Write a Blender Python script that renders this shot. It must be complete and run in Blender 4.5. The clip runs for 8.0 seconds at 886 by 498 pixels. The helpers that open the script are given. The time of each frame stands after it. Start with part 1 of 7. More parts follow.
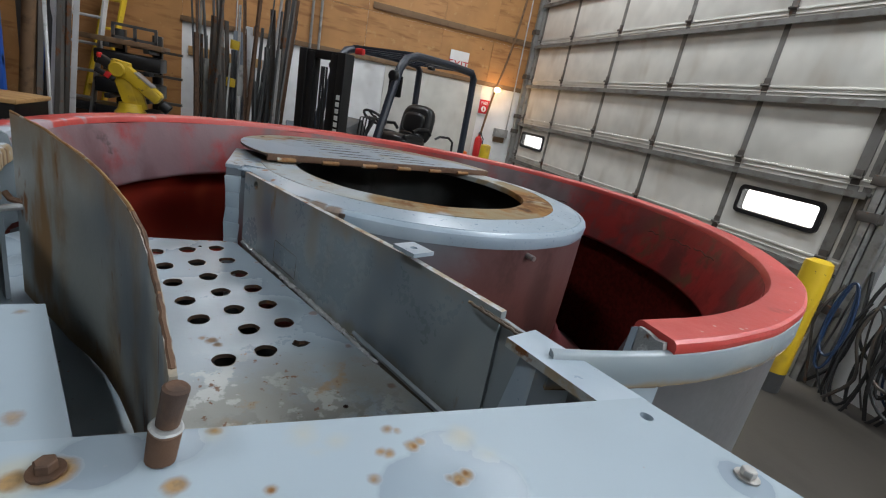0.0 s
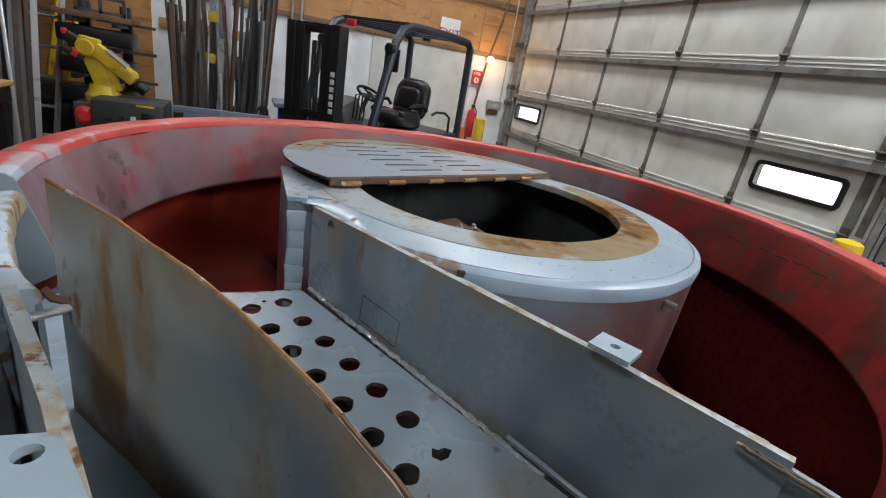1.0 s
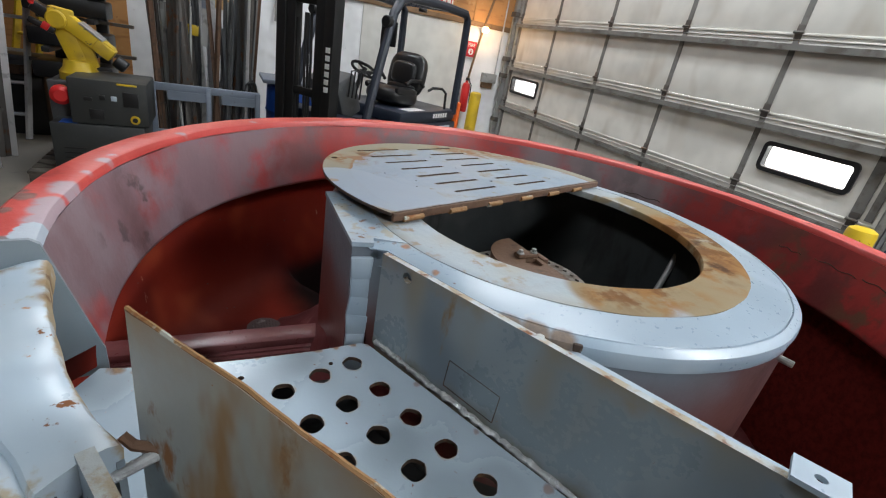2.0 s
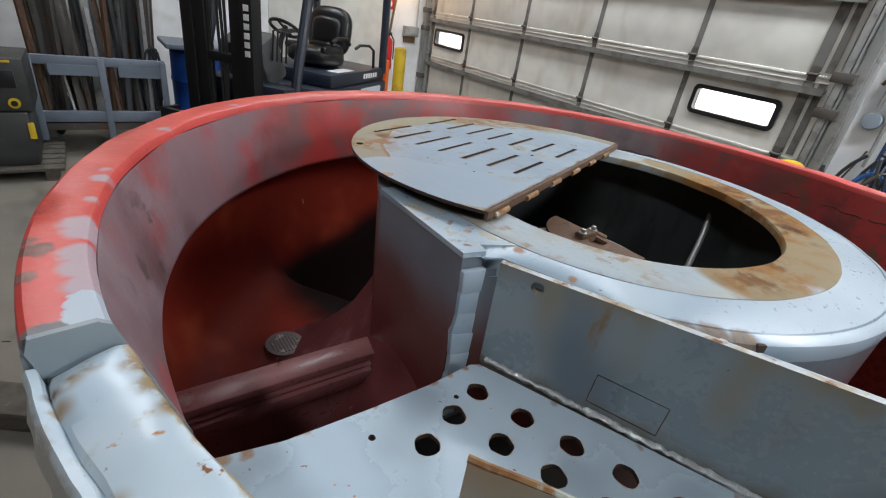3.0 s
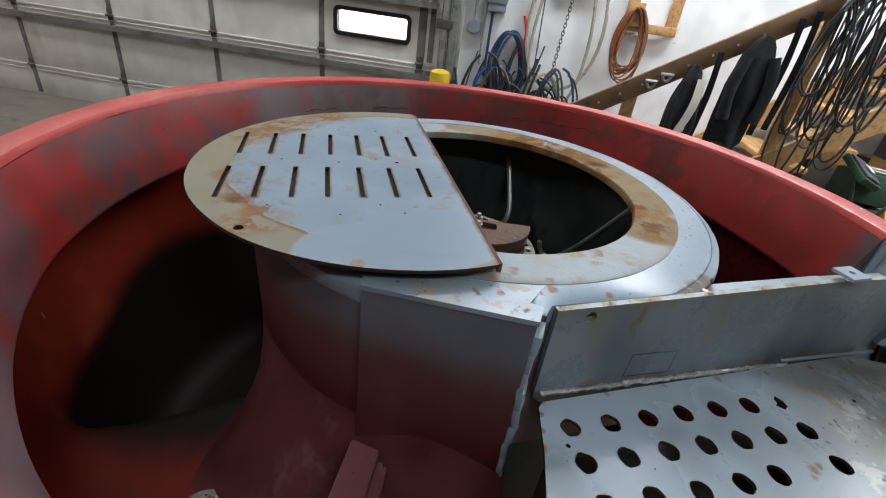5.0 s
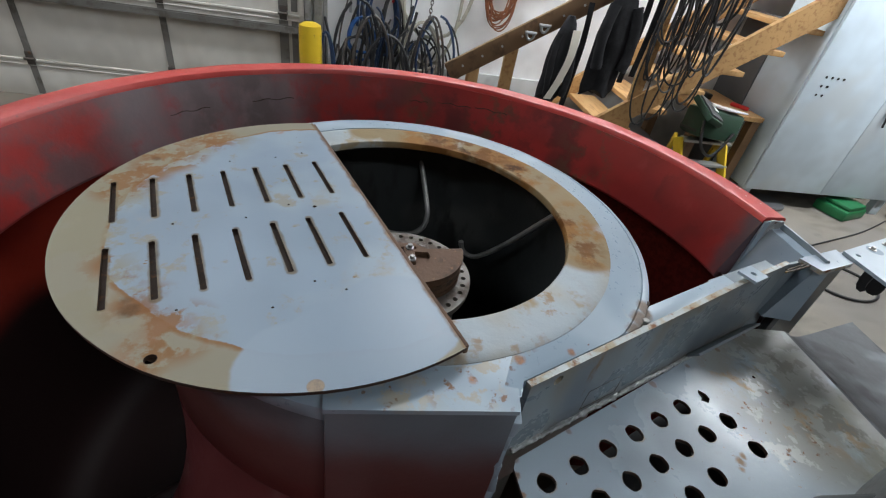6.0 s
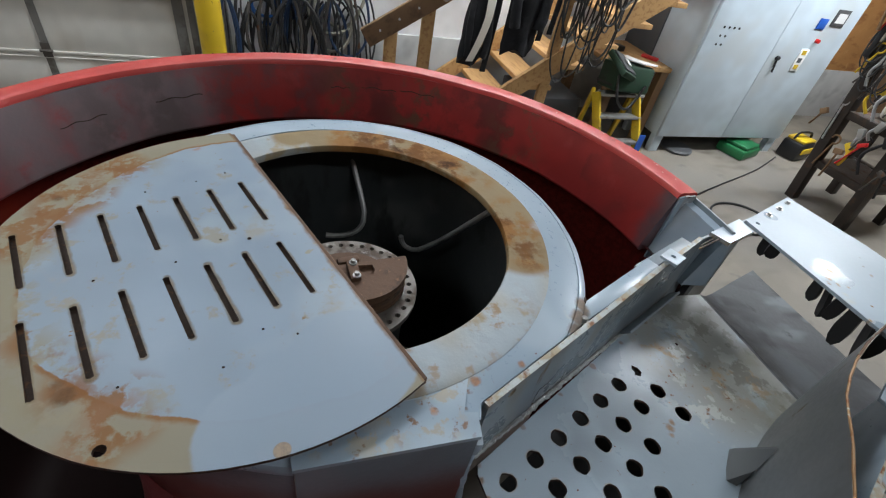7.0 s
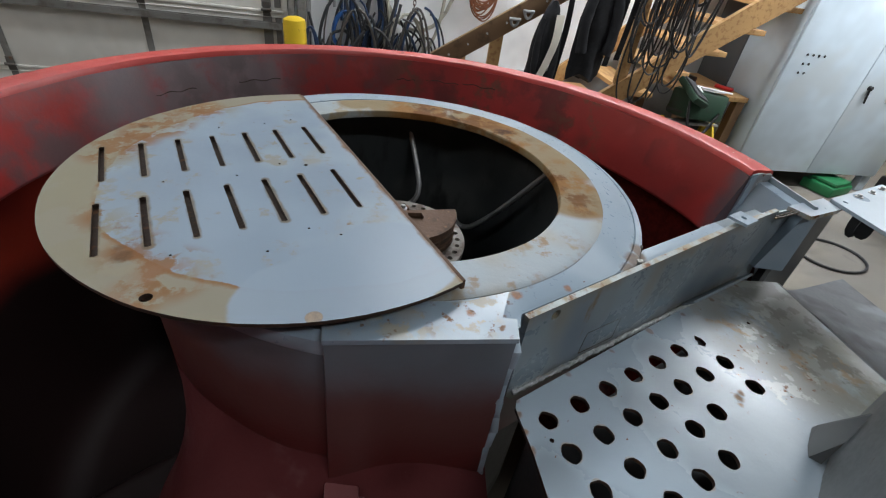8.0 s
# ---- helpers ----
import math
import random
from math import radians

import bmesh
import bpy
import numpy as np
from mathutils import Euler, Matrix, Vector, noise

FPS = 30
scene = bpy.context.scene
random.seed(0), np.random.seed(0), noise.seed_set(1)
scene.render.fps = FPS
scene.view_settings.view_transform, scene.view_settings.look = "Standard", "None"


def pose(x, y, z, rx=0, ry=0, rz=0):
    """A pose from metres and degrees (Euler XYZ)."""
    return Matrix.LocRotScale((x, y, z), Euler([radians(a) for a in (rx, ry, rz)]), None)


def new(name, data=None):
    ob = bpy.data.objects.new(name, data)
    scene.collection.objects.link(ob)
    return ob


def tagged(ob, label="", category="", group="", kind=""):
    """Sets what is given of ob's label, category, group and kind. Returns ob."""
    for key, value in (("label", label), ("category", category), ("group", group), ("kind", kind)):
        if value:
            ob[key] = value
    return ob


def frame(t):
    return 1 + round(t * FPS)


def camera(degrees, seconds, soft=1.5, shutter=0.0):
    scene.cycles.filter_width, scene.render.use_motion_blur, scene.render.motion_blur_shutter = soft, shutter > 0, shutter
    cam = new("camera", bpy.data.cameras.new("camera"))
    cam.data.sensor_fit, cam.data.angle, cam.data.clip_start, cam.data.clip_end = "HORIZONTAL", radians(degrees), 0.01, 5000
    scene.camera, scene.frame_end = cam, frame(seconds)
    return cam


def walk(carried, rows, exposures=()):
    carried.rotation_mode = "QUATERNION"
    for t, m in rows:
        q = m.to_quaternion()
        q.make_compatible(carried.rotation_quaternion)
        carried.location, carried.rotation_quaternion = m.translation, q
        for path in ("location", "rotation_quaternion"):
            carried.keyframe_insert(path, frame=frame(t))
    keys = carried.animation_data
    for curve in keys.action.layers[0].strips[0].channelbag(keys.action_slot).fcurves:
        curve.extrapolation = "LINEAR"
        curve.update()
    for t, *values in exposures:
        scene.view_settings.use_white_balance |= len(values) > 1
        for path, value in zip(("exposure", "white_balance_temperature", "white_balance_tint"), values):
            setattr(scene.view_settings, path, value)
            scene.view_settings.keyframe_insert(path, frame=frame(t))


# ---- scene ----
from mathutils.geometry import delaunay_2d_cdt

cam = camera(87.5, 8.0, 1.15)
# seconds, eye x y z, yaw, pitch, roll
PATH = [
    (0.0, 0.0, 0.0, 1.5, -21.63, -16.98, 10.84),
    (0.5, -0.062, 0.129, 1.535, -23.7, -18.9, 10.34),
    (1.0, -0.184, 0.301, 1.542, -24.9, -20.26, 10.08),
    (1.2, -0.2107, 0.3489, 1.5494, -25.67, -20.46, 10.37),
    (2.3, -0.3561, 0.5704, 1.6106, -29.61, -24.92, 10.02),
    (2.5, -0.399, 0.61, 1.584, -31.87, -25.61, 9.75),
    (3.0, -0.499, 0.775, 1.575, -38.85, -26.96, 9.06),
    (3.5, -0.636, 0.937, 1.593, -47.9, -27.48, 8.3),
    (4.0, -0.66, 1.077, 1.578, -60.3, -27.48, 7.82),
    (4.5, -0.641, 1.195, 1.588, -72.38, -28.23, 7.34),
    (4.7, -0.6398, 1.2378, 1.6177, -77.7, -28.96, 7.49),
    (5.8, -0.5033, 1.4285, 1.7648, -98.35, -34.48, 9.81),
    (6.0, -0.46, 1.428, 1.793, -101.83, -35.55, 10.25),
    (6.5, -0.392, 1.435, 1.854, -109.43, -38.62, 11.69),
    (7.0, -0.388, 1.447, 1.888, -113.06, -39.49, 11.56),
    (7.5, -0.414, 1.432, 1.85, -110.38, -39.0, 10.33),
    (8.0, -0.517, 1.426, 1.718, -102.79, -35.21, 8.51),
]
walk(cam, [(t, pose(x, y, z, 90 + pitch, 0, yaw) @ pose(0, 0, 0, 0, 0, roll)) for t, x, y, z, yaw, pitch, roll in PATH],
     [(0.0, -0.50), (0.5, -0.42), (1.0, -0.27), (2.5, -0.05), (4.0, -0.16), (6.0, -0.50), (8.0, -0.52)])

# ---- light: a bright shop, unseen tube fittings added overhead, daylight only behind small panes ----
scene.view_settings.exposure = 0.0
world = bpy.data.worlds.new("world")
scene.world = world
world.use_nodes = True
sky = world.node_tree.nodes.new("ShaderNodeTexSky")
sky.sky_type, sky.sun_disc, sky.sun_elevation, sky.sun_rotation = "NISHITA", False, radians(35), radians(60)
world.node_tree.links.new(sky.outputs[0], world.node_tree.nodes["Background"].inputs[0])
world.node_tree.nodes["Background"].inputs[1].default_value = 0.12
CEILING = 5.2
# x, y, height and watts of unseen twin-tube fittings added for brightness; one hangs lower to light the tall cabinet
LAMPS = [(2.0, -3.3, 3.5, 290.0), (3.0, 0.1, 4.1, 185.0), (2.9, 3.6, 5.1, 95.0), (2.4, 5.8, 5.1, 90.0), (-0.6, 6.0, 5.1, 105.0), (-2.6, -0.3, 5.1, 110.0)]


def tube_lamp(x, y, z, watts):
    data = bpy.data.lights.new("added_tube_light", "AREA")
    data.shape, data.size, data.size_y, data.energy = "RECTANGLE", 0.35, 2.3, watts
    data.color = (0.885, 0.94, 0.99)
    ob = new("added_tube_light", data)
    ob.matrix_world = pose(x, y, z - 0.12)
    return ob


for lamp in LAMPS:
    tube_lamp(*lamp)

# ---- mesh helpers ----
TAU = 2 * math.pi


class Mesh:
    """Gathers points and faces for one mesh."""

    def __init__(self):
        self.v, self.f = [], []

    def add(self, verts, faces, m=None):
        k = len(self.v)
        self.v += [tuple(m @ Vector(p)) if m else tuple(p) for p in verts]
        self.f += [tuple(i + k for i in f) for f in faces]
        return self

    def box(self, sx, sy, sz, m=None, bevel=0.0):
        """A box centred on the pose m, with chamfered edges when bevel is given."""
        x, y, z = sx / 2, sy / 2, sz / 2
        if bevel <= 0:
            v = [(a * x, b * y, c * z) for c in (-1, 1) for b in (-1, 1) for a in (-1, 1)]
            return self.add(v, [(0, 2, 3, 1), (4, 5, 7, 6), (0, 1, 5, 4), (2, 6, 7, 3), (0, 4, 6, 2), (1, 3, 7, 5)], m)
        bm = bmesh.new()
        bmesh.ops.create_cube(bm, size=1.0, matrix=Matrix.Diagonal((sx, sy, sz, 1)))
        bmesh.ops.bevel(bm, geom=list(bm.edges), offset=min(bevel, 0.45 * min(sx, sy, sz)), segments=2, affect="EDGES", profile=0.5)
        bm.verts.index_update()
        self.add([p.co[:] for p in bm.verts], [[p.index for p in f.verts] for f in bm.faces], m)
        bm.free()
        return self

    def slab(self, x0, x1, y0, y1, z0, z1, bevel=0.0):
        return self.box(x1 - x0, y1 - y0, z1 - z0, pose((x0 + x1) / 2, (y0 + y1) / 2, (z0 + z1) / 2), bevel)

    def lathe(self, profile, n=24, m=None, a0=0.0, a1=TAU, closed=False):
        """Turns (r, z) pairs round z from a0 to a1; closed joins the profile's ends (a solid section)."""
        full, k, start = abs(a1 - a0 - TAU) < 1e-6, len(profile), len(self.v)
        rings = n if full else n + 1
        v = []
        for i in range(rings):
            a = a0 + (a1 - a0) * i / n
            v += [(r * math.cos(a), r * math.sin(a), z) for r, z in profile]
        f = []
        for i in range(n):
            i2 = (i + 1) % rings
            for j in range(k if closed else k - 1):
                j2 = (j + 1) % k
                f.append((i * k + j, i2 * k + j, i2 * k + j2, i * k + j2))
        if closed and not full:
            f += [tuple(range(k)), tuple(reversed(range((rings - 1) * k, rings * k)))]
        return self.add(v, f, m)

    def cyl(self, r, z0, z1, m=None, n=16, r2=None, bevel=0.0):
        r2 = r if r2 is None else r2
        b = bevel
        prof = [(1e-5, z0), (r - b, z0), (r, z0 + b), (r2, z1 - b), (r2 - b, z1), (1e-5, z1)] if b else [(1e-5, z0), (r, z0), (r2, z1), (1e-5, z1)]
        return self.lathe(prof, n, m)

    def rod(self, a, b, r, n=10, r2=None, bevel=0.0):
        a, b = Vector(a), Vector(b)
        m = Matrix.Translation(a) @ (b - a).to_track_quat("Z", "Y").to_matrix().to_4x4()
        return self.cyl(r, 0, (b - a).length, m, n, r2, bevel)

    def bar(self, a, b, w, h, bevel=0.0, roll=0.0):
        """A rectangular bar from a to b, w across and h in its own up direction."""
        a, b = Vector(a), Vector(b)
        m = Matrix.Translation((a + b) / 2) @ (b - a).to_track_quat("Y", "Z").to_matrix().to_4x4() @ pose(0, 0, 0, 0, roll, 0)
        return self.box(w, (b - a).length, h, m, bevel)

    def tube(self, path, r, n=8, loop=False):
        pts = [Vector(p) for p in path]
        k, v, f = len(pts), [], []
        up = Vector((0.31, 0.17, 0.93)).normalized()
        for i, p in enumerate(pts):
            d = (pts[(i + 1) % k] - pts[i - 1]) if loop else (pts[min(i + 1, k - 1)] - pts[max(i - 1, 0)])
            d.normalize()
            s = d.cross(up)
            if s.length < 0.05:
                s = d.cross(Vector((1, 0, 0)))
            s.normalize()
            up = s.cross(d).normalized()
            v += [p + r * (math.cos(TAU * j / n) * s + math.sin(TAU * j / n) * up) for j in range(n)]
        for i in range(k if loop else k - 1):
            i2 = (i + 1) % k
            f += [(i * n + j, i * n + (j + 1) % n, i2 * n + (j + 1) % n, i2 * n + j) for j in range(n)]
        if not loop:
            f += [tuple(reversed(range(n))), tuple(range((k - 1) * n, k * n))]
        return self.add(v, f)

    def sheet(self, low, high, thick):
        """A standing sheet between two rows of points, thickened sideways."""
        k, v, f = len(low), [], []
        for i in range(k):
            d = Vector(low[min(i + 1, k - 1)]) - Vector(low[max(i - 1, 0)])
            s = Vector((-d.y, d.x, 0)).normalized() * (thick / 2)
            v += [Vector(low[i]) - s, Vector(low[i]) + s, Vector(high[i]) + s, Vector(high[i]) - s]
        for i in range(k - 1):
            for j in range(4):
                f.append((i * 4 + j, i * 4 + (j + 1) % 4, i * 4 + 4 + (j + 1) % 4, i * 4 + 4 + j))
        f += [(3, 2, 1, 0), tuple(range(4 * k - 4, 4 * k))]
        return self.add(v, f)

    def prism(self, poly, z0, z1, m=None):
        k = len(poly)
        v = [(x, y, z0) for x, y in poly] + [(x, y, z1) for x, y in poly]
        f = [tuple(reversed(range(k))), tuple(range(k, 2 * k))]
        f += [(i, (i + 1) % k, k + (i + 1) % k, k + i) for i in range(k)]
        return self.add(v, f, m)

    def pierced(self, outer, holes, z0, z1, m=None, lift=None):
        """A flat plate of the outline outer with holes cut through; lift(x, y) bends it."""
        loops, pts, edges = [outer] + list(holes), [], []
        for loop in loops:
            k = len(pts)
            pts += [Vector(p) for p in loop]
            edges += [(k + i, k + (i + 1) % len(loop)) for i in range(len(loop))]
        vs, _, fs, *_ = delaunay_2d_cdt(pts, edges, [], 0, 1e-6)

        def inside(p, loop):
            hit = False
            for i in range(len(loop)):
                (ax, ay), (bx, by) = loop[i - 1], loop[i]
                if (ay > p[1]) != (by > p[1]) and p[0] < (bx - ax) * (p[1] - ay) / (by - ay) + ax:
                    hit = not hit
            return hit

        keep = []
        for f in fs:
            c = sum((vs[i] for i in f), Vector((0, 0))) / len(f)
            if inside(c, outer) and not any(inside(c, h) for h in holes):
                keep.append(tuple(f) if (vs[f[1]] - vs[f[0]]).cross(vs[f[2]] - vs[f[0]]) > 0 else tuple(reversed(f)))
        k = len(vs)
        up = lift or (lambda x, y: 0.0)
        v = [(p.x, p.y, z1 + up(p.x, p.y)) for p in vs] + [(p.x, p.y, z0 + up(p.x, p.y)) for p in vs]
        faces = keep + [tuple(i + k for i in reversed(f)) for f in keep]
        seen = {(f[i], f[(i + 1) % len(f)]) for f in keep for i in range(len(f))}
        faces += [(b, a, a + k, b + k) for a, b in seen if (b, a) not in seen]
        return self.add(v, faces, m)

    def rough(self, amount, scale, seed=0.0):
        """Moves all points by smooth noise, for dents and hand-made edges."""
        off = Vector((seed, seed * 1.7, seed * 0.3))
        self.v = [tuple(Vector(p) + amount * noise.noise_vector(Vector(p) * scale + off)) for p in self.v]
        return self

    def make(self, name, material, parent=None, label="", smooth=35.0, edge=None, pick=None):
        me = bpy.data.meshes.new(name)
        me.from_pydata(self.v, [], self.f)
        bm = bmesh.new()
        bm.from_mesh(me)
        bmesh.ops.remove_doubles(bm, verts=bm.verts, dist=1e-5)
        bmesh.ops.recalc_face_normals(bm, faces=bm.faces)
        bm.to_mesh(me)
        bm.free()
        me.materials.append(material)
        if edge:
            me.materials.append(edge)
            for p in me.polygons:
                if pick(p.normal, p.center):
                    p.material_index = 1
        if smooth:
            me.shade_smooth()
            me.set_sharp_from_angle(angle=radians(smooth))
        ob = new(name, me)
        if parent:
            ob.parent = parent
        if label:
            ob["label"] = label
        return ob


def ring(cx, cy, r, n=16, wob=0.0):
    return [(cx + r * (1 + wob * math.sin(3 * a + 7 * cx) + wob * math.sin(5 * a + 90 * cy)) * math.cos(a), cy + r * (1 + wob * math.cos(4 * a + 50 * cy)) * math.sin(a)) for a in (TAU * i / n for i in range(n))]


def thing(name, label, category, at=(0, 0, 0), turn=0.0, group="", kind=""):
    ob = new(name)
    ob.empty_display_size = 0.05
    ob.matrix_world = pose(*at, 0, 0, turn)
    return tagged(ob, label, category, group, kind)


def bolt(m, r, h, material, parent, name="bolt", label="", washer=True):
    """A hex head on a washer, along the z of the pose m."""
    b = Mesh()
    if washer:
        b.cyl(r * 1.6, 0, h * 0.22, m, 16)
    b.cyl(r, h * 0.2, h, m, 6, bevel=h * 0.1)
    return b.make(name, material, parent, label, 30)


# ---- materials ----
def surface(name, base, layers=(), rough=0.5, metal=0.0, bump=(), spec=0.5, vary=0.0, coat=0.0, fields=(), stains=(), patches=()):
    """Layers lie over the base: (colour, scale, low, high, rough or None, stretch xyz). bump: (scale, metres).
    fields: paint, stains or painted shade with a shape: (colour, kind, low, high, noise scale, noise share, rough),
    kind "z", or (x, y) or (x, y, z) of a centre.
    stains: (colour, [(x, y, radius) or (x, y, x, y, radius) along a line, ...], softness, noise scale, noise share,
    rough, strength), ragged patches seen in plan.
    patches: (colour, spots, softness, noise scale, low, high, rough, strength, stretch): broken colour by noise, only
    within the soft circles spots."""
    mat = bpy.data.materials.new(name)
    mat.use_nodes = True
    nt = mat.node_tree
    sh = nt.nodes["Principled BSDF"]
    sh.inputs["Metallic"].default_value, sh.inputs["Specular IOR Level"].default_value = metal, spec
    sh.inputs["Coat Weight"].default_value = coat
    tc = nt.nodes.new("ShaderNodeTexCoord")
    info = nt.nodes.new("ShaderNodeObjectInfo")
    shift = nt.nodes.new("ShaderNodeVectorMath")
    shift.operation = "MULTIPLY_ADD"
    nt.links.new(info.outputs["Random"], shift.inputs[0])
    shift.inputs[1].default_value = (7.3, 3.1, 5.7)
    nt.links.new(tc.outputs["Object"], shift.inputs[2])

    def grain(scale, stretch=(1, 1, 1), detail=6.0, roughness=0.6):
        mp = nt.nodes.new("ShaderNodeMapping")
        mp.inputs["Scale"].default_value = stretch
        nt.links.new(shift.outputs[0], mp.inputs["Vector"])
        no = nt.nodes.new("ShaderNodeTexNoise")
        no.inputs["Scale"].default_value, no.inputs["Detail"].default_value, no.inputs["Roughness"].default_value = scale, detail, roughness
        nt.links.new(mp.outputs[0], no.inputs["Vector"])
        return no.outputs["Fac"]

    def span(value, low, high):
        mr = nt.nodes.new("ShaderNodeMapRange")
        mr.interpolation_type = "SMOOTHSTEP"
        mr.inputs["From Min"].default_value, mr.inputs["From Max"].default_value = low, high
        nt.links.new(value, mr.inputs["Value"])
        return mr.outputs[0]

    def blend(fac, a, b, kind="RGBA"):
        mx = nt.nodes.new("ShaderNodeMix")
        mx.data_type = kind
        ins = [i for i in mx.inputs if i.enabled]
        for socket, value in zip(ins, (fac, a, b)):
            if hasattr(value, "is_output"):
                nt.links.new(value, socket)
            else:
                socket.default_value = value
        return [o for o in mx.outputs if o.enabled][0]

    col, rgh = (*base, 1.0), rough
    tone = span(grain(3.0, detail=2.0), 0.3, 0.7)
    col = blend(tone, tuple(c * (1 - 0.10 - vary) for c in base) + (1,), tuple(min(1, c * (1 + 0.08 + vary)) for c in base) + (1,))
    fine = span(grain(90.0), 0.3, 0.7)
    rgh = blend(fine, max(0.03, rough - 0.03), min(1, rough + 0.03), "FLOAT")
    for colour, scale, low, high, r, stretch in layers:
        fac = span(grain(scale, stretch, 2.0 if scale < 6 else 4.0 if scale < 10 else 6.0), low, high)
        col = blend(fac, col, (*colour, 1.0))
        if r is not None:
            rgh = blend(fac, rgh, r, "FLOAT")
    for colour, kind, low, high, scale, share, r in fields:
        sep = nt.nodes.new("ShaderNodeSeparateXYZ")
        if kind == "z":
            nt.links.new(tc.outputs["Object"], sep.inputs[0])
            value = sep.outputs[2]
        else:
            off = nt.nodes.new("ShaderNodeVectorMath")
            off.operation = "MULTIPLY_ADD"
            off.inputs[1].default_value, off.inputs[2].default_value = (1, 1, len(kind) - 2), (-kind[0], -kind[1], -kind[2] if len(kind) > 2 else 0)
            nt.links.new(tc.outputs["Object"], off.inputs[0])
            ln = nt.nodes.new("ShaderNodeVectorMath")
            ln.operation = "LENGTH"
            nt.links.new(off.outputs[0], ln.inputs[0])
            value = ln.outputs["Value"]
        mod = nt.nodes.new("ShaderNodeMath")
        mod.operation = "MULTIPLY_ADD"
        mod.inputs[1].default_value = share
        nt.links.new(grain(scale), mod.inputs[0])
        sub = nt.nodes.new("ShaderNodeMath")
        sub.operation = "SUBTRACT"
        sub.inputs[1].default_value = share / 2
        nt.links.new(value, mod.inputs[2])
        nt.links.new(mod.outputs[0], sub.inputs[0])
        fac = span(sub.outputs[0], min(low, high), max(low, high))
        if low > high:
            inv = nt.nodes.new("ShaderNodeMath")
            inv.operation = "SUBTRACT"
            inv.inputs[0].default_value = 1.0
            nt.links.new(fac, inv.inputs[1])
            fac = inv.outputs[0]
        col = blend(fac, col, (*colour, 1.0))
        if r is not None:
            rgh = blend(fac, rgh, r, "FLOAT")
    if stains or patches:
        plan = nt.nodes.new("ShaderNodeVectorMath")
        plan.operation = "MULTIPLY"
        plan.inputs[1].default_value = (1, 1, 0)
        nt.links.new(tc.outputs["Object"], plan.inputs[0])

    def math_node(operation, a, b):
        no = nt.nodes.new("ShaderNodeMath")
        no.operation = operation
        for socket, value in zip(no.inputs, (a, b)):
            if hasattr(value, "is_output"):
                nt.links.new(value, socket)
            else:
                socket.default_value = value
        return no.outputs[0]

    def nearest(spots):
        near = None
        for spot in spots:
            if len(spot) == 5:
                ax, ay, bx, by, radius = spot
                length = math.hypot(bx - ax, by - ay)
                rel = nt.nodes.new("ShaderNodeVectorMath")
                rel.operation = "SUBTRACT"
                rel.inputs[1].default_value = (ax, ay, 0)
                nt.links.new(plan.outputs[0], rel.inputs[0])
                dot = nt.nodes.new("ShaderNodeVectorMath")
                dot.operation = "DOT_PRODUCT"
                dot.inputs[1].default_value = ((bx - ax) / length ** 2, (by - ay) / length ** 2, 0)
                nt.links.new(rel.outputs[0], dot.inputs[0])
                along = math_node("MINIMUM", math_node("MAXIMUM", dot.outputs["Value"], 0.0), 1.0)
                foot = nt.nodes.new("ShaderNodeVectorMath")
                foot.operation = "SCALE"
                foot.inputs[0].default_value = (bx - ax, by - ay, 0)
                nt.links.new(along, foot.inputs["Scale"])
                far = nt.nodes.new("ShaderNodeVectorMath")
                far.operation = "DISTANCE"
                nt.links.new(rel.outputs[0], far.inputs[0])
                nt.links.new(foot.outputs[0], far.inputs[1])
                d = math_node("SUBTRACT", far.outputs["Value"], radius)
                near = d if near is None else math_node("MINIMUM", near, d)
                continue
            x, y, radius = spot
            far = nt.nodes.new("ShaderNodeVectorMath")
            far.operation = "DISTANCE"
            far.inputs[1].default_value = (x, y, 0)
            nt.links.new(plan.outputs[0], far.inputs[0])
            d = math_node("SUBTRACT", far.outputs["Value"], radius)
            near = d if near is None else math_node("MINIMUM", near, d)
        return near

    for colour, spots, soft, scale, low, high, r, strength, stretch in patches:
        within = span(math_node("MULTIPLY", nearest(spots), -1.0), -soft, soft)
        fac = math_node("MULTIPLY", math_node("MULTIPLY", within, span(grain(scale, stretch, 7.0, 0.62), low, high)), strength)
        col = blend(fac, col, (*colour, 1.0))
        if r is not None:
            rgh = blend(fac, rgh, r, "FLOAT")
    for colour, spots, soft, scale, share, r, strength in stains:
        near = nearest(spots)
        wobble = math_node("MULTIPLY", math_node("SUBTRACT", grain(scale, detail=2.5 if scale < 6 else 5.0), 0.5), share)
        cover = span(math_node("MULTIPLY", math_node("ADD", near, wobble), -1.0), -soft, soft)
        fac = math_node("MULTIPLY", cover, strength)
        fleck = span(grain(55.0, detail=8.0, roughness=0.7), 0.36, 0.62)
        rusty = colour[0] > 1.5 * colour[2]
        tone = (*colour, 1.0) if not rusty else blend(fleck, tuple(c * 0.62 for c in colour) + (1.0,), tuple(min(1.0, c * 1.12) for c in colour) + (1.0,))
        col = blend(fac, col, tone)
        tide = math_node("MULTIPLY", math_node("MULTIPLY", cover, math_node("SUBTRACT", 1.0, cover)), 0.7 * strength if rusty else 0.0)
        col = blend(tide, col, tuple(c * 0.55 for c in colour) + (1.0,))
        if r is not None:
            rgh = blend(fac, rgh, r, "FLOAT")
    nt.links.new(col, sh.inputs["Base Color"])
    nt.links.new(rgh, sh.inputs["Roughness"])
    last = None
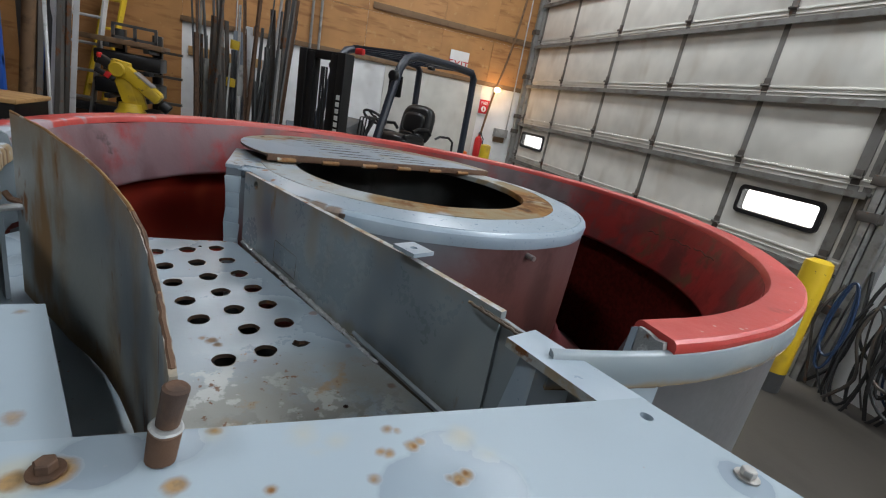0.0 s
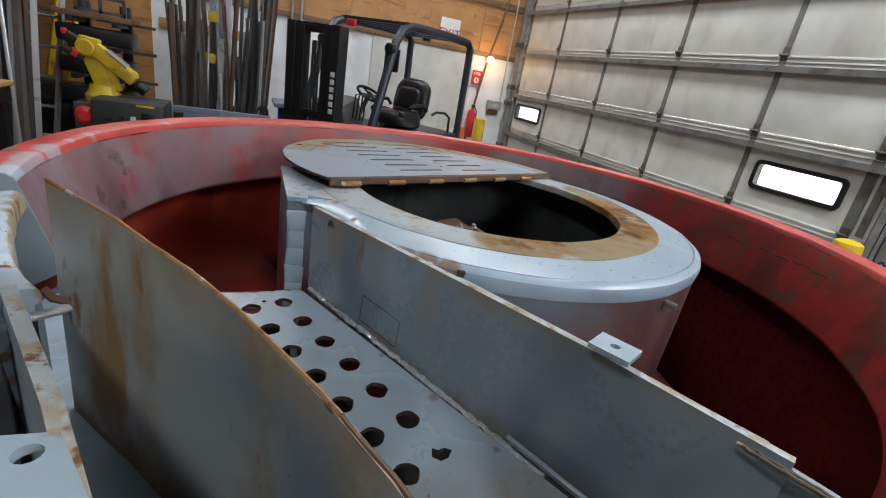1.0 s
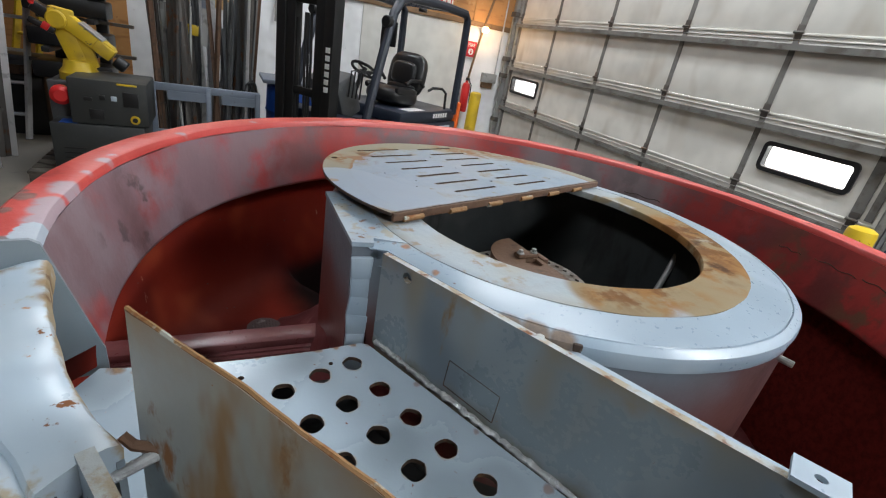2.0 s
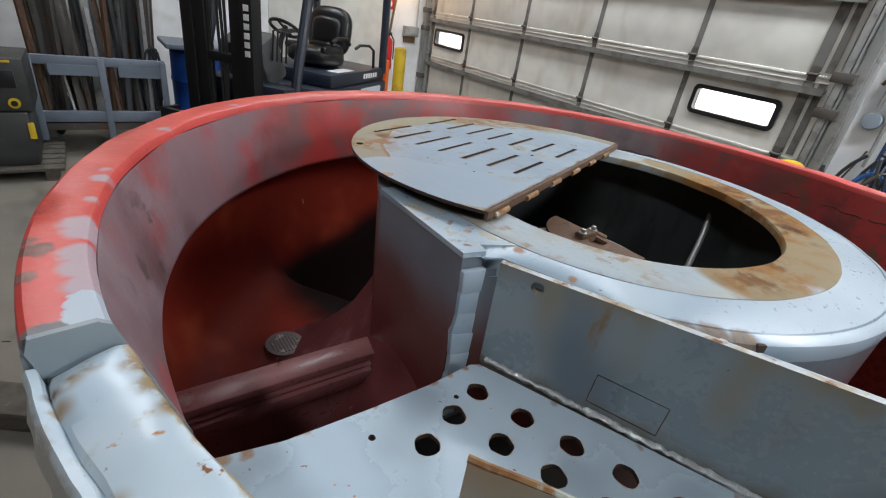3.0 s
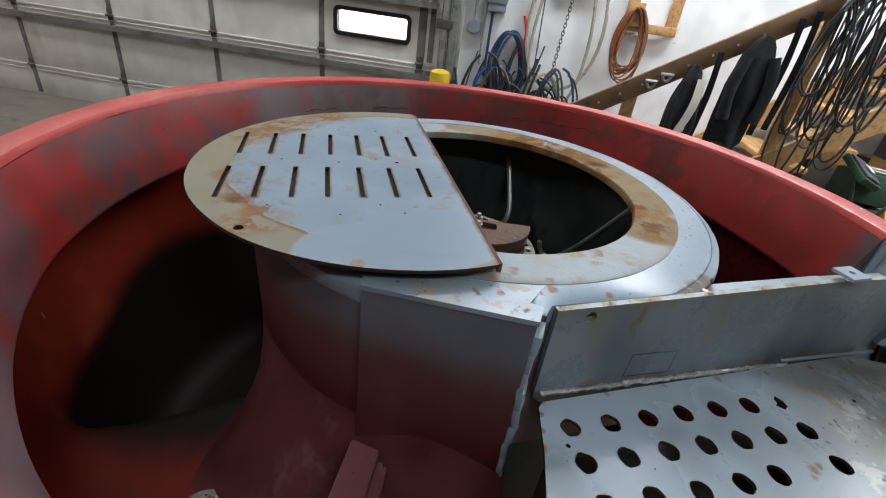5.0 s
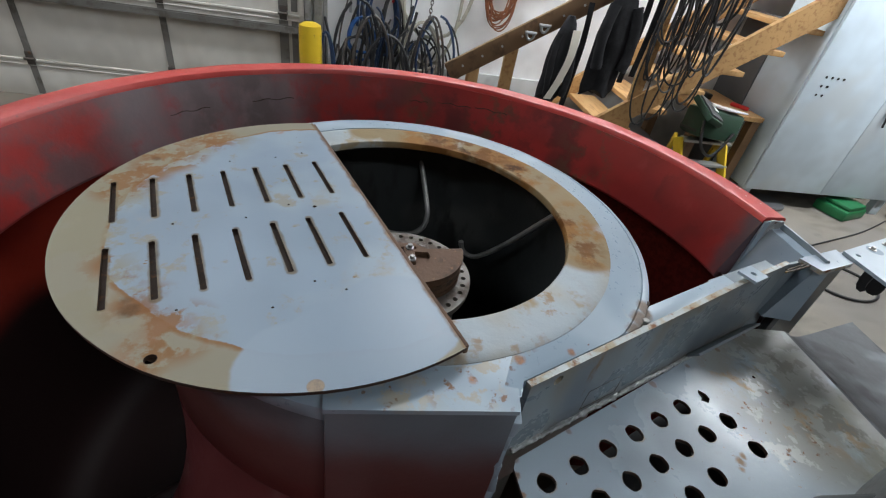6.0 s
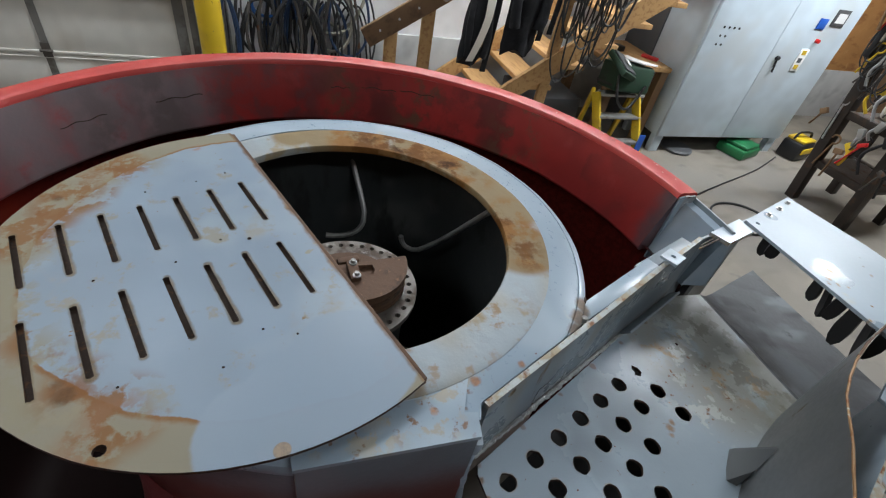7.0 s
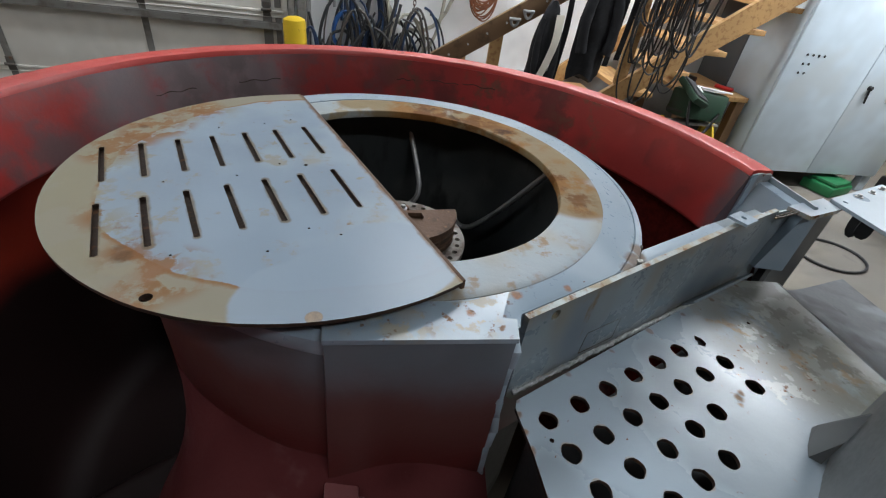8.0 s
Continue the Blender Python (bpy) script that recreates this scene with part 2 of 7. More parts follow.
    for scale, height in bump:
        b = nt.nodes.new("ShaderNodeBump")
        b.inputs["Strength"].default_value, b.inputs["Distance"].default_value = 1.0, height
        nt.links.new(grain(scale, detail=1.5 if scale < 25 else 5.0), b.inputs["Height"])
        if last:
            nt.links.new(last, b.inputs["Normal"])
        last = b.outputs[0]
    if last:
        nt.links.new(last, sh.inputs["Normal"])
    return mat


ALL = (1, 1, 1)
CX, CY = 0.392, 1.340   # the pan's middle
RUST, TAN = (0.17, 0.062, 0.018), (0.33, 0.28, 0.20)
ORANGE = (0.36, 0.14, 0.03)
BLUE, PALE = (0.26, 0.33, 0.395), (0.345, 0.415, 0.475)
SPOTS = [(RUST, 45, 0.735, 0.75, 0.85, ALL), (ORANGE, 75, 0.735, 0.75, 0.85, ALL)]
BROWN, LILAC = (0.20, 0.078, 0.022), (0.33, 0.30, 0.335)
M_TOP = surface("worn_blue_grey_paint", BLUE, [(PALE, 4, 0.46, 0.62, 0.28, ALL), ((0.40, 0.39, 0.34), 9, 0.68, 0.78, 0.5, ALL), *SPOTS], 0.30, 0.0, [(7, 0.003)],
                patches=[((0.34, 0.30, 0.22), [(-0.07, 1.27, 0.04), (-0.06, 1.36, 0.05), (-0.02, 1.24, 0.05), (-0.06, 1.44, 0.03), (0.02, 1.18, 0.03)], 0.02, 26, 0.50, 0.57, 0.5, 0.8, ALL),
                         ((0.17, 0.075, 0.022), [(-0.07, 1.29, 0.04), (-0.03, 1.24, 0.04), (-0.08, 1.40, 0.03), (0.0, 1.20, 0.03), (-0.085, 1.235, 0.02)], 0.02, 48, 0.58, 0.64, 0.75, 0.9, ALL)],
                stains=[((0.42, 0.38, 0.30), [(0.03, 1.24, 0.05), (0.09, 1.12, 0.04), (-0.05, 1.36, 0.02), (0.18, 1.0, 0.03), (0.40, 0.93, 0.015), (0.66, 1.02, 0.012), (0.80, 1.2, 0.01)], 0.012, 11, 0.07, 0.5, 0.55),
                        (ORANGE, [(-0.02, 1.19, 0.008), (0.0, 1.10, 0.006), (-0.058, 1.27, 0.006), (0.05, 1.15, 0.006)], 0.003, 40, 0.02, 0.7, 0.8),
                        ((0.17, 0.10, 0.05), [(0.05, 0.955, 0.022), (0.085, 0.935, 0.022), (0.115, 0.915, 0.018)], 0.006, 20, 0.03, 0.7, 0.85)])
HOLES = [(-0.113 + 0.0297 * k, 1.122 - 0.0661 * k) for k in range(6)] + [(-0.169 + 0.0295 * k, 1.1035 - 0.0667 * k) for k in range(7)]
HOLES += [(-0.227, 1.081), (-0.196, 1.011), (-0.168, 0.938), (-0.135, 0.866), (-0.103, 0.801), (-0.051, 0.679), (-0.2485, 0.974), (-0.219, 0.907), (-0.190, 0.840)]
M_PERF = surface("stained_blue_grey_plate", (0.262, 0.318, 0.362), [(PALE, 4, 0.46, 0.60, 0.24, ALL), (TAN, 16, 0.69, 0.73, 0.5, ALL), (ORANGE, 38, 0.69, 0.73, 0.8, ALL), (RUST, 90, 0.69, 0.72, 0.8, ALL), *SPOTS], 0.33, 0.0, [(7, 0.003), (45, 0.0004)],
                 patches=[((0.27, 0.262, 0.225), [(0.10, 0.48, 0.20), (-0.02, 0.52, 0.12), (0.20, 0.42, 0.12), (-0.05, 0.42, 0.12)], 0.06, 6, 0.36, 0.50, 0.42, 0.85, ALL),
                          ((0.155, 0.15, 0.13), [(0.15, 0.44, 0.13), (0.02, 0.42, 0.13), (0.22, 0.50, 0.06)], 0.06, 13, 0.50, 0.545, 0.34, 0.8, ALL),
                          ((0.43, 0.44, 0.42), [(0.10, 0.53, 0.10), (-0.04, 0.60, 0.08), (0.0, 0.50, 0.10)], 0.05, 18, 0.53, 0.58, 0.3, 0.75, ALL),
                          ((0.33, 0.21, 0.10), [(0.06, 0.56, 0.09), (0.0, 0.62, 0.07), (0.12, 0.62, 0.06), (0.0, 0.44, 0.08)], 0.04, 15, 0.56, 0.65, 0.5, 0.7, ALL),
                          ((0.16, 0.155, 0.10), [(-0.05, 0.38, 0.05), (0.05, 0.37, 0.04), (-0.09, 0.46, 0.03)], 0.04, 7, 0.38, 0.56, 0.5, 0.6, ALL),
                          (RUST, [(0.0, 0.60, 0.10), (-0.075, 0.735, 0.022), (0.08, 0.58, 0.05)], 0.03, 60, 0.60, 0.66, 0.8, 0.8, ALL)],
                 stains=[((0.26, 0.13, 0.045), [(-0.10 - 0.032 * i, 1.168 + 0.002 * (i % 3), 0.004 + 0.003 * (i % 3)) for i in range(12)], 0.004, 30, 0.035, 0.8, 0.85),
                         ((0.24, 0.115, 0.04), [(-0.485 + 0.0255 * i, 1.0 - 0.052 * i, 0.012) for i in range(12)], 0.005, 26, 0.03, 0.8, 0.8),
                         ((0.32, 0.24, 0.14), [(x, y, 0.0172) for x, y in HOLES], 0.0012, 60, 0.010, 0.6, 0.6),
                         ((0.27, 0.14, 0.05), [(-0.075, 0.735, 0.008), (-0.090, 0.742, 0.005), (-0.065, 0.722, 0.006)], 0.004, 40, 0.02, 0.8, 0.8),
                         (RUST, [(-0.075 + 0.0545 * i, 1.166 - 0.1125 * i, 0.006) for i in range(8)], 0.003, 35, 0.02, 0.8, 0.6)])
M_PLATE = surface("pale_blue_plate_paint", (0.311, 0.377, 0.429), [((0.37, 0.363, 0.311), 7, 0.66, 0.78, 0.45, (0.5, 1, 1)), *SPOTS], 0.42, 0.0, [(5, 0.003)], spec=0.3,
                  # The first list is slightly darker blue, round bolt, pin and mid-plate.
                  stains=[((0.255, 0.315, 0.37), [(0.345, 0.178, 0.022), (0.12, 0.235, 0.028), (0.14, 0.205, 0.03), (0.10, 0.21, 0.03), (-0.045, 0.262, 0.02), (-0.08, 0.255, 0.022)], 0.003, 9, 0.035, 0.25, 0.9),
                          ((0.42, 0.40, 0.31), [(0.03, 0.262, 0.010), (0.05, 0.255, 0.006), (0.142, 0.25, 0.006), (0.155, 0.23, 0.005), (0.038, 0.245, 0.004), (-0.024, 0.27, 0.006), (-0.116, 0.243, 0.012)], 0.010, 22, 0.035, 0.4, 0.7),
                          ((0.33, 0.18, 0.045), [(0.125, 0.211, 0.005), (0.131, 0.2145, 0.004), (0.119, 0.213, 0.002), (0.088, 0.262, 0.0035), (0.094, 0.26, 0.002), (0.102, 0.244, 0.0042), (0.108, 0.247, 0.003), (0.079, 0.241, 0.0025), (0.084, 0.2385, 0.0025), (0.07, 0.218, 0.003), (0.011, 0.219, 0.003), (-0.039, 0.229, 0.006), (-0.116, 0.243, 0.007), (-0.1, 0.247, 0.010), (-0.024, 0.272, 0.003)], 0.003, 70, 0.008, 0.8, 0.85),
                          ((0.20, 0.085, 0.02), [(0.1305, 0.2155, 0.0015), (0.1235, 0.2085, 0.0014), (0.103, 0.243, 0.0014), (0.011, 0.2185, 0.0012), (-0.103, 0.247, 0.006)], 0.0015, 120, 0.004, 0.8, 0.9),
                          ((0.296, 0.185, 0.0888), [(-0.14, 0.30, 0.006), (-0.19, 0.44, 0.004), (-0.30, 0.62, 0.006), (-0.10, 0.29, 0.004), (0.1, 0.1, 0.004), (0.13, 0.09, 0.004), (0.16, 0.06, 0.003)], 0.004, 40, 0.03, 0.7, 0.75)])
SLOT_STAINS = [(0.326 + 0.929 * u0 - 0.369 * v, 1.517 + 0.369 * u0 + 0.929 * v, 0.326 + 0.929 * u1 - 0.369 * v, 1.517 + 0.369 * u1 + 0.929 * v, 0.0048 + 0.0012 * (k % 3)) for u0, u1, v0 in ((0.0535, 0.195, -0.0405), (-0.170, -0.0245, -0.0340)) for k in range(7) for v in (v0 + 0.0634 * k,)]
LID_TAN, LID_RUST = [(0.335 + 0.40 * math.cos(radians(d)), 1.490 + 0.40 * math.sin(radians(d)), 0.055) for d in range(44, 160, 9)], (0.195, 0.080, 0.020)
M_LID = surface("lid_paint", (0.230, 0.292, 0.362), [((0.258, 0.318, 0.378), 5, 0.46, 0.62, 0.35, ALL), ((0.27, 0.275, 0.255), 7, 0.60, 0.72, 0.4, ALL), ((0.25, 0.24, 0.19), 22, 0.66, 0.72, 0.5, ALL), ((0.20, 0.12, 0.06), 60, 0.70, 0.735, 0.7, ALL)], 0.38, 0.0, [(6, 0.002)], spec=0.3,
                fields=[((0.21, 0.105, 0.038), (0.335, 1.490), 0.3725, 0.3745, 9, 0.035, 0.5), ((0.235, 0.212, 0.155), (0.335, 1.490), 0.376, 0.384, 9, 0.035, 0.5)],
                patches=[((0.23, 0.205, 0.135), LID_TAN, 0.03, 12, 0.46, 0.54, 0.5, 0.8, ALL),
                         ((0.205, 0.092, 0.024), [(0.50, 1.855, 0.075), (0.60, 1.79, 0.05), (0.43, 1.88, 0.06), (0.36, 1.89, 0.04), (0.06, 1.73, 0.035), (0.0, 1.675, 0.055), (0.14, 1.81, 0.03), (-0.045, 1.69, 0.03)], 0.02, 17, 0.46, 0.53, 0.55, 0.9, ALL),
                         ((0.235, 0.115, 0.055), [(0.0, 1.68, 0.035), (-0.04, 1.70, 0.03), (-0.02, 1.65, 0.02)], 0.02, 15, 0.47, 0.54, 0.55, 0.6, ALL),
                         (LID_RUST, [(0.50, 1.855, 0.05), (0.46, 1.875, 0.03), (0.38, 1.865, 0.03), (0.045, 1.735, 0.03), (0.57, 1.80, 0.03), (0.10, 1.775, 0.02)], 0.03, 18, 0.46, 0.58, 0.65, 0.9, ALL),
                         ((0.26, 0.225, 0.15), [(0.08, 1.70, 0.10), (0.22, 1.79, 0.07), (0.02, 1.31, 0.045), (-0.06, 1.44, 0.05), (0.30, 1.62, 0.30)], 0.05, 15, 0.575, 0.66, 0.5, 0.7, ALL),
                         (ORANGE, [(-0.043, 1.456, 0.014), (-0.086, 1.43, 0.010), (-0.09, 1.50, 0.010), (-0.10, 1.523, 0.006), (0.02, 1.33, 0.02), (0.0, 1.31, 0.014), (0.675, 1.655, 0.012)], 0.008, 30, 0.44, 0.56, 0.7, 0.75, ALL)],
                stains=[((0.238, 0.300, 0.368), [(-0.035, 1.43, 0.11), (0.03, 1.38, 0.10), (-0.06, 1.50, 0.085)], 0.004, 8, 0.03, 0.34, 0.95),
                        ((0.20, 0.100, 0.034), [(0.326 - 0.929 * 0.41 + 0.369 * 0.094, 1.517 - 0.369 * 0.41 - 0.929 * 0.094, 0.326 + 0.929 * 0.41 + 0.369 * 0.094, 1.517 + 0.369 * 0.41 - 0.929 * 0.094, 0.003)], 0.005, 22, 0.022, 0.7, 0.9),
                        ((0.31, 0.20, 0.10), [(-0.088, 1.478, 0.011)], 0.001, 20, 0.003, 0.5, 0.75),
                        ((0.17, 0.115, 0.05), SLOT_STAINS, 0.0028, 30, 0.010, 0.5, 0.8),
                        ((0.12, 0.055, 0.018), [(0.042, 1.742, 0.009), (0.058, 1.752, 0.005), (0.49, 1.872, 0.006)], 0.008, 24, 0.03, 0.7, 0.8)])
M_RING = surface("rust_stained_ring", (0.315, 0.315, 0.285), [((0.31, 0.355, 0.385), 4, 0.45, 0.56, 0.4, ALL), ((0.285, 0.235, 0.155), 9, 0.56, 0.66, 0.5, ALL), ((0.258, 0.16, 0.076), 14, 0.66, 0.72, 0.6, ALL), *SPOTS], 0.44, 0.0, [(18, 0.002), (90, 0.0006)], spec=0.18,
                 patches=[((0.225, 0.165, 0.085), [(0.79, 1.30, 0.12), (0.66, 1.05, 0.15), (0.48, 0.97, 0.13), (0.28, 0.985, 0.085), (0.77, 1.44, 0.05)], 0.012, 7, 0.20, 0.34, 0.7, 0.95, ALL),
                          ((0.235, 0.115, 0.034), [(0.76, 1.24, 0.11), (0.70, 1.10, 0.10), (0.59, 1.035, 0.09), (0.33, 0.99, 0.075), (0.41, 0.96, 0.05), (0.26, 0.97, 0.05)], 0.025, 11, 0.40, 0.56, 0.8, 0.95, (1, 1, 1)),
                          ((0.130, 0.052, 0.012), [(0.755, 1.22, 0.09), (0.69, 1.11, 0.06), (0.60, 1.04, 0.05), (0.30, 0.985, 0.05), (0.38, 0.985, 0.04), (0.245, 0.985, 0.03)], 0.03, 17, 0.46, 0.60, 0.8, 0.9, ALL),
                          ((0.045, 0.018, 0.006), [(0.77, 1.235, 0.022), (0.62, 1.05, 0.03), (0.235, 0.975, 0.012), (0.71, 1.16, 0.03)], 0.02, 26, 0.46, 0.60, 0.8, 0.85, ALL),
                          ((0.27, 0.175, 0.085), [(0.05, 1.22, 0.08), (0.12, 1.12, 0.07), (0.0, 1.32, 0.05), (0.05, 1.5, 0.06)], 0.05, 16, 0.52, 0.60, 0.7, 0.8, ALL)])
M_GREY = surface("grey_steel_paint", (0.187, 0.226, 0.254), [((0.234, 0.265, 0.281), 3, 0.45, 0.7, 0.45, ALL), ((0.117, 0.14, 0.164), 4, 0.58, 0.74, 0.35, (1, 1, 0.4)), ((0.218, 0.187, 0.129), 6, 0.60, 0.74, 0.55, (1, 1, 0.35)), ((0.203, 0.117, 0.0546), 14, 0.66, 0.75, 0.7, (1, 1, 0.4)), *SPOTS], 0.34, 0.0, [(9, 0.003), (80, 0.0004)])
# Grey turns red downwards and ends near black at the bottom.
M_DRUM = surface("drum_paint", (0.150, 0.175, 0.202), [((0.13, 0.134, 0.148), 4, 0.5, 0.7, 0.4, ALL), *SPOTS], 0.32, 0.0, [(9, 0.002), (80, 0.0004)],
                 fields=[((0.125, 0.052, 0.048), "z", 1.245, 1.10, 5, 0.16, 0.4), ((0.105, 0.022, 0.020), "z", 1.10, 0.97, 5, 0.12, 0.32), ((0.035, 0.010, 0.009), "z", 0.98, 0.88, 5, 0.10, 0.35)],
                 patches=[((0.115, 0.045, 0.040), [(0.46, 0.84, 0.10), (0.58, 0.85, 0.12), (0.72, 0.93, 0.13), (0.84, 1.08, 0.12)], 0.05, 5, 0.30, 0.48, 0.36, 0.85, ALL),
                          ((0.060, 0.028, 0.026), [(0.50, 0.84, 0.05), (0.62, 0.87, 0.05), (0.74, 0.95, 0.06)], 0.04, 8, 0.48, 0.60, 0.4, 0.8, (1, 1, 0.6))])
M_RED = surface("scuffed_red_paint", (0.476, 0.0508, 0.0426), [((0.541, 0.082, 0.0697), 6, 0.5, 0.7, 0.4, ALL), ((0.328, 0.041, 0.0369), 9, 0.62, 0.70, 0.45, ALL), ((0.164, 0.082, 0.0738), 15, 0.69, 0.75, 0.6, ALL), ((0.508, 0.41, 0.369), 75, 0.735, 0.76, 0.6, ALL)], 0.40, 0.0, [(14, 0.002), (90, 0.0005)],
                stains=[(LILAC, [(-0.540, 1.425, 0.020), (-0.536, 1.40, 0.022), (-0.538, 1.345, 0.024), (-0.535, 1.31, 0.026), (-0.53, 1.275, 0.026), (-0.525, 1.50, 0.008), (-0.513, 1.575, 0.012), (-0.505, 1.61, 0.008), (-0.40, 1.84, 0.012), (-0.22, 2.06, 0.010)], 0.006, 30, 0.022, 0.5, 0.85),
                        ((0.125, 0.132, 0.14), [(-0.535, 1.185, 0.03), (-0.56, 1.19, 0.03)], 0.003, 30, 0.012, 0.5, 0.95),
                        ((0.164, 0.123, 0.107), [(-0.578, 1.364, 0.016), (-0.582, 1.305, 0.010), (-0.585, 1.39, 0.01)], 0.004, 40, 0.03, 0.6, 0.85),
                        (PALE, [(-0.532, 1.245, 0.022), (-0.525, 1.228, 0.024), (-0.54, 1.225, 0.016)], 0.0015, 34, 0.030, 0.45, 0.95),
                        ((0.60, 0.56, 0.52), [(0.52, 0.384, 0.002), (0.60, 0.391, 0.003), (0.612, 0.393, 0.002), (0.71, 0.421, 0.002), (0.80, 0.460, 0.002), (0.95, 0.562, 0.003), (1.07, 0.69, 0.002), (0.56, 0.40, 0.002), (0.86, 0.493, 0.002)], 0.001, 120, 0.005, 0.6, 0.9)])
M_LINER = surface("patched_red_and_grey_paint", (0.335, 0.031, 0.028), [((0.26, 0.027, 0.025), 4, 0.44, 0.58, 0.36, ALL), ((0.185, 0.027, 0.025), 5, 0.54, 0.68, 0.42, ALL), ((0.33, 0.045, 0.04), 7, 0.58, 0.72, 0.38, ALL), ((0.051, 0.0255, 0.0255), 26, 0.71, 0.75, 0.5, (1, 1, 0.4)), ((0.425, 0.34, 0.255), 60, 0.76, 0.78, 0.6, ALL)], 0.36, 0.0, [(10, 0.003), (90, 0.0005)],
                  patches=[((0.178, 0.128, 0.142), [(-0.60, 1.40, 0.40), (-0.45, 1.80, 0.24), (-0.25, 2.0, 0.17)], 0.12, 4.5, 0.30, 0.52, 0.42, 0.90, ALL),
                           ((0.235, 0.182, 0.20), [(-0.60, 1.35, 0.25), (-0.50, 1.62, 0.12)], 0.10, 7, 0.44, 0.62, 0.42, 0.7, ALL),
                           ((0.105, 0.078, 0.082), [(0.20, 2.22, 0.30), (0.60, 2.22, 0.22), (0.95, 2.10, 0.20), (1.18, 1.82, 0.26)], 0.12, 5, 0.42, 0.60, 0.42, 0.8, ALL),
                           ((0.15, 0.055, 0.055), [(0.95, 2.05, 0.22), (1.20, 1.72, 0.24), (1.27, 1.45, 0.12)], 0.10, 8, 0.44, 0.56, 0.45, 0.8, ALL),
                           ((0.115, 0.022, 0.021), [(1.24, 1.02, 0.18), (1.05, 0.74, 0.16), (1.27, 1.3, 0.12), (0.86, 0.58, 0.14)], 0.10, 6, 0.47, 0.58, 0.5, 0.8, ALL),
                           ((0.20, 0.165, 0.172), [(0.90, 2.07, 0.09), (1.05, 1.96, 0.12), (1.15, 1.83, 0.10), (1.205, 1.73, 0.05)], 0.07, 5, 0.30, 0.48, 0.45, 0.85, ALL),
                           ((0.095, 0.075, 0.068), [(1.12, 1.80, 0.07), (1.01, 1.92, 0.06)], 0.04, 8, 0.40, 0.54, 0.45, 0.6, ALL),
                           ((0.125, 0.082, 0.045), [(1.20, 0.98, 0.08), (0.98, 0.68, 0.09), (1.26, 1.25, 0.05)], 0.06, 12, 0.48, 0.60, 0.5, 0.7, ALL),
                           ((0.040, 0.030, 0.030), [(-0.475, 1.47, 0.05), (-0.44, 1.60, 0.05), (-0.38, 1.70, 0.04)], 0.04, 11, 0.55, 0.63, 0.45, 0.8, ALL)],
                  stains=[((0.10, 0.032, 0.030), [(-0.44, 1.55, 0.03), (-0.36, 1.73, 0.03)], 0.03, 7, 0.10, 0.42, 0.6),
                          ((0.070, 0.072, 0.080), [(0.43, 0.41, 0.07)], 0.03, 9, 0.10, 0.4, 0.85)])
# Black fields and darker red stains paint the trough's deep shade into the primer.
M_REDIN = surface("shaded_dark_red_primer", (0.185, 0.0185, 0.0095), [((0.115, 0.012, 0.008), 3, 0.45, 0.70, 0.62, ALL), ((0.24, 0.038, 0.016), 4, 0.55, 0.72, 0.62, ALL), ((0.33, 0.20, 0.13), 20, 0.70, 0.76, 0.5, (1, 1, 0.45)), ((0.10, 0.05, 0.04), 34, 0.68, 0.74, 0.5, ALL)], 0.62, 0.0, [(6, 0.002)],
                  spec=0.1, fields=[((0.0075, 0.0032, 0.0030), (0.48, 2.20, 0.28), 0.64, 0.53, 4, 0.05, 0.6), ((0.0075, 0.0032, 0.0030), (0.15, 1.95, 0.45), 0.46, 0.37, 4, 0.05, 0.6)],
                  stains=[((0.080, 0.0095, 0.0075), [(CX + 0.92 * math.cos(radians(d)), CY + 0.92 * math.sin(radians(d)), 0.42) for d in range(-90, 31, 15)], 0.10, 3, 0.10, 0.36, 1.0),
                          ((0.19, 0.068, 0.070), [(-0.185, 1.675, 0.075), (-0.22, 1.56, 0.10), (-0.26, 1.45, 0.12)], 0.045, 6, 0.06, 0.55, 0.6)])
# The stain circles paint the foot's far side black, as shade behind the drum.
M_CONE = surface("shaded_red_primer", (0.115, 0.030, 0.031), [((0.065, 0.016, 0.016), 4, 0.45, 0.68, 0.36, ALL), ((0.165, 0.075, 0.078), 7, 0.58, 0.74, 0.36, ALL), ((0.30, 0.24, 0.235), 45, 0.72, 0.77, 0.4, ALL)], 0.52, 0.0, [(12, 0.003), (80, 0.0006)], spec=0.2,
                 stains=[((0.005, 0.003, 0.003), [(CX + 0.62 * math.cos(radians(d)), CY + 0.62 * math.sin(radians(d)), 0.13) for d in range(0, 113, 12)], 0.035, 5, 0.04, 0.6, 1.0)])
M_REDPINK = surface("faded_red_primer", (0.215, 0.078, 0.080), [((0.135, 0.036, 0.035), 5, 0.48, 0.68, 0.36, ALL), ((0.27, 0.165, 0.165), 14, 0.62, 0.73, 0.45, ALL), ((0.40, 0.36, 0.35), 50, 0.72, 0.76, 0.35, ALL), ((0.06, 0.03, 0.028), 30, 0.70, 0.74, 0.5, ALL)], 0.30, 0.0, [(14, 0.003), (80, 0.0006)])
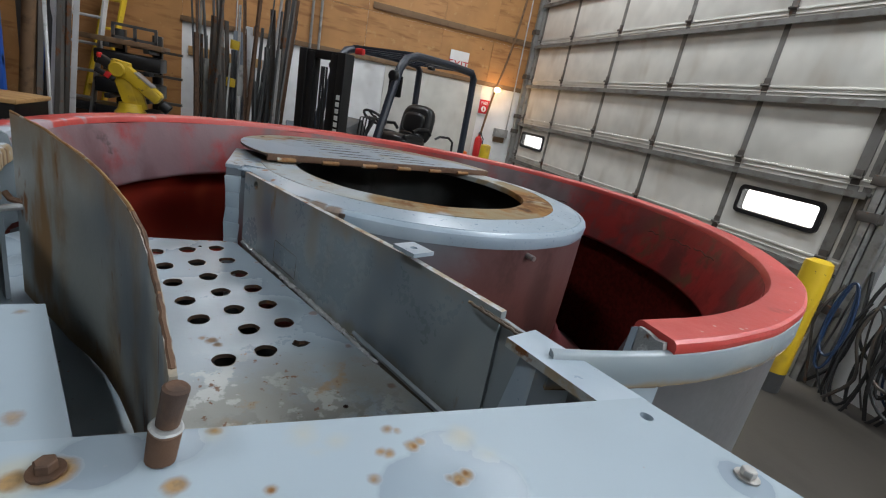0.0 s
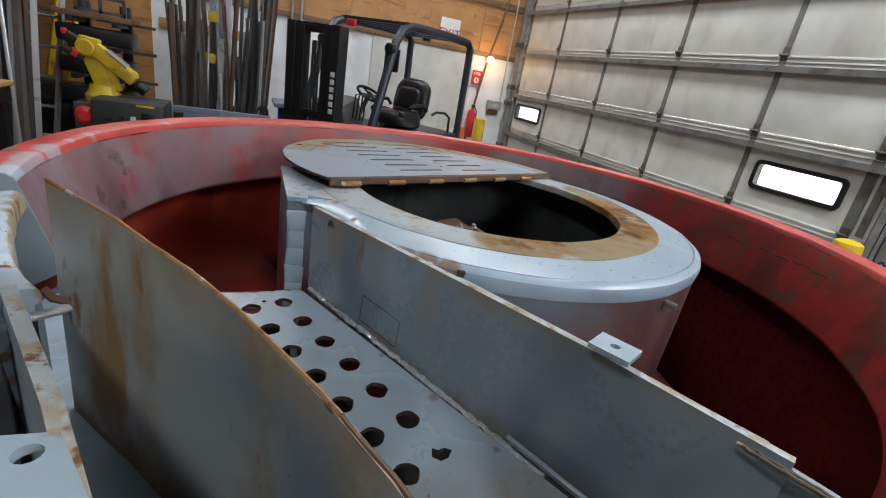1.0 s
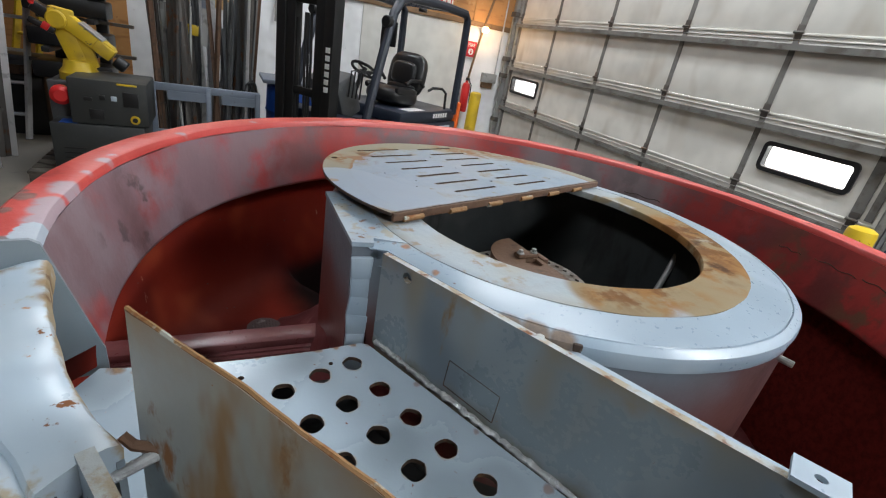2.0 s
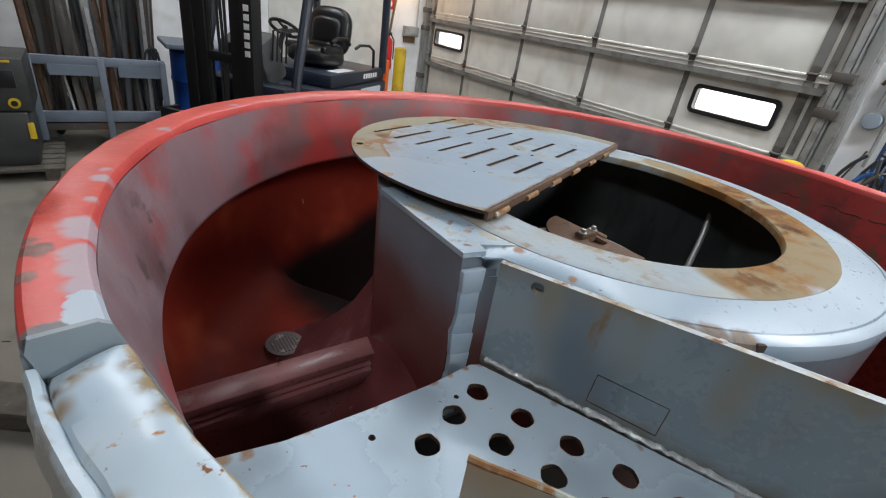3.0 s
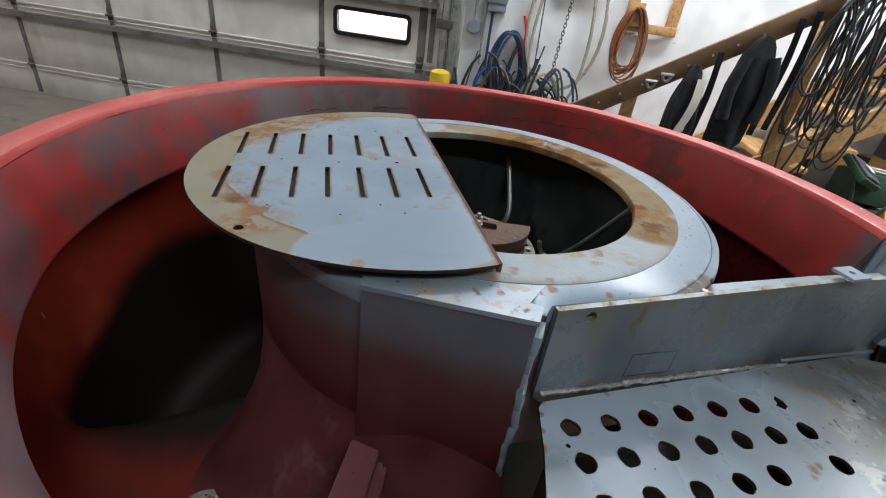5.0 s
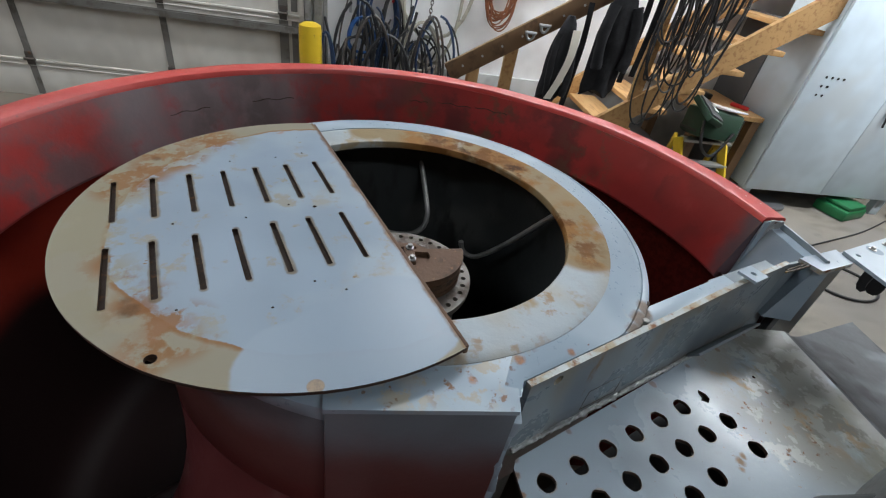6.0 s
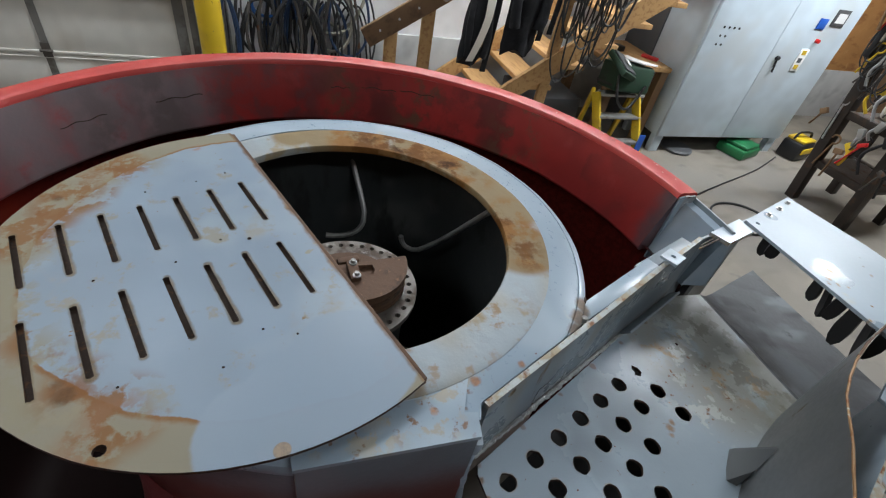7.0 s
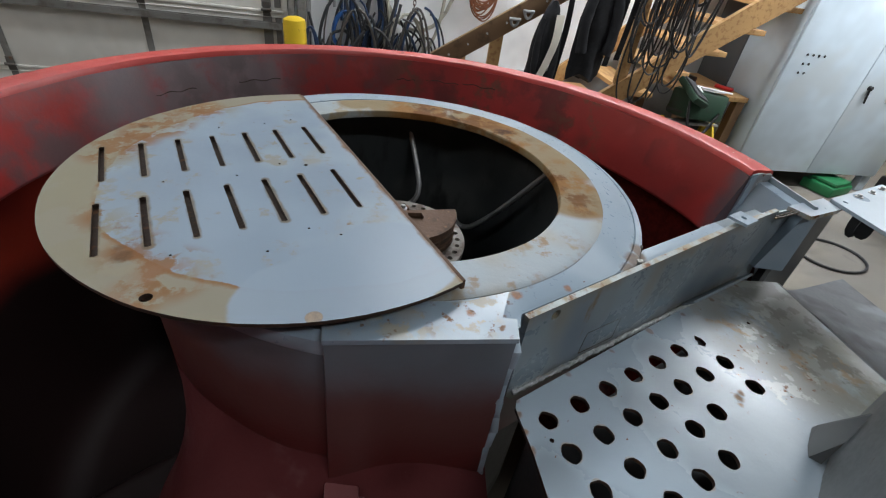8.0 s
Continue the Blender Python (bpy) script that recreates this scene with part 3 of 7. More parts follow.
M_RUST = surface("rusty_tan_steel", (0.345, 0.365, 0.345), [((0.175, 0.205, 0.23), 3.2, 0.46, 0.60, 0.34, ALL), ((0.36, 0.33, 0.25), 6, 0.54, 0.70, 0.45, (1, 1, 0.4)), ((0.28, 0.165, 0.07), 8, 0.56, 0.70, 0.6, (1, 1, 0.35)), ((0.24, 0.105, 0.035), 19, 0.60, 0.70, 0.8, (1, 1, 0.4)), ((0.06, 0.045, 0.03), 60, 0.71, 0.74, 0.7, ALL), *SPOTS], 0.38, 0.10, [(5, 0.003), (60, 0.0005)],
                 fields=[((0.20, 0.13, 0.06), "z", 1.13, 1.08, 9, 0.08, 0.6), ((0.33, 0.215, 0.11), "z", 1.31, 1.42, 6, 0.20, 0.6)],
                 stains=[((0.33, 0.23, 0.12), [(-0.27, 0.745, 0.010), (-0.165, 0.595, 0.010), (-0.12, 0.50, 0.012), (-0.07, 0.35, 0.02), (-0.05, 0.27, 0.02)], 0.025, 9, 0.12, 0.5, 0.6)])
# Darker grey for the blade's fence side and the gusset.
M_BLADE = surface("dark_streaked_steel", (0.085, 0.090, 0.092), [((0.13, 0.135, 0.13), 4, 0.45, 0.70, 0.4, (1, 1, 0.4)), ((0.055, 0.052, 0.045), 6, 0.56, 0.72, 0.5, (1, 1, 0.4)), ((0.13, 0.085, 0.045), 14, 0.66, 0.75, 0.7, ALL), *SPOTS], 0.40, 0.1, [(6, 0.003)])
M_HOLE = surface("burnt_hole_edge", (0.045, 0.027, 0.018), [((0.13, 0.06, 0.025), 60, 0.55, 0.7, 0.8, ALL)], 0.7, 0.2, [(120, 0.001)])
M_KNUCKLE = surface("rusty_hinge_paint", (0.24, 0.125, 0.045), [((0.36, 0.36, 0.31), 26, 0.58, 0.64, 0.5, ALL), (BROWN, 45, 0.54, 0.66, 0.8, ALL)], 0.6, 0.1, [(120, 0.001)])
M_EDGE = surface("chipped_paint_edge", (0.38, 0.41, 0.41), [(TAN, 30, 0.45, 0.6, 0.7, ALL), (RUST, 40, 0.55, 0.68, 0.8, ALL)], 0.5, 0.1, [(120, 0.001)])
M_SLOPE = surface("smeared_grey_steel", (0.055, 0.059, 0.064), [((0.035, 0.036, 0.038), 4, 0.46, 0.62, 0.6, (2.2, 0.8, 1)), ((0.13, 0.142, 0.155), 5, 0.55, 0.74, 0.5, (2.0, 0.7, 1)), ((0.028, 0.028, 0.029), 9, 0.60, 0.72, 0.6, ALL)], 0.48, 0.0, [(20, 0.001)], spec=0.3,
                  patches=[((0.125, 0.14, 0.155), [(0.05, 0.13, 0.09), (0.20, 0.14, 0.05), (-0.06, 0.12, 0.08), (0.30, 0.20, 0.04)], 0.07, 6, 0.40, 0.60, 0.5, 0.8, ALL)])
M_BOLT = surface("zinc_bolt_steel", (0.42, 0.41, 0.39), [(RUST, 120, 0.62, 0.75, 0.8, ALL)], 0.35, 0.8)
M_BROWN = surface("brown_rust_iron", (0.115, 0.062, 0.036), [((0.065, 0.042, 0.032), 20, 0.5, 0.7, 0.85, ALL), ((0.20, 0.11, 0.06), 60, 0.62, 0.72, 0.8, ALL)], 0.7, 0.2, [(90, 0.001)])
M_BLACK = surface("black_paint", (0.010, 0.010, 0.011), [((0.022, 0.021, 0.02), 14, 0.6, 0.75, 0.5, ALL)], 0.38)
M_HUB = surface("rusty_grey_iron", (0.17, 0.15, 0.13), [((0.09, 0.065, 0.05), 18, 0.46, 0.60, 0.7, ALL), ((0.28, 0.26, 0.24), 30, 0.60, 0.70, 0.4, ALL)], 0.5, 0.3, [(90, 0.0008)])
M_DOORSTRUT = surface("dull_door_strut", (0.17, 0.165, 0.155), [((0.10, 0.09, 0.075), 7, 0.48, 0.66, 0.7, ALL), ((0.24, 0.235, 0.22), 12, 0.62, 0.75, 0.6, ALL)], 0.6, 0.2)
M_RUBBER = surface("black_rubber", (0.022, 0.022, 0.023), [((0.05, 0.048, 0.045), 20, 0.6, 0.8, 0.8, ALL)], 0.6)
M_WELL = surface("dark_grey_steel", (0.034, 0.038, 0.039), [((0.065, 0.067, 0.064), 5, 0.5, 0.7, 0.5, ALL), ((0.022, 0.023, 0.023), 9, 0.52, 0.66, 0.6, (1, 1, 0.4))], 0.5, 0.1, [(12, 0.002)])
# The listed circles are broad dark patches between the mixer and the door.
M_FLOOR = surface("stained_concrete", (0.185, 0.163, 0.132), [((0.10, 0.086, 0.068), 3.2, 0.50, 0.66, 0.7, (1, 0.45, 1)), ((0.17, 0.155, 0.135), 1.1, 0.42, 0.7, 0.75, ALL), ((0.10, 0.09, 0.08), 5, 0.64, 0.78, 0.6, ALL)], 0.7, 0.0, [(40, 0.001)], stains=[((0.032, 0.027, 0.023), [(2.3, 1.0, 0.75), (2.9, 1.5, 0.6), (3.3, 1.3, 0.7), (3.5, 1.8, 0.4), (1.75, 0.5, 0.4), (2.4, 0.3, 0.4)], 0.2, 2.5, 0.35, 0.5, 0.9)])
M_WHITE = surface("dirty_white_wall", (0.80, 0.80, 0.80), [((0.45, 0.42, 0.38), 2.2, 0.60, 0.85, 0.8, ALL), ((0.3, 0.28, 0.26), 14, 0.70, 0.8, 0.8, ALL)], 0.65, 0.0, [(30, 0.001)])
M_PLY = surface("orange_plywood", (0.44, 0.215, 0.075), [((0.29, 0.125, 0.042), 4, 0.5, 0.72, 0.6, (0.5, 1, 3.0)), ((0.50, 0.29, 0.12), 9, 0.58, 0.75, 0.6, ALL), ((0.16, 0.075, 0.03), 16, 0.66, 0.74, 0.6, ALL)], 0.55, 0.0, [(60, 0.0006)])
M_DOOR = surface("cream_steel_door", (0.62, 0.605, 0.56), [((0.46, 0.42, 0.36), 3, 0.56, 0.8, 0.6, (1, 1, 0.4)), ((0.40, 0.36, 0.3), 30, 0.70, 0.8, 0.6, ALL)], 0.5, 0.0, [(50, 0.0005)])
M_STRUT = surface("galvanised_steel", (0.36, 0.36, 0.35), [((0.22, 0.215, 0.205), 8, 0.5, 0.7, 0.6, ALL)], 0.45, 0.6)
M_CEIL = surface("dark_unseen_ceiling", (0.15, 0.15, 0.155), [((0.10, 0.10, 0.10), 2, 0.5, 0.7, 0.7, ALL)], 0.7)
M_GRATE = surface("scoured_grate_steel", (0.125, 0.098, 0.095), [((0.34, 0.32, 0.31), 40, 0.55, 0.70, 0.4, ALL)], 0.42, 0.4)
M_FLANGE = surface("hammered_rusty_paint", (0.36, 0.435, 0.50), [((0.42, 0.49, 0.54), 4, 0.46, 0.62, 0.36, ALL), ((0.34, 0.30, 0.22), 12, 0.60, 0.67, 0.5, ALL), (ORANGE, 22, 0.63, 0.68, 0.75, ALL), (RUST, 36, 0.64, 0.68, 0.85, ALL), *SPOTS], 0.30, 0.0, [(9, 0.006)],
                   fields=[((0.30, 0.235, 0.15), (0.392, 1.340), 0.919, 0.912, 30, 0.03, 0.7), ((0.30, 0.29, 0.26), (0.392, 1.340), 0.984, 0.992, 30, 0.03, 0.7)],
                   patches=[((0.25, 0.165, 0.075), [(CX + r * math.cos(radians(d)), CY + r * math.sin(radians(d)), q) for r, d, q in ((0.925, 189.4, 0.010), (0.945, 189.8, 0.010), (0.963, 190.4, 0.010), (0.974, 192.0, 0.008), (0.916, 191.0, 0.011), (0.916, 193.0, 0.010), (0.914, 195.2, 0.008), (0.973, 195.0, 0.006), (0.973, 198.5, 0.006))], 0.008, 24, 0.40, 0.52, 0.7, 0.9, ALL),
                            ((0.10, 0.045, 0.015), [(CX + r * math.cos(radians(d)), CY + r * math.sin(radians(d)), q) for r, d, q in ((0.912, 191.6, 0.006), (0.911, 193.6, 0.006), (0.911, 195.0, 0.006), (0.974, 190.8, 0.005))], 0.006, 40, 0.44, 0.56, 0.8, 0.9, ALL)])
M_WELD = surface("dull_weld_steel", (0.36, 0.37, 0.37), [((0.58, 0.60, 0.60), 40, 0.48, 0.60, 0.25, ALL), (RUST, 30, 0.60, 0.70, 0.8, ALL)], 0.45, 0.3, [(150, 0.0015)])
M_DARKWALL = surface("dark_unseen_wall", (0.12, 0.065, 0.03), [((0.07, 0.04, 0.02), 3, 0.5, 0.7, 0.7, ALL)], 0.7)
M_FENCE = surface("grey_fence_paint", (0.218, 0.268, 0.300), [((0.265, 0.29, 0.29), 3, 0.45, 0.7, 0.42, ALL), ((0.125, 0.155, 0.185), 4, 0.47, 0.64, 0.28, (1, 1, 0.5)), ((0.235, 0.220, 0.175), 5, 0.62, 0.76, 0.4, (1, 1, 0.35)), ((0.20, 0.125, 0.06), 16, 0.63, 0.73, 0.6, (1, 1, 0.3)), ((0.05, 0.04, 0.03), 55, 0.72, 0.74, 0.7, ALL), *SPOTS], 0.25, 0.0, [(6, 0.003)], coat=0.15,
                  fields=[((0.24, 0.19, 0.12), "z", 1.245, 1.30, 9, 0.14, 0.5), ((0.13, 0.115, 0.09), "z", 1.115, 1.07, 14, 0.09, 0.5)])
M_BAND = surface("pale_band_paint", (0.215, 0.262, 0.292), [((0.25, 0.285, 0.30), 3, 0.45, 0.7, 0.4, ALL), ((0.17, 0.205, 0.232), 6, 0.60, 0.76, 0.35, ALL), (TAN, 26, 0.66, 0.72, 0.6, (1, 1, 0.5)), *SPOTS], 0.36, 0.0, [(9, 0.002)],
                 fields=[((0.27, 0.215, 0.14), "z", 1.242, 1.232, 20, 0.02, 0.6)])
M_BEAD = surface("rusty_weld_seam", (0.10, 0.075, 0.055), [((0.30, 0.20, 0.10), 22, 0.5, 0.62, 0.7, ALL)], 0.6, 0.2, [(120, 0.001)])
M_OUTER = surface("dull_outer_paint", (0.10, 0.105, 0.115), [((0.125, 0.13, 0.136), 3, 0.45, 0.7, 0.45, ALL), ((0.09, 0.095, 0.105), 7, 0.58, 0.74, 0.4, (1, 1, 0.4)), *SPOTS], 0.42, 0.0, [(9, 0.002)])

# ---- the pan mixer ----
MID = pose(CX, CY, 0)
mixer = thing("pan_mixer", "large round red and grey steel pan mixer with half-open lid", "mixer", (0, 0, 0))
A0, A1 = radians(-86.5), radians(188)


def polar(r, deg, z=0.0):
    return (CX + r * math.cos(radians(deg)), CY + r * math.sin(radians(deg)), z)


# rim: a hollow ring of sloping section, left open over the outlet
RIM = [(0.985, 1.274), (0.986, 1.281), (0.984, 1.2865), (0.979, 1.2892), (0.930, 1.2892), (0.9245, 1.2868), (0.921, 1.281), (0.919, 1.272), (0.945, 1.262)]
LINER = [(0.9185, 1.272), (0.870, 1.104), (0.872, 1.094), (0.882, 1.088), (0.955, 1.100), (0.957, 1.225), (0.970, 1.235), (0.972, 1.258), (0.944, 1.262)]
Mesh().lathe(RIM, 150, MID, A0, A1, True).rough(0.0022, 9).make("rim", M_RED, mixer, "red rim with paint worn through to grey", 28)
Mesh().lathe(LINER, 150, MID, A0, A1, True).rough(0.0025, 7).make("rim_liner", M_LINER, mixer, "sloping inner band, patched red and grey", 50)
Mesh().lathe([(0.974, 1.232), (0.986, 1.232), (0.9875, 1.236), (0.986, 1.272), (0.983, 1.275), (0.976, 1.2755)], 110, MID, radians(-96), radians(188), True).rough(0.002, 8).make("outer_band", M_BAND, mixer, "blue-grey outer band", 50)
Mesh().lathe([(0.960, 1.245), (0.975, 1.245), (0.973, 1.1), (0.968, 0.75), (0.945, 0.35), (0.945, 0.0), (0.925, 0.0), (0.925, 0.35), (0.957, 0.75)], 96, MID, radians(-96), radians(214), True).make("outer_wall", M_OUTER, mixer)
Mesh().lathe([(0.975, 1.226), (0.982, 1.2275), (0.9868, 1.231), (0.985, 1.2335)], 200, MID, radians(-96), radians(188), True).rough(0.002, 40).make("weld_line", M_BEAD, mixer, "rusty weld under the outer band")
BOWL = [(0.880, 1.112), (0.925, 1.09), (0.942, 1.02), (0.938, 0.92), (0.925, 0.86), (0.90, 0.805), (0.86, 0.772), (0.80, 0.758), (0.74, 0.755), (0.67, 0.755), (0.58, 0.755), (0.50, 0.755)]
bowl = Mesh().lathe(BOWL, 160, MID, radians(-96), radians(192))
# Floor sunk by guess behind the drum, to deepen the dark there.
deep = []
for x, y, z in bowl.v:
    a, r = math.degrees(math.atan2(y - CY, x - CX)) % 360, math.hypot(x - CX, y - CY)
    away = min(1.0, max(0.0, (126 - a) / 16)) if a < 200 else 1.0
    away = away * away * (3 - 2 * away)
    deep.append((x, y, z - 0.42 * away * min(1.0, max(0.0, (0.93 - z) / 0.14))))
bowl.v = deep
bowl.rough(0.004, 5).make("bowl", M_REDIN, mixer, "dark red painted bowl, shade painted black low down", 60)
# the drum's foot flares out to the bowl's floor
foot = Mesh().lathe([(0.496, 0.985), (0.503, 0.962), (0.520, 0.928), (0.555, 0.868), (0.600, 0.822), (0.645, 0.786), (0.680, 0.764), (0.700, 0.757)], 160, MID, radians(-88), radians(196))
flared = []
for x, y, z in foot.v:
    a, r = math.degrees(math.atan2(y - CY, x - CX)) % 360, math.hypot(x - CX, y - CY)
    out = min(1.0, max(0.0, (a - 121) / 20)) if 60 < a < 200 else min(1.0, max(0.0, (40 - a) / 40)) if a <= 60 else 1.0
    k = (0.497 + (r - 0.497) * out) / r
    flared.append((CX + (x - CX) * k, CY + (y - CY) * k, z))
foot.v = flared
foot.rough(0.003, 7).make("drum_foot", M_CONE, mixer, "flared foot of the drum, red, far side painted black as shade", 60)


def trimmed(mesh):
    """Keeps the drum's points on its own side of the fence and of the box's face."""
    out = []
    for x, y, z in mesh.v:
        s = (x + 0.067) * 0.900 + (y - 1.190) * 0.436
        if s < 0.013 and y < 1.20:
            x, y = x + 0.900 * (0.013 - s), y + 0.436 * (0.013 - s)
        if x < -0.098 and 1.15 < y < 1.55:
            x = -0.098
        out.append((x, y, z))
    mesh.v = out
    return mesh


# drum in the middle
DRUM = pose(CX + 0.006, CY - 0.005, 0)
trimmed(Mesh().lathe([(0.503, 0.95), (0.507, 1.10), (0.5095, 1.250)], 120, DRUM)).rough(0.001, 9).make("drum_wall", M_DRUM, mixer, "drum wall, blue-grey fading into red, then near black below", 60)
trimmed(Mesh().lathe([(0.5105, 1.236), (0.5135, 1.254), (0.511, 1.2615), (0.504, 1.2660), (0.4965, 1.2680), (0.4950, 1.2655), (0.4930, 1.2685), (0.460, 1.2735), (0.415, 1.2785), (0.413, 1.255), (0.495, 1.236)], 160, DRUM, 0, TAU, True)).rough(0.0012, 11).make("top_ring", M_TOP, mixer, "worn blue-grey top ring", 30)
# Dark box stuck on instead of cutting the notch; its shade is colour.
Mesh().box(0.014, 0.007, 0.046, pose(0.132, 0.899, 1.240, 0, 0, -31), 0.002).make("ring_notch", M_HOLE, mixer, "dark box standing in for a shaded notch in the drum's edge")
IN = pose(CX - 0.004, CY - 0.009, 0)
Mesh().lathe([(0.335, 1.262), (0.334, 1.2755), (0.3365, 1.2790), (0.405, 1.2800), (0.418, 1.2794), (0.4225, 1.2778), (0.4225, 1.262)], 120, IN, 0, TAU, True).rough(0.0012, 12).make("inner_ring", M_RING, mixer, "rust-stained tan inner ring", 40)
Mesh().lathe([(0.41, 1.27), (0.41, 0.42), (0.02, 0.40)], 72, MID).make("well_lining", M_WELL, mixer, "dark inside of the drum", 60)


def block():
    """The blunt box welded to the drum, beside the outlet."""
    face = [(-0.107, 1.213), (-0.074, 1.208), (-0.068, 1.250), (-0.036, 1.250), (-0.036, 1.47), (-0.080, 1.470), (-0.104, 1.466)]
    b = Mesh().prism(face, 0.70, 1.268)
    b.make("block", M_DRUM, mixer, "blunt welded box, grey above, red then near black below")
    cap = Mesh().prism([(-0.109, 1.211), (-0.072, 1.205), (-0.068, 1.225), (-0.010, 1.20), (-0.010, 1.475), (-0.106, 1.468)], 1.268, 1.2765)
    cap.rough(0.001, 14).make("block_cap", M_TOP, mixer, "worn blue-grey top of the box")
    k = Mesh()
    for i in range(11):
        z = 0.84 + 0.039 * i
        k.box(0.036, 0.014, 0.043, pose(-0.0895, 1.2060 + 0.002 * math.sin(5 * i), z, 0, 0, -9), 0.004)
    k.rough(0.004, 22).make("joint_filler", M_TOP, mixer, "cracked light grey filler")


block()
FU = Vector((0.436, -0.900, 0)).normalized()   # along the fence, away from the box
FN = Vector((-FU.y, FU.x, 0))                  # across it, towards the drum
F0 = Vector((-0.067, 1.190, 0))
FM = Matrix(((FU.x, 0, FN.x, F0.x), (FU.y, 0, FN.y, F0.y), (0, 1, 0, 0), (0, 0, 0, 1)))


def level(x, y):
    return 1.092 + 0.045 * (y - 1.12)


def fence():
    outer = [(0.010, 1.088), (0.025, 1.072), (0.78, 1.035), (0.80, 1.10), (0.80, 1.268), (0.6, 1.274), (0.3, 1.271), (0.010, 1.268)]
    wall = Mesh().pierced(outer, [ring(0.0715, 1.2505, 0.0098, 14)], 0.0, 0.011, FM).rough(0.0015, 9)
    wall = wall.make("fence", M_FENCE, mixer, "grey steel fence plate with rusty top edge", 35, M_EDGE, lambda n, c: n.z > 0.5)
    seam = Mesh()
    for cx, cy, w, v in ((0, 0.0255, 0.099, 0.0016), (0, -0.0255, 0.099, 0.0016), (0.0495, 0, 0.0016, 0.05), (-0.0495, 0, 0.0016, 0.05)):
        seam.box(w, v, 0.003, FM @ pose(0.232, 1.128, 0.0008, 0, 0, -3) @ pose(cx, cy, 0))
    seam.rough(0.0012, 60).make("patch_seam", M_HOLE, wall, "dark seam of a welded-in patch")
    tab = Mesh().pierced([(-0.018, -0.014), (0.03, -0.014), (0.03, 0.026), (-0.018, 0.026)], [ring(0.006, 0.006, 0.006, 12)], 0.0, 0.006, Matrix.Translation((0.197, 0.638, 1.284)) @ pose(0, 0, 0, 0, 0, -64))
    tab.make("tab", M_TOP, wall, "pierced white lug")
    pts = []
    for i in range(90):
        p = F0 + FU * (0.02 + 0.0064 * i) - FN * (0.003 + 0.001 * math.sin(i * 1.9))
        pts.append((p.x, p.y, level(p.x, p.y) + 0.002 + 0.0006 * math.sin(i * 2.7)))
    Mesh().tube(pts, 0.0050, 7).rough(0.0034, 90).make("weld_bead", M_WELD, mixer, "lumpy grey weld bead")
    strip = Mesh()
    a, b = F0 + FU * 0.53, F0 + FU * 0.80
    strip.bar((a.x - 0.012, a.y - 0.006, 1.098), (b.x - 0.016, b.y - 0.006, 1.086), 0.006, 0.03, 0.001, 38)
    strip.rough(0.002, 25).make("strip", M_GREY, mixer, "ragged folded strip along the fence")
    # flat bar on the drum's side of the fence
    bar = Mesh().bar((0.078, 0.975, 1.248), (0.225, 0.655, 1.252), 0.034, 0.006, 0.001)
    bar = bar.make("flat_bar", M_TOP, mixer, "flat bar behind the fence")
    bolt(pose(0.086, 0.925, 1.252), 0.007, 0.012, M_BOLT, bar)
    bar2 = Mesh().bar((0.215, 0.70, 1.246), (0.296, 0.50, 1.250), 0.030, 0.008, 0.002)
    bar2.rough(0.002, 20).make("flat_bar", M_GREY, mixer)


fence()


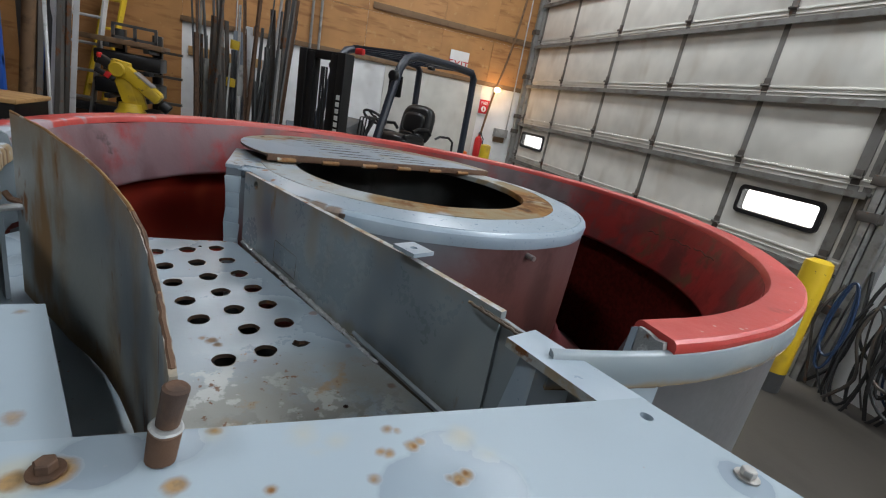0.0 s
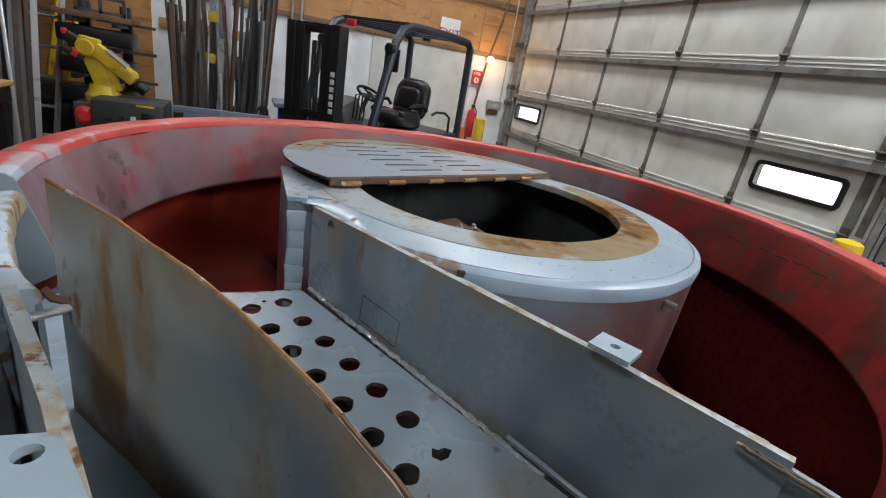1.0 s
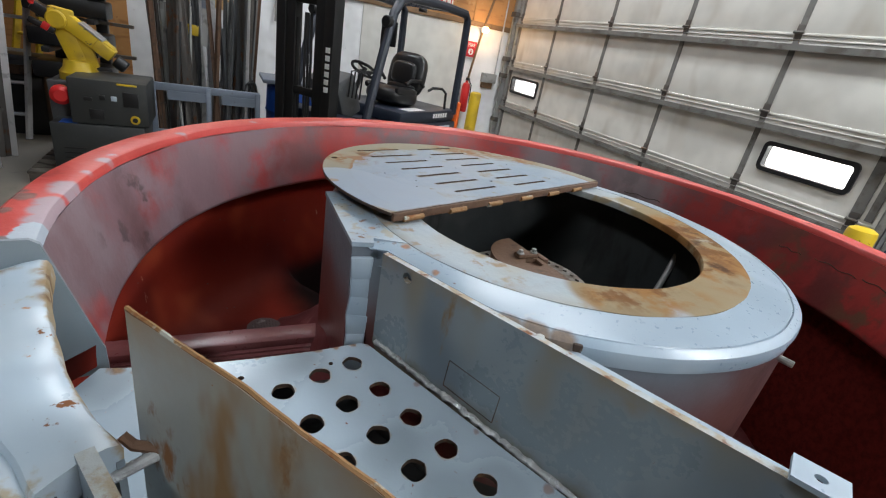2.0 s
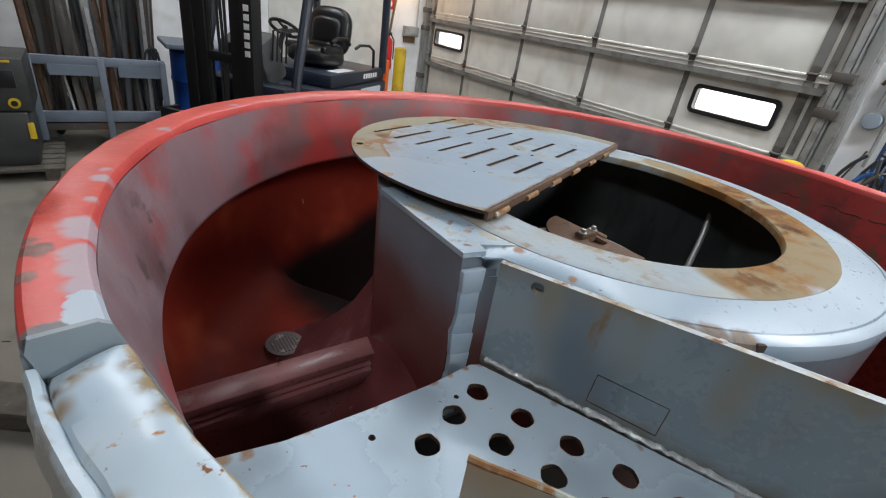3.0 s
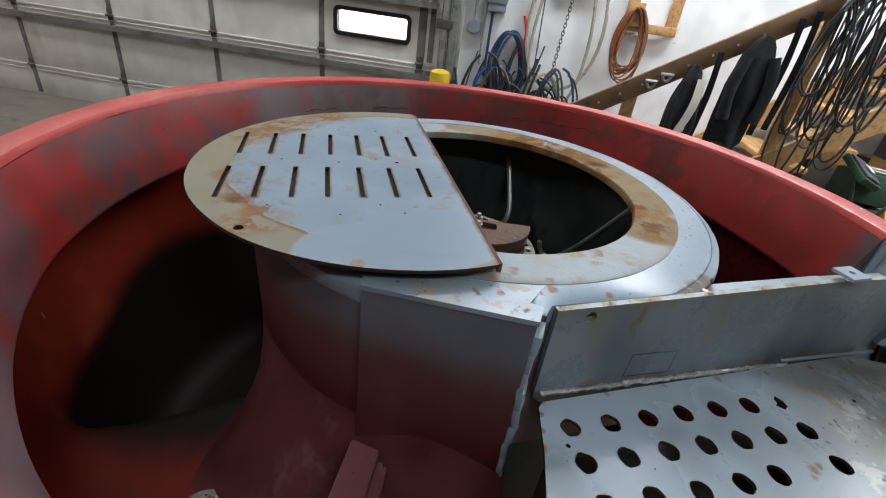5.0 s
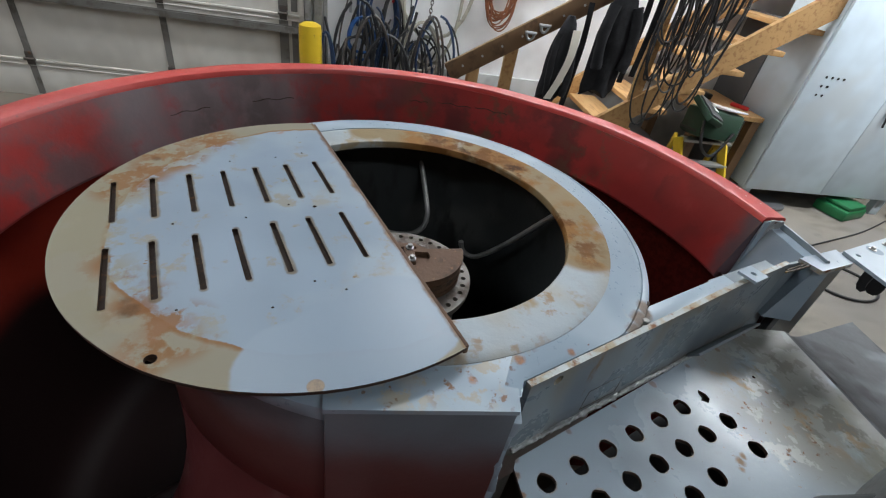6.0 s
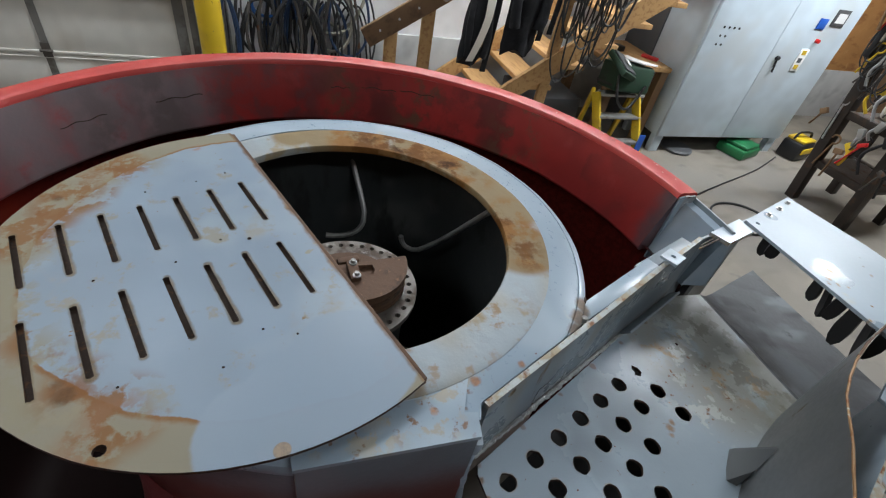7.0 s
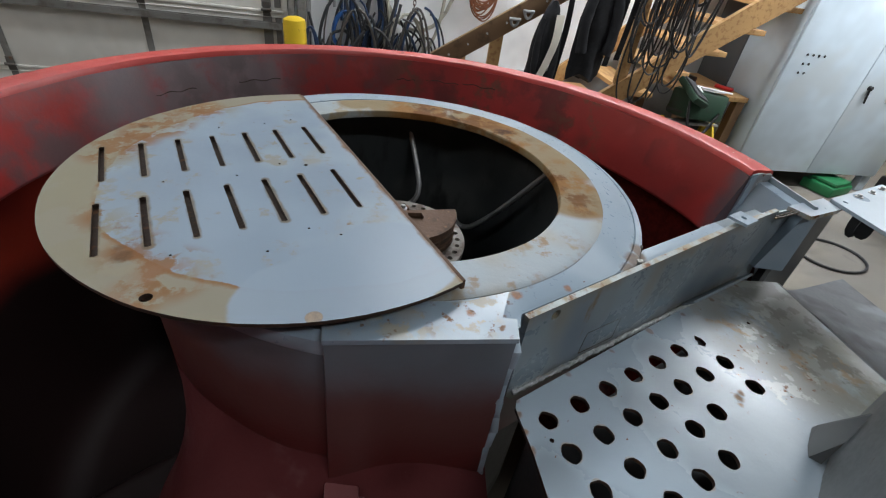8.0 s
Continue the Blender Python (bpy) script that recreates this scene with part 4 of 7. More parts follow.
def platform():
    u, n = FU, -FN
    holes = [ring(x, y, 0.0163 * (1 + 0.06 * math.sin(91 * x + 37 * y)), 18, 0.045) for x, y in HOLES]
    holes.append([(0.048, 0.722), (0.058, 0.713), (0.070, 0.716), (0.079, 0.727), (0.070, 0.733), (0.060, 0.731), (0.053, 0.736)])
    holes.append(ring(-0.148, 1.128, 0.004, 8))
    holes.append(ring(-0.285, 1.122, 0.005, 8))
    holes.append(ring(0.12, 0.56, 0.004, 8))
    e = F0 + u * 0.79
    outer = [(-0.075, 1.166), (-0.09, 1.172), (-0.17, 1.164), (-0.27, 1.163), (-0.38, 1.165), (-0.47, 1.180), (-0.52, 1.10), (-0.503, 1.03), (-0.40, 0.825), (-0.30, 0.62), (-0.20, 0.42), (-0.135, 0.345), (0.10, 0.349), (0.274, 0.352), (e.x, e.y)]
    Mesh().pierced(outer, holes, -0.007, 0.0, None, level).rough(0.0012, 7).make("perforated_plate", M_PERF, mixer, "blue-grey plate with burnt-out holes, rusty edge", 35, M_HOLE, lambda n, c: abs(n.z) < 0.5)
    # the plate bends over at its outer end and falls away, first steeply and then flatter
    rows = ((0.275, -0.135, 0.3500, 1.0565), (0.277, -0.138, 0.341, 1.0555), (0.279, -0.14, 0.333, 1.051), (0.284, -0.14, 0.322, 1.042), (0.305, -0.135, 0.275, 1.012), (0.335, -0.13, 0.205, 0.980), (0.372, -0.12, 0.11, 0.953), (0.410, -0.11, 0.02, 0.93), (0.490, -0.08, -0.19, 0.895))
    c, wide = Mesh(), 13
    for drop in (0.0, 0.008):
        v = [(r + (l - r) * k / (wide - 1), y, z - drop) for r, l, y, z in rows for k in range(wide)]
        c.add(v, [(wide * i + k, wide * i + k + 1, wide * i + k + wide + 1, wide * i + k + wide) for i in range(len(rows) - 1) for k in range(wide - 1)])
    c.rough(0.004, 6).make("outlet_slope", M_SLOPE, mixer, "dark smeared outlet slope", 60)
    # Two black sheets added in place of shade under the plate and its edge.
    Mesh().prism([(-0.09, 1.13), (-0.45, 1.14), (-0.38, 0.85), (-0.16, 0.42), (0.24, 0.42), (0.22, 0.50)], 0.955, 0.965).make("chute_floor", M_RUBBER, mixer, "black sheet added under the plate to darken its holes")
    Mesh().slab(-0.44, -0.095, 1.128, 1.134, 0.80, 1.055).make("chute_back", M_RUBBER, mixer, "black sheet added to darken below the plate edge")
    t = Mesh()
    g = [(-0.144, 0.636, 1.074), (-0.150, 0.640, 1.092), (-0.193, 0.652, 1.188), (-0.203, 0.668, 1.130), (-0.206, 0.676, 1.060), (-0.189, 0.694, 1.056)]
    t.add(g + [(x + 0.004, y - 0.004, z - 0.003) for x, y, z in g], [(0, 1, 5), (1, 2, 3), (1, 3, 5), (3, 4, 5), (6, 11, 7), (7, 9, 8), (7, 11, 9), (9, 11, 10)] + [(a, (a + 1) % 6, (a + 1) % 6 + 6, a + 6) for a in range(6)])
    t.make("gusset", M_BLADE, mixer, "bent grey gusset welded to the blade", 20)


platform()


def blade():
    plan = [(-0.373, 0.884), (-0.335, 0.832), (-0.296, 0.783), (-0.262, 0.735), (-0.226, 0.690), (-0.193, 0.645), (-0.162, 0.590), (-0.133, 0.530), (-0.109, 0.470), (-0.090, 0.412), (-0.073, 0.355), (-0.060, 0.310), (-0.046, 0.262)]
    top = [1.375, 1.374, 1.372, 1.368, 1.362, 1.354, 1.348, 1.344, 1.342, 1.339, 1.336, 1.332, 1.325]
    low = [(x, y, 1.076) for x, y in plan]
    high = [(x, y, z) for (x, y), z in zip(plan, top)]
    b = Mesh().sheet(low, high, 0.0045).rough(0.0012, 14)
    b = b.make("scraper_blade", M_RUST, mixer, "curved rust-streaked steel scraper blade", 60, M_BLADE, lambda n, c: n.x > 0.3)
    Mesh().tube([(-0.386, 0.876, 1.252), (-0.378, 0.872, 1.243), (-0.362, 0.868, 1.240), (-0.350, 0.862, 1.236), (-0.342, 0.858, 1.228), (-0.330, 0.853, 1.218)], 0.0050, 8).rough(0.0015, 90).make("hook", M_BROWN, b, "rusty bent hook")
    Mesh().rod((-0.405, 0.846, 1.230), (-0.352, 0.868, 1.236), 0.0055, 10).make("rod", M_WELD, b, "plain steel rod")
    Mesh().cyl(0.0084, 0, 0.024, pose(-0.0505, 0.2495, 1.276, 2, 8, 0), 16, 0.0090, 0.0015).rough(0.0012, 70).make("pin", M_BROWN, b, "rusty steel pin")
    Mesh().cyl(0.0093, 0, 0.0016, pose(-0.0472, 0.2488, 1.2995, 2, 12, 0), 18, 0.0088, 0.0006).rough(0.0008, 90).make("collar", M_WELD, b, "pale chipped collar round the pin")
    Mesh().cyl(0.0066, 0, 0.027, pose(-0.0468, 0.2488, 1.301, 0, 11, 0), 14, 0.0070, 0.0015).rough(0.0012, 80).make("pin", M_BROWN, b, "rusty steel pin")
    lip = [(x, y, z) for (x, y), z in zip(plan, top)]
    lip = [tuple(Vector(p).lerp(Vector(q), k / 6)) for p, q in zip(lip, lip[1:]) for k in range(6)]
    Mesh().tube(lip[:44], 0.0022, 6).rough(0.0006, 60).make("rusty_lip", M_KNUCKLE, b, "thin rusty top edge")
    Mesh().tube([(x, y, z - 0.001) for x, y, z in lip[40:]] + [(-0.046, 0.262, 1.30), (-0.047, 0.262, 1.278)], 0.0025, 7).rough(0.0009, 120).make("torn_lip", M_BROWN, b, "thick torn rusty edge")


blade()


def outlet_frame():
    # low flange that carries on round where the rim stops
    prof = [(0.990, 1.205), (0.995, 1.206), (0.989, 1.240), (0.990, 1.253), (0.986, 1.2585), (0.979, 1.2570), (0.975, 1.2525), (0.971, 1.2585), (0.958, 1.2625), (0.940, 1.2640), (0.922, 1.2645), (0.914, 1.262), (0.911, 1.256), (0.911, 1.232), (0.975, 1.232)]
    lip = Mesh().lathe(prof, 90, MID, radians(188.3), radians(212), True)
    eased = []
    for x, y, z in lip.v:
        r, a = math.hypot(x - CX, y - CY), math.degrees(math.atan2(y - CY, x - CX)) % 360
        near = max(0.0, 1 - (a - 188.3) / (1.3 + 1.5 * max(0.0, (r - 0.93) / 0.045)))
        eased.append((x, y, z - (0.016 * near * near if z > 1.24 and r < 0.977 else 0.0)))
    lip.v = eased
    lip.rough(0.0040, 10).rough(0.0026, 30).make("outlet_flange", M_FLANGE, mixer, "hammered blue-white flange, edges rusted", 40)
    Mesh().lathe([(0.913, 1.02), (0.919, 1.02), (0.919, 1.245), (0.913, 1.245)], 30, MID, radians(196), radians(212), True).make("outlet_skirt", M_GREY, mixer)
    Mesh().sheet([(-0.404, 0.847, 1.03), (-0.312, 0.652, 1.03), (-0.272, 0.557, 1.03), (-0.150, 0.285, 1.03)], [(-0.404, 0.847, 1.272), (-0.312, 0.652, 1.272), (-0.272, 0.557, 1.272), (-0.150, 0.285, 1.272)], 0.013).rough(0.0015, 18).make("side_wall", M_TOP, mixer, "outer side plate of the outlet", 35, M_EDGE, lambda n, c: n.z > 0.5)
    # end plates of the rim
    for deg, sides in ((188.2, ((M_GREY, "grey plate closing the rim", [(0.868, 1.06), (0.972, 1.06), (0.975, 1.235), (0.9835, 1.275), (0.979, 1.2885), (0.931, 1.2888), (0.921, 1.281), (0.8695, 1.104)]),)),
                       (-86.8, ((M_WELD, "ragged rim end", [(0.934, 1.20), (0.970, 1.20), (0.972, 1.262), (0.979, 1.274), (0.975, 1.2845), (0.962, 1.2825), (0.948, 1.286), (0.934, 1.2845)]),
                                (M_TOP, "plate closing the liner", [(0.915, 1.06), (0.933, 1.06), (0.933, 1.283), (0.922, 1.276)])))):
        a = radians(deg)
        m = Matrix(((math.cos(a), 0, -math.sin(a), CX), (math.sin(a), 0, math.cos(a), CY), (0, 1, 0, 0), (0, 0, 0, 1)))
        for skin, label, outline in sides:
            Mesh().prism(outline, -0.003, 0.003, m).rough(0.0012 if deg > 0 else 0.003, 45).make("end_plate", skin, mixer, label)
    # wide flat plate across the outlet, with hanging rubber fingers
    f = Mesh().pierced([(-0.62, 0.275), (-0.12, 0.274), (0.335, 0.281), (0.432, 0.02), (0.20, -0.02), (-0.60, -0.04)], [ring(0.318, 0.255, 0.006, 12)], 1.268, 1.2765).rough(0.001, 9)
    f = f.make("cover_plate", M_PLATE, mixer, "flat blue-grey cover plate with rust spots")
    for x, y in ((-0.103, 0.247), (0.350, 0.182), (0.375, 0.115), (0.40, 0.055), (0.10, 0.02), (-0.3, 0.03)):
        bolt(pose(x, y, 1.2765), 0.0056, 0.008, M_BROWN if x < 0 else M_BOLT, f)
    for x, long, w in ((0.262, 0.055, 0.026), (0.234, 0.045, 0.030), (0.102, 0.060, 0.026), (0.074, 0.078, 0.030), (0.040, 0.070, 0.030), (0.004, 0.120, 0.034), (-0.032, 0.105, 0.030), (-0.066, 0.085, 0.028)):
        lobe = [(-w * 0.45, 0.0), (-w * 0.5, -long * 0.5), (-w * 0.42, -long * 0.82), (-w * 0.2, -long), (w * 0.2, -long), (w * 0.44, -long * 0.8), (w * 0.5, -long * 0.5), (w * 0.45, 0.0)]
        Mesh().prism(lobe, -0.005, 0.005, pose(x, 0.268, 1.269, 90 - 14 - 300 * (w - 0.03), 0, 40 * math.sin(60 * x))).rough(0.002, 30).make("rubber_finger", M_RUBBER, f)
    for a0, a1, z in ((342.0, 350.0, 1.214), (352.5, 357.0, 1.206), (333.0, 341.0, 1.221), (24.0, 33.0, 1.194), (42.0, 50.0, 1.190)):
        Mesh().tube([polar(0.9185 - 0.0485 * (1.272 - z) / 0.168 - 0.001, a0 + (a1 - a0) * k / 12, z + 0.003 * math.sin(k)) for k in range(13)], 0.0016, 5).make("scratch", M_HOLE, mixer, "dark scratch along the liner")
    # arm from the cover plate to the side of the blade, pierced at its end
    g = Mesh().pierced([(-0.40, 0.276), (-0.10, 0.276), (-0.180, 0.455), (-0.215, 0.452), (-0.298, 0.618), (-0.345, 0.622), (-0.44, 0.45)], [ring(-0.31, 0.60, 0.009, 12)], 1.265, 1.273).rough(0.001, 9)
    g.make("arm_plate", M_PLATE, mixer, "blue-grey plate with rusty edges")
    # channel between the fence's end and the cover plate
    c = Mesh().prism([(0.256, 0.405), (0.306, 0.425), (0.350, 0.284), (0.297, 0.284)], 1.257, 1.268).rough(0.0016, 20)
    c = c.make("channel", M_TOP, mixer, "flat blue-grey channel with chipped edges", 35, M_EDGE, lambda n, c: abs(n.z) < 0.5)
    slag = Mesh()
    for j, (r, lift) in enumerate(((0.0022, -0.002), (0.0016, -0.003))):
        slag.tube([(0.250 + 0.012 * j + 0.035 * i / 40 + 0.0005 * math.sin(i * 1.3 + j), 0.505 - 0.011 * j - 0.10 * i / 40, 1.266 + lift + 0.0005 * math.sin(i * 0.9 + 2 * j)) for i in range(41)], r, 8)
    slag.rough(0.0009, 120).make("weld_slag", M_BEAD, c, "chipped weld slag")
    Mesh().sheet([(0.288, 0.480, 1.00), (0.375, 0.190, 0.90)], [(0.288, 0.480, 1.256), (0.375, 0.190, 1.256)], 0.006).make("channel_web", M_GREY, c, "recessed grey web")
    Mesh().lathe([(0.985, 1.10), (0.985, 1.258), (0.980, 1.262), (0.950, 1.259), (0.905, 1.10)], 14, MID, radians(-97), radians(-86.9), True).rough(0.004, 20).make("low_rim", M_TOP, mixer, "worn cream edge of the cut-down rim")


outlet_frame()


def baffle():
    b = Mesh().slab(-0.55, -0.105, 1.418, 1.474, 0.915, 0.937, 0.004).slab(-0.53, -0.105, 1.398, 1.420, 0.885, 0.915, 0.004)
    b.slab(-0.55, -0.105, 1.408, 1.420, 0.76, 0.92)
    b.rough(0.002, 12).make("baffle", M_REDPINK, mixer, "stepped red baffle bars")
    s = Mesh()
    s.add([(-0.50, 1.40, 0.80), (-0.10, 1.40, 0.80), (-0.12, 1.18, 0.74), (-0.45, 1.18, 0.74)], [(0, 1, 2, 3)])
    s.make("baffle_slope", M_REDPINK, mixer)
    d = Mesh().pierced(ring(-0.204, 1.719, 0.047, 28), [ring(-0.204 + 0.008 * i, 1.718 + 0.008 * j, 0.0022, 6) for i in range(-5, 6) for j in range(-5, 6) if i * i + j * j < 24], 0.7635, 0.769)
    d.make("drain_grate", M_GRATE, mixer, "perforated steel drain disc")


baffle()


def lid():
    n, t, o = Vector((-0.369, 0.929)), Vector((0.929, 0.369)), Vector((0.326, 1.517))
    m = Matrix(((t.x, n.x, 0, o.x), (t.y, n.y, 0, o.y), (-0.006, -0.022, 1, 1.293), (0, 0, 0, 1)))
    r, c = 0.424, -0.094
    a = math.asin(c / r)
    outer = [(r * math.cos(a + (math.pi - 2 * a) * i / 60), r * math.sin(a + (math.pi - 2 * a) * i / 60)) for i in range(61)]
    slots = []
    for row, (u0, u1) in enumerate(((0.0535, 0.195), (-0.170, -0.0245))):
        for k in range(7):
            v, w, s = (-0.039 if row == 0 else -0.0325) + 0.0634 * k, 0.0046, 0.0
            slots.append([(u0 + s, v - w), (u1 + s, v - w), (u1 + s + 0.002, v), (u1 + s, v + w), (u0 + s, v + w), (u0 + s - 0.002, v)])
    dots = [ring(x, y, 0.0022, 7) for x, y in ((-0.205, 0.066), (-0.240, 0.026), (-0.242, 0.137), (0.240, 0.131), (0.238, 0.036), (0.246, -0.025), (0.032, 0.053), (0.007, 0.134), (0.021, 0.251), (-0.2035, 0.259))]
    dots += [ring(-0.283, 0.292, 0.008, 12), ring(0.012, 0.008, 0.004, 8, 0.1)]
    top = Mesh().pierced(outer, slots + dots, 0.0, 0.006, m).rough(0.0012, 8)
    top = top.make("lid", M_LID, mixer, "slotted half-round lid, blue-grey with rusted margin", 35, M_HOLE, lambda n, c: abs(n.z) < 0.5)
    # Dark sheet added just behind the slots, standing in for their shaded depth.
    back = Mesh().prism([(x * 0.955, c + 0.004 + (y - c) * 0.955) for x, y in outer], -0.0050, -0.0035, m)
    back.make("lid_backing", M_HOLE, top, "dark brown sheet added behind the slots to darken them")
    hinge = Mesh().bar((-0.41, c - 0.003, -0.003), (0.41, c - 0.003, -0.003), 0.007, 0.016, 0.001)
    hinge.v = [tuple(m @ Vector(p)) for p in hinge.v]
    hinge.make("hinge", M_BROWN, top, "rusty piano hinge")
    for i in range(12):
        if i % 2 == 0:
            k = Mesh().rod((-0.385 + 0.064 * i, c - 0.006, -0.008), (-0.335 + 0.064 * i, c - 0.006, -0.008), 0.0062, 10)
            k.v = [tuple(m @ Vector(p)) for p in k.v]
            k.make("knuckle", M_KNUCKLE, top)


lid()


def hub():
    m = pose(0.376, 1.338, 0)
    Mesh().lathe([(0.02, 0.40), (0.135, 0.40), (0.135, 1.05), (0.115, 1.085), (0.02, 1.095)], 40, m).make("hub_body", M_WELL, mixer, "dark iron hub body")
    Mesh().pierced(ring(0, 0, 0.160, 64), [ring(0.143 * math.cos(a), 0.143 * math.sin(a), 0.0062, 8) for a in (TAU * i / 34 for i in range(34))], 1.096, 1.110, m).make("hub_flange", M_HUB, mixer, "drilled iron flange")
    Mesh().cyl(0.108, 1.110, 1.118, m, 36, bevel=0.002).make("hub_disc", M_BROWN, mixer, "flat rusty disc on the flange")

    def half(r, cut=False):
        """A split collar: the near half of a disc, with a rounded window when cut."""
        a = [radians(97 + 178 * i / 30) for i in range(31)]
        return [(r * math.cos(q), r * math.sin(q)) for q in a], [[(-0.012, -0.004), (-0.042, -0.006), (-0.052, -0.018), (-0.046, -0.034), (-0.028, -0.040), (-0.012, -0.036)]] if cut else []
    hm = pose(0.384, 1.322, 0)
    for i in range(4):
        outline, none = half(0.117 - 0.0015 * (i % 2))
        Mesh().pierced(outline, none, 1.119 + 0.0115 * i, 1.1285 + 0.0115 * i, hm).make("shim", M_BROWN, mixer)
    outline, window = half(0.118, True)
    cap = Mesh().pierced(outline, window, 1.1655, 1.174, hm).make("hub_cap", M_BROWN, mixer, "rusty brown split hub cap")
    clamp = Mesh().box(0.060, 0.024, 0.012, pose(0.350, 1.330, 1.180, 0, 0, 4), 0.004).box(0.018, 0.050, 0.050, pose(0.396, 1.336, 1.150, 0, 0, 8), 0.004)
    clamp.make("clamp", M_BROWN, cap)
    for x, y in ((0.369, 1.329), (0.329, 1.326)):
        bolt(pose(x, y, 1.186), 0.0058, 0.010, M_STRUT, cap)

    def curve(a, b, c, d, n=14):
        a, b, c, d = map(Vector, (a, b, c, d))
        return [a * (1 - s) ** 3 + 3 * b * s * (1 - s) ** 2 + 3 * c * s * s * (1 - s) + d * s ** 3 for s in (i / n for i in range(n + 1))]
    Mesh().tube(curve((0.475, 0.955, 1.245), (0.53, 0.99, 1.16), (0.60, 1.03, 1.03), (0.655, 1.086, 0.957), 10) + curve((0.672, 1.10, 0.945), (0.69, 1.12, 0.94), (0.695, 1.13, 0.955), (0.692, 1.135, 0.985), 6), 0.008).make("grease_pipe", M_STRUT, mixer, "grey bent grease pipe")
    Mesh().tube(curve((0.822, 1.285, 1.25), (0.81, 1.28, 1.18), (0.76, 1.255, 1.12), (0.723, 1.247, 1.061), 10) + curve((0.712, 1.25, 1.035), (0.70, 1.26, 1.0), (0.70, 1.30, 0.985), (0.71, 1.36, 0.99), 8), 0.008).make("grease_pipe", M_STRUT, mixer, "grey bent grease pipe")
    side = Matrix.Translation((0.530, 0.858, 1.222)) @ Vector((0.27, -0.96, 0)).to_track_quat("Z", "Y").to_matrix().to_4x4()
    Mesh().cyl(0.011, 0, 0.012, side, 6).cyl(0.006, 0.01, 0.036, side, 10).make("side_bolt", M_BOLT, mixer, "protruding bolt on the drum")


hub()

# ---- the workshop ----
X1, Y1, X0, Y0 = 4.02, 7.60, -5.2, -6.2
tagged(Mesh().slab(X0 - 0.2, X1 + 0.5, Y0 - 0.2, Y1 + 0.3, -0.2, 0.0).make("floor", M_FLOOR), "stained grey concrete workshop floor", "floor", kind="structure")
# The ceiling is never in view; its dark grey holds back bounced light.
tagged(Mesh().slab(X0, X1 + 0.3, Y0, Y1 + 0.2, CEILING, CEILING + 0.15).make("ceiling", M_CEIL), "unseen ceiling, coloured dark grey to cut bounced light", "ceiling", kind="structure")
M_JOINT = surface("dirty_joint", (0.035, 0.030, 0.026), [((0.08, 0.07, 0.06), 30, 0.5, 0.7, 0.8, ALL)], 0.8)
joint, dash = Mesh(), random.Random(8)
for k in range(46):
    u = -3.2 + 0.105 * k
    w, long = dash.uniform(0.003, 0.010), dash.uniform(0.03, 0.10)
    joint.box(long, w, 0.003, pose(u, 2.735 - 0.392 * u + dash.uniform(-0.006, 0.006), 0.002, 0, 0, -21.4))
tagged(joint.make("floor_joint", M_JOINT), "dirty broken joint line in the concrete", "joint", kind="structure")
# West and south walls are out of view, darkened to reduce bounce.
tagged(Mesh().slab(X0 - 0.2, X0, Y0 - 0.2, Y1 + 0.2, 0, CEILING).make("wall_west", M_DARKWALL), "unseen wall, coloured dark brown to cut bounced light", "wall", kind="structure")
tagged(Mesh().slab(X0, X1 + 0.2, Y0 - 0.2, Y0, 0, CEILING).make("wall_south", M_DARKWALL), "unseen wall, coloured dark brown to cut bounced light", "wall", kind="structure")
north = tagged(Mesh().slab(X0, X1 + 0.2, Y1, Y1 + 0.2, 0, CEILING).make("wall_north", M_WHITE), "white painted wall, bare plywood above", "wall", kind="structure")
# wall with the overhead door's opening
DY0, DY1, DH = 2.10, 7.42, 4.3
e = Mesh()
e.slab(X1, X1 + 0.2, Y0, DY0, 0, CEILING).slab(X1, X1 + 0.2, DY1, Y1 + 0.2, 0, CEILING).slab(X1, X1 + 0.2, DY0, DY1, DH, CEILING)
tagged(e.make("wall_east", M_WHITE), "dirty white wall around the overhead door", "wall", kind="structure")
M_BLUEGREY = surface("slate_blue_enamel", (0.015, 0.021, 0.035), [((0.032, 0.038, 0.05), 8, 0.6, 0.75, 0.5, ALL)], 0.42)
M_MAST = surface("greasy_black_steel", (0.007, 0.007, 0.0075), [((0.016, 0.014, 0.012), 9, 0.58, 0.74, 0.6, (1, 1, 0.4))], 0.52, spec=0.35)
M_POST = surface("dark_rusty_post", (0.030, 0.022, 0.018), [((0.07, 0.04, 0.025), 10, 0.55, 0.7, 0.7, ALL)], 0.5, 0.2)
M_SEAT = surface("black_vinyl", (0.010, 0.010, 0.011), [], 0.33)
M_LADDER = surface("dull_aluminium", (0.56, 0.56, 0.56), [((0.36, 0.36, 0.36), 14, 0.55, 0.7, 0.5, ALL)], 0.45, 0.15)
M_BAG = surface("dark_green_fabric", (0.012, 0.045, 0.022), [((0.02, 0.03, 0.02), 12, 0.5, 0.7, 0.8, ALL)], 0.7)
M_BOXGREY = surface("grey_box_enamel", (0.20, 0.235, 0.27), [((0.15, 0.17, 0.19), 12, 0.55, 0.7, 0.5, ALL)], 0.45)
M_YELLOW = surface("yellow_enamel", (0.62, 0.42, 0.02), [((0.44, 0.29, 0.03), 5, 0.50, 0.72, 0.6, ALL), ((0.10, 0.07, 0.04), 16, 0.66, 0.69, 0.7, ALL), ((0.10, 0.09, 0.07), 40, 0.68, 0.72, 0.7, ALL)], 0.4)
M_ORANGE = surface("orange_plastic", (0.75, 0.13, 0.015), [], 0.45)
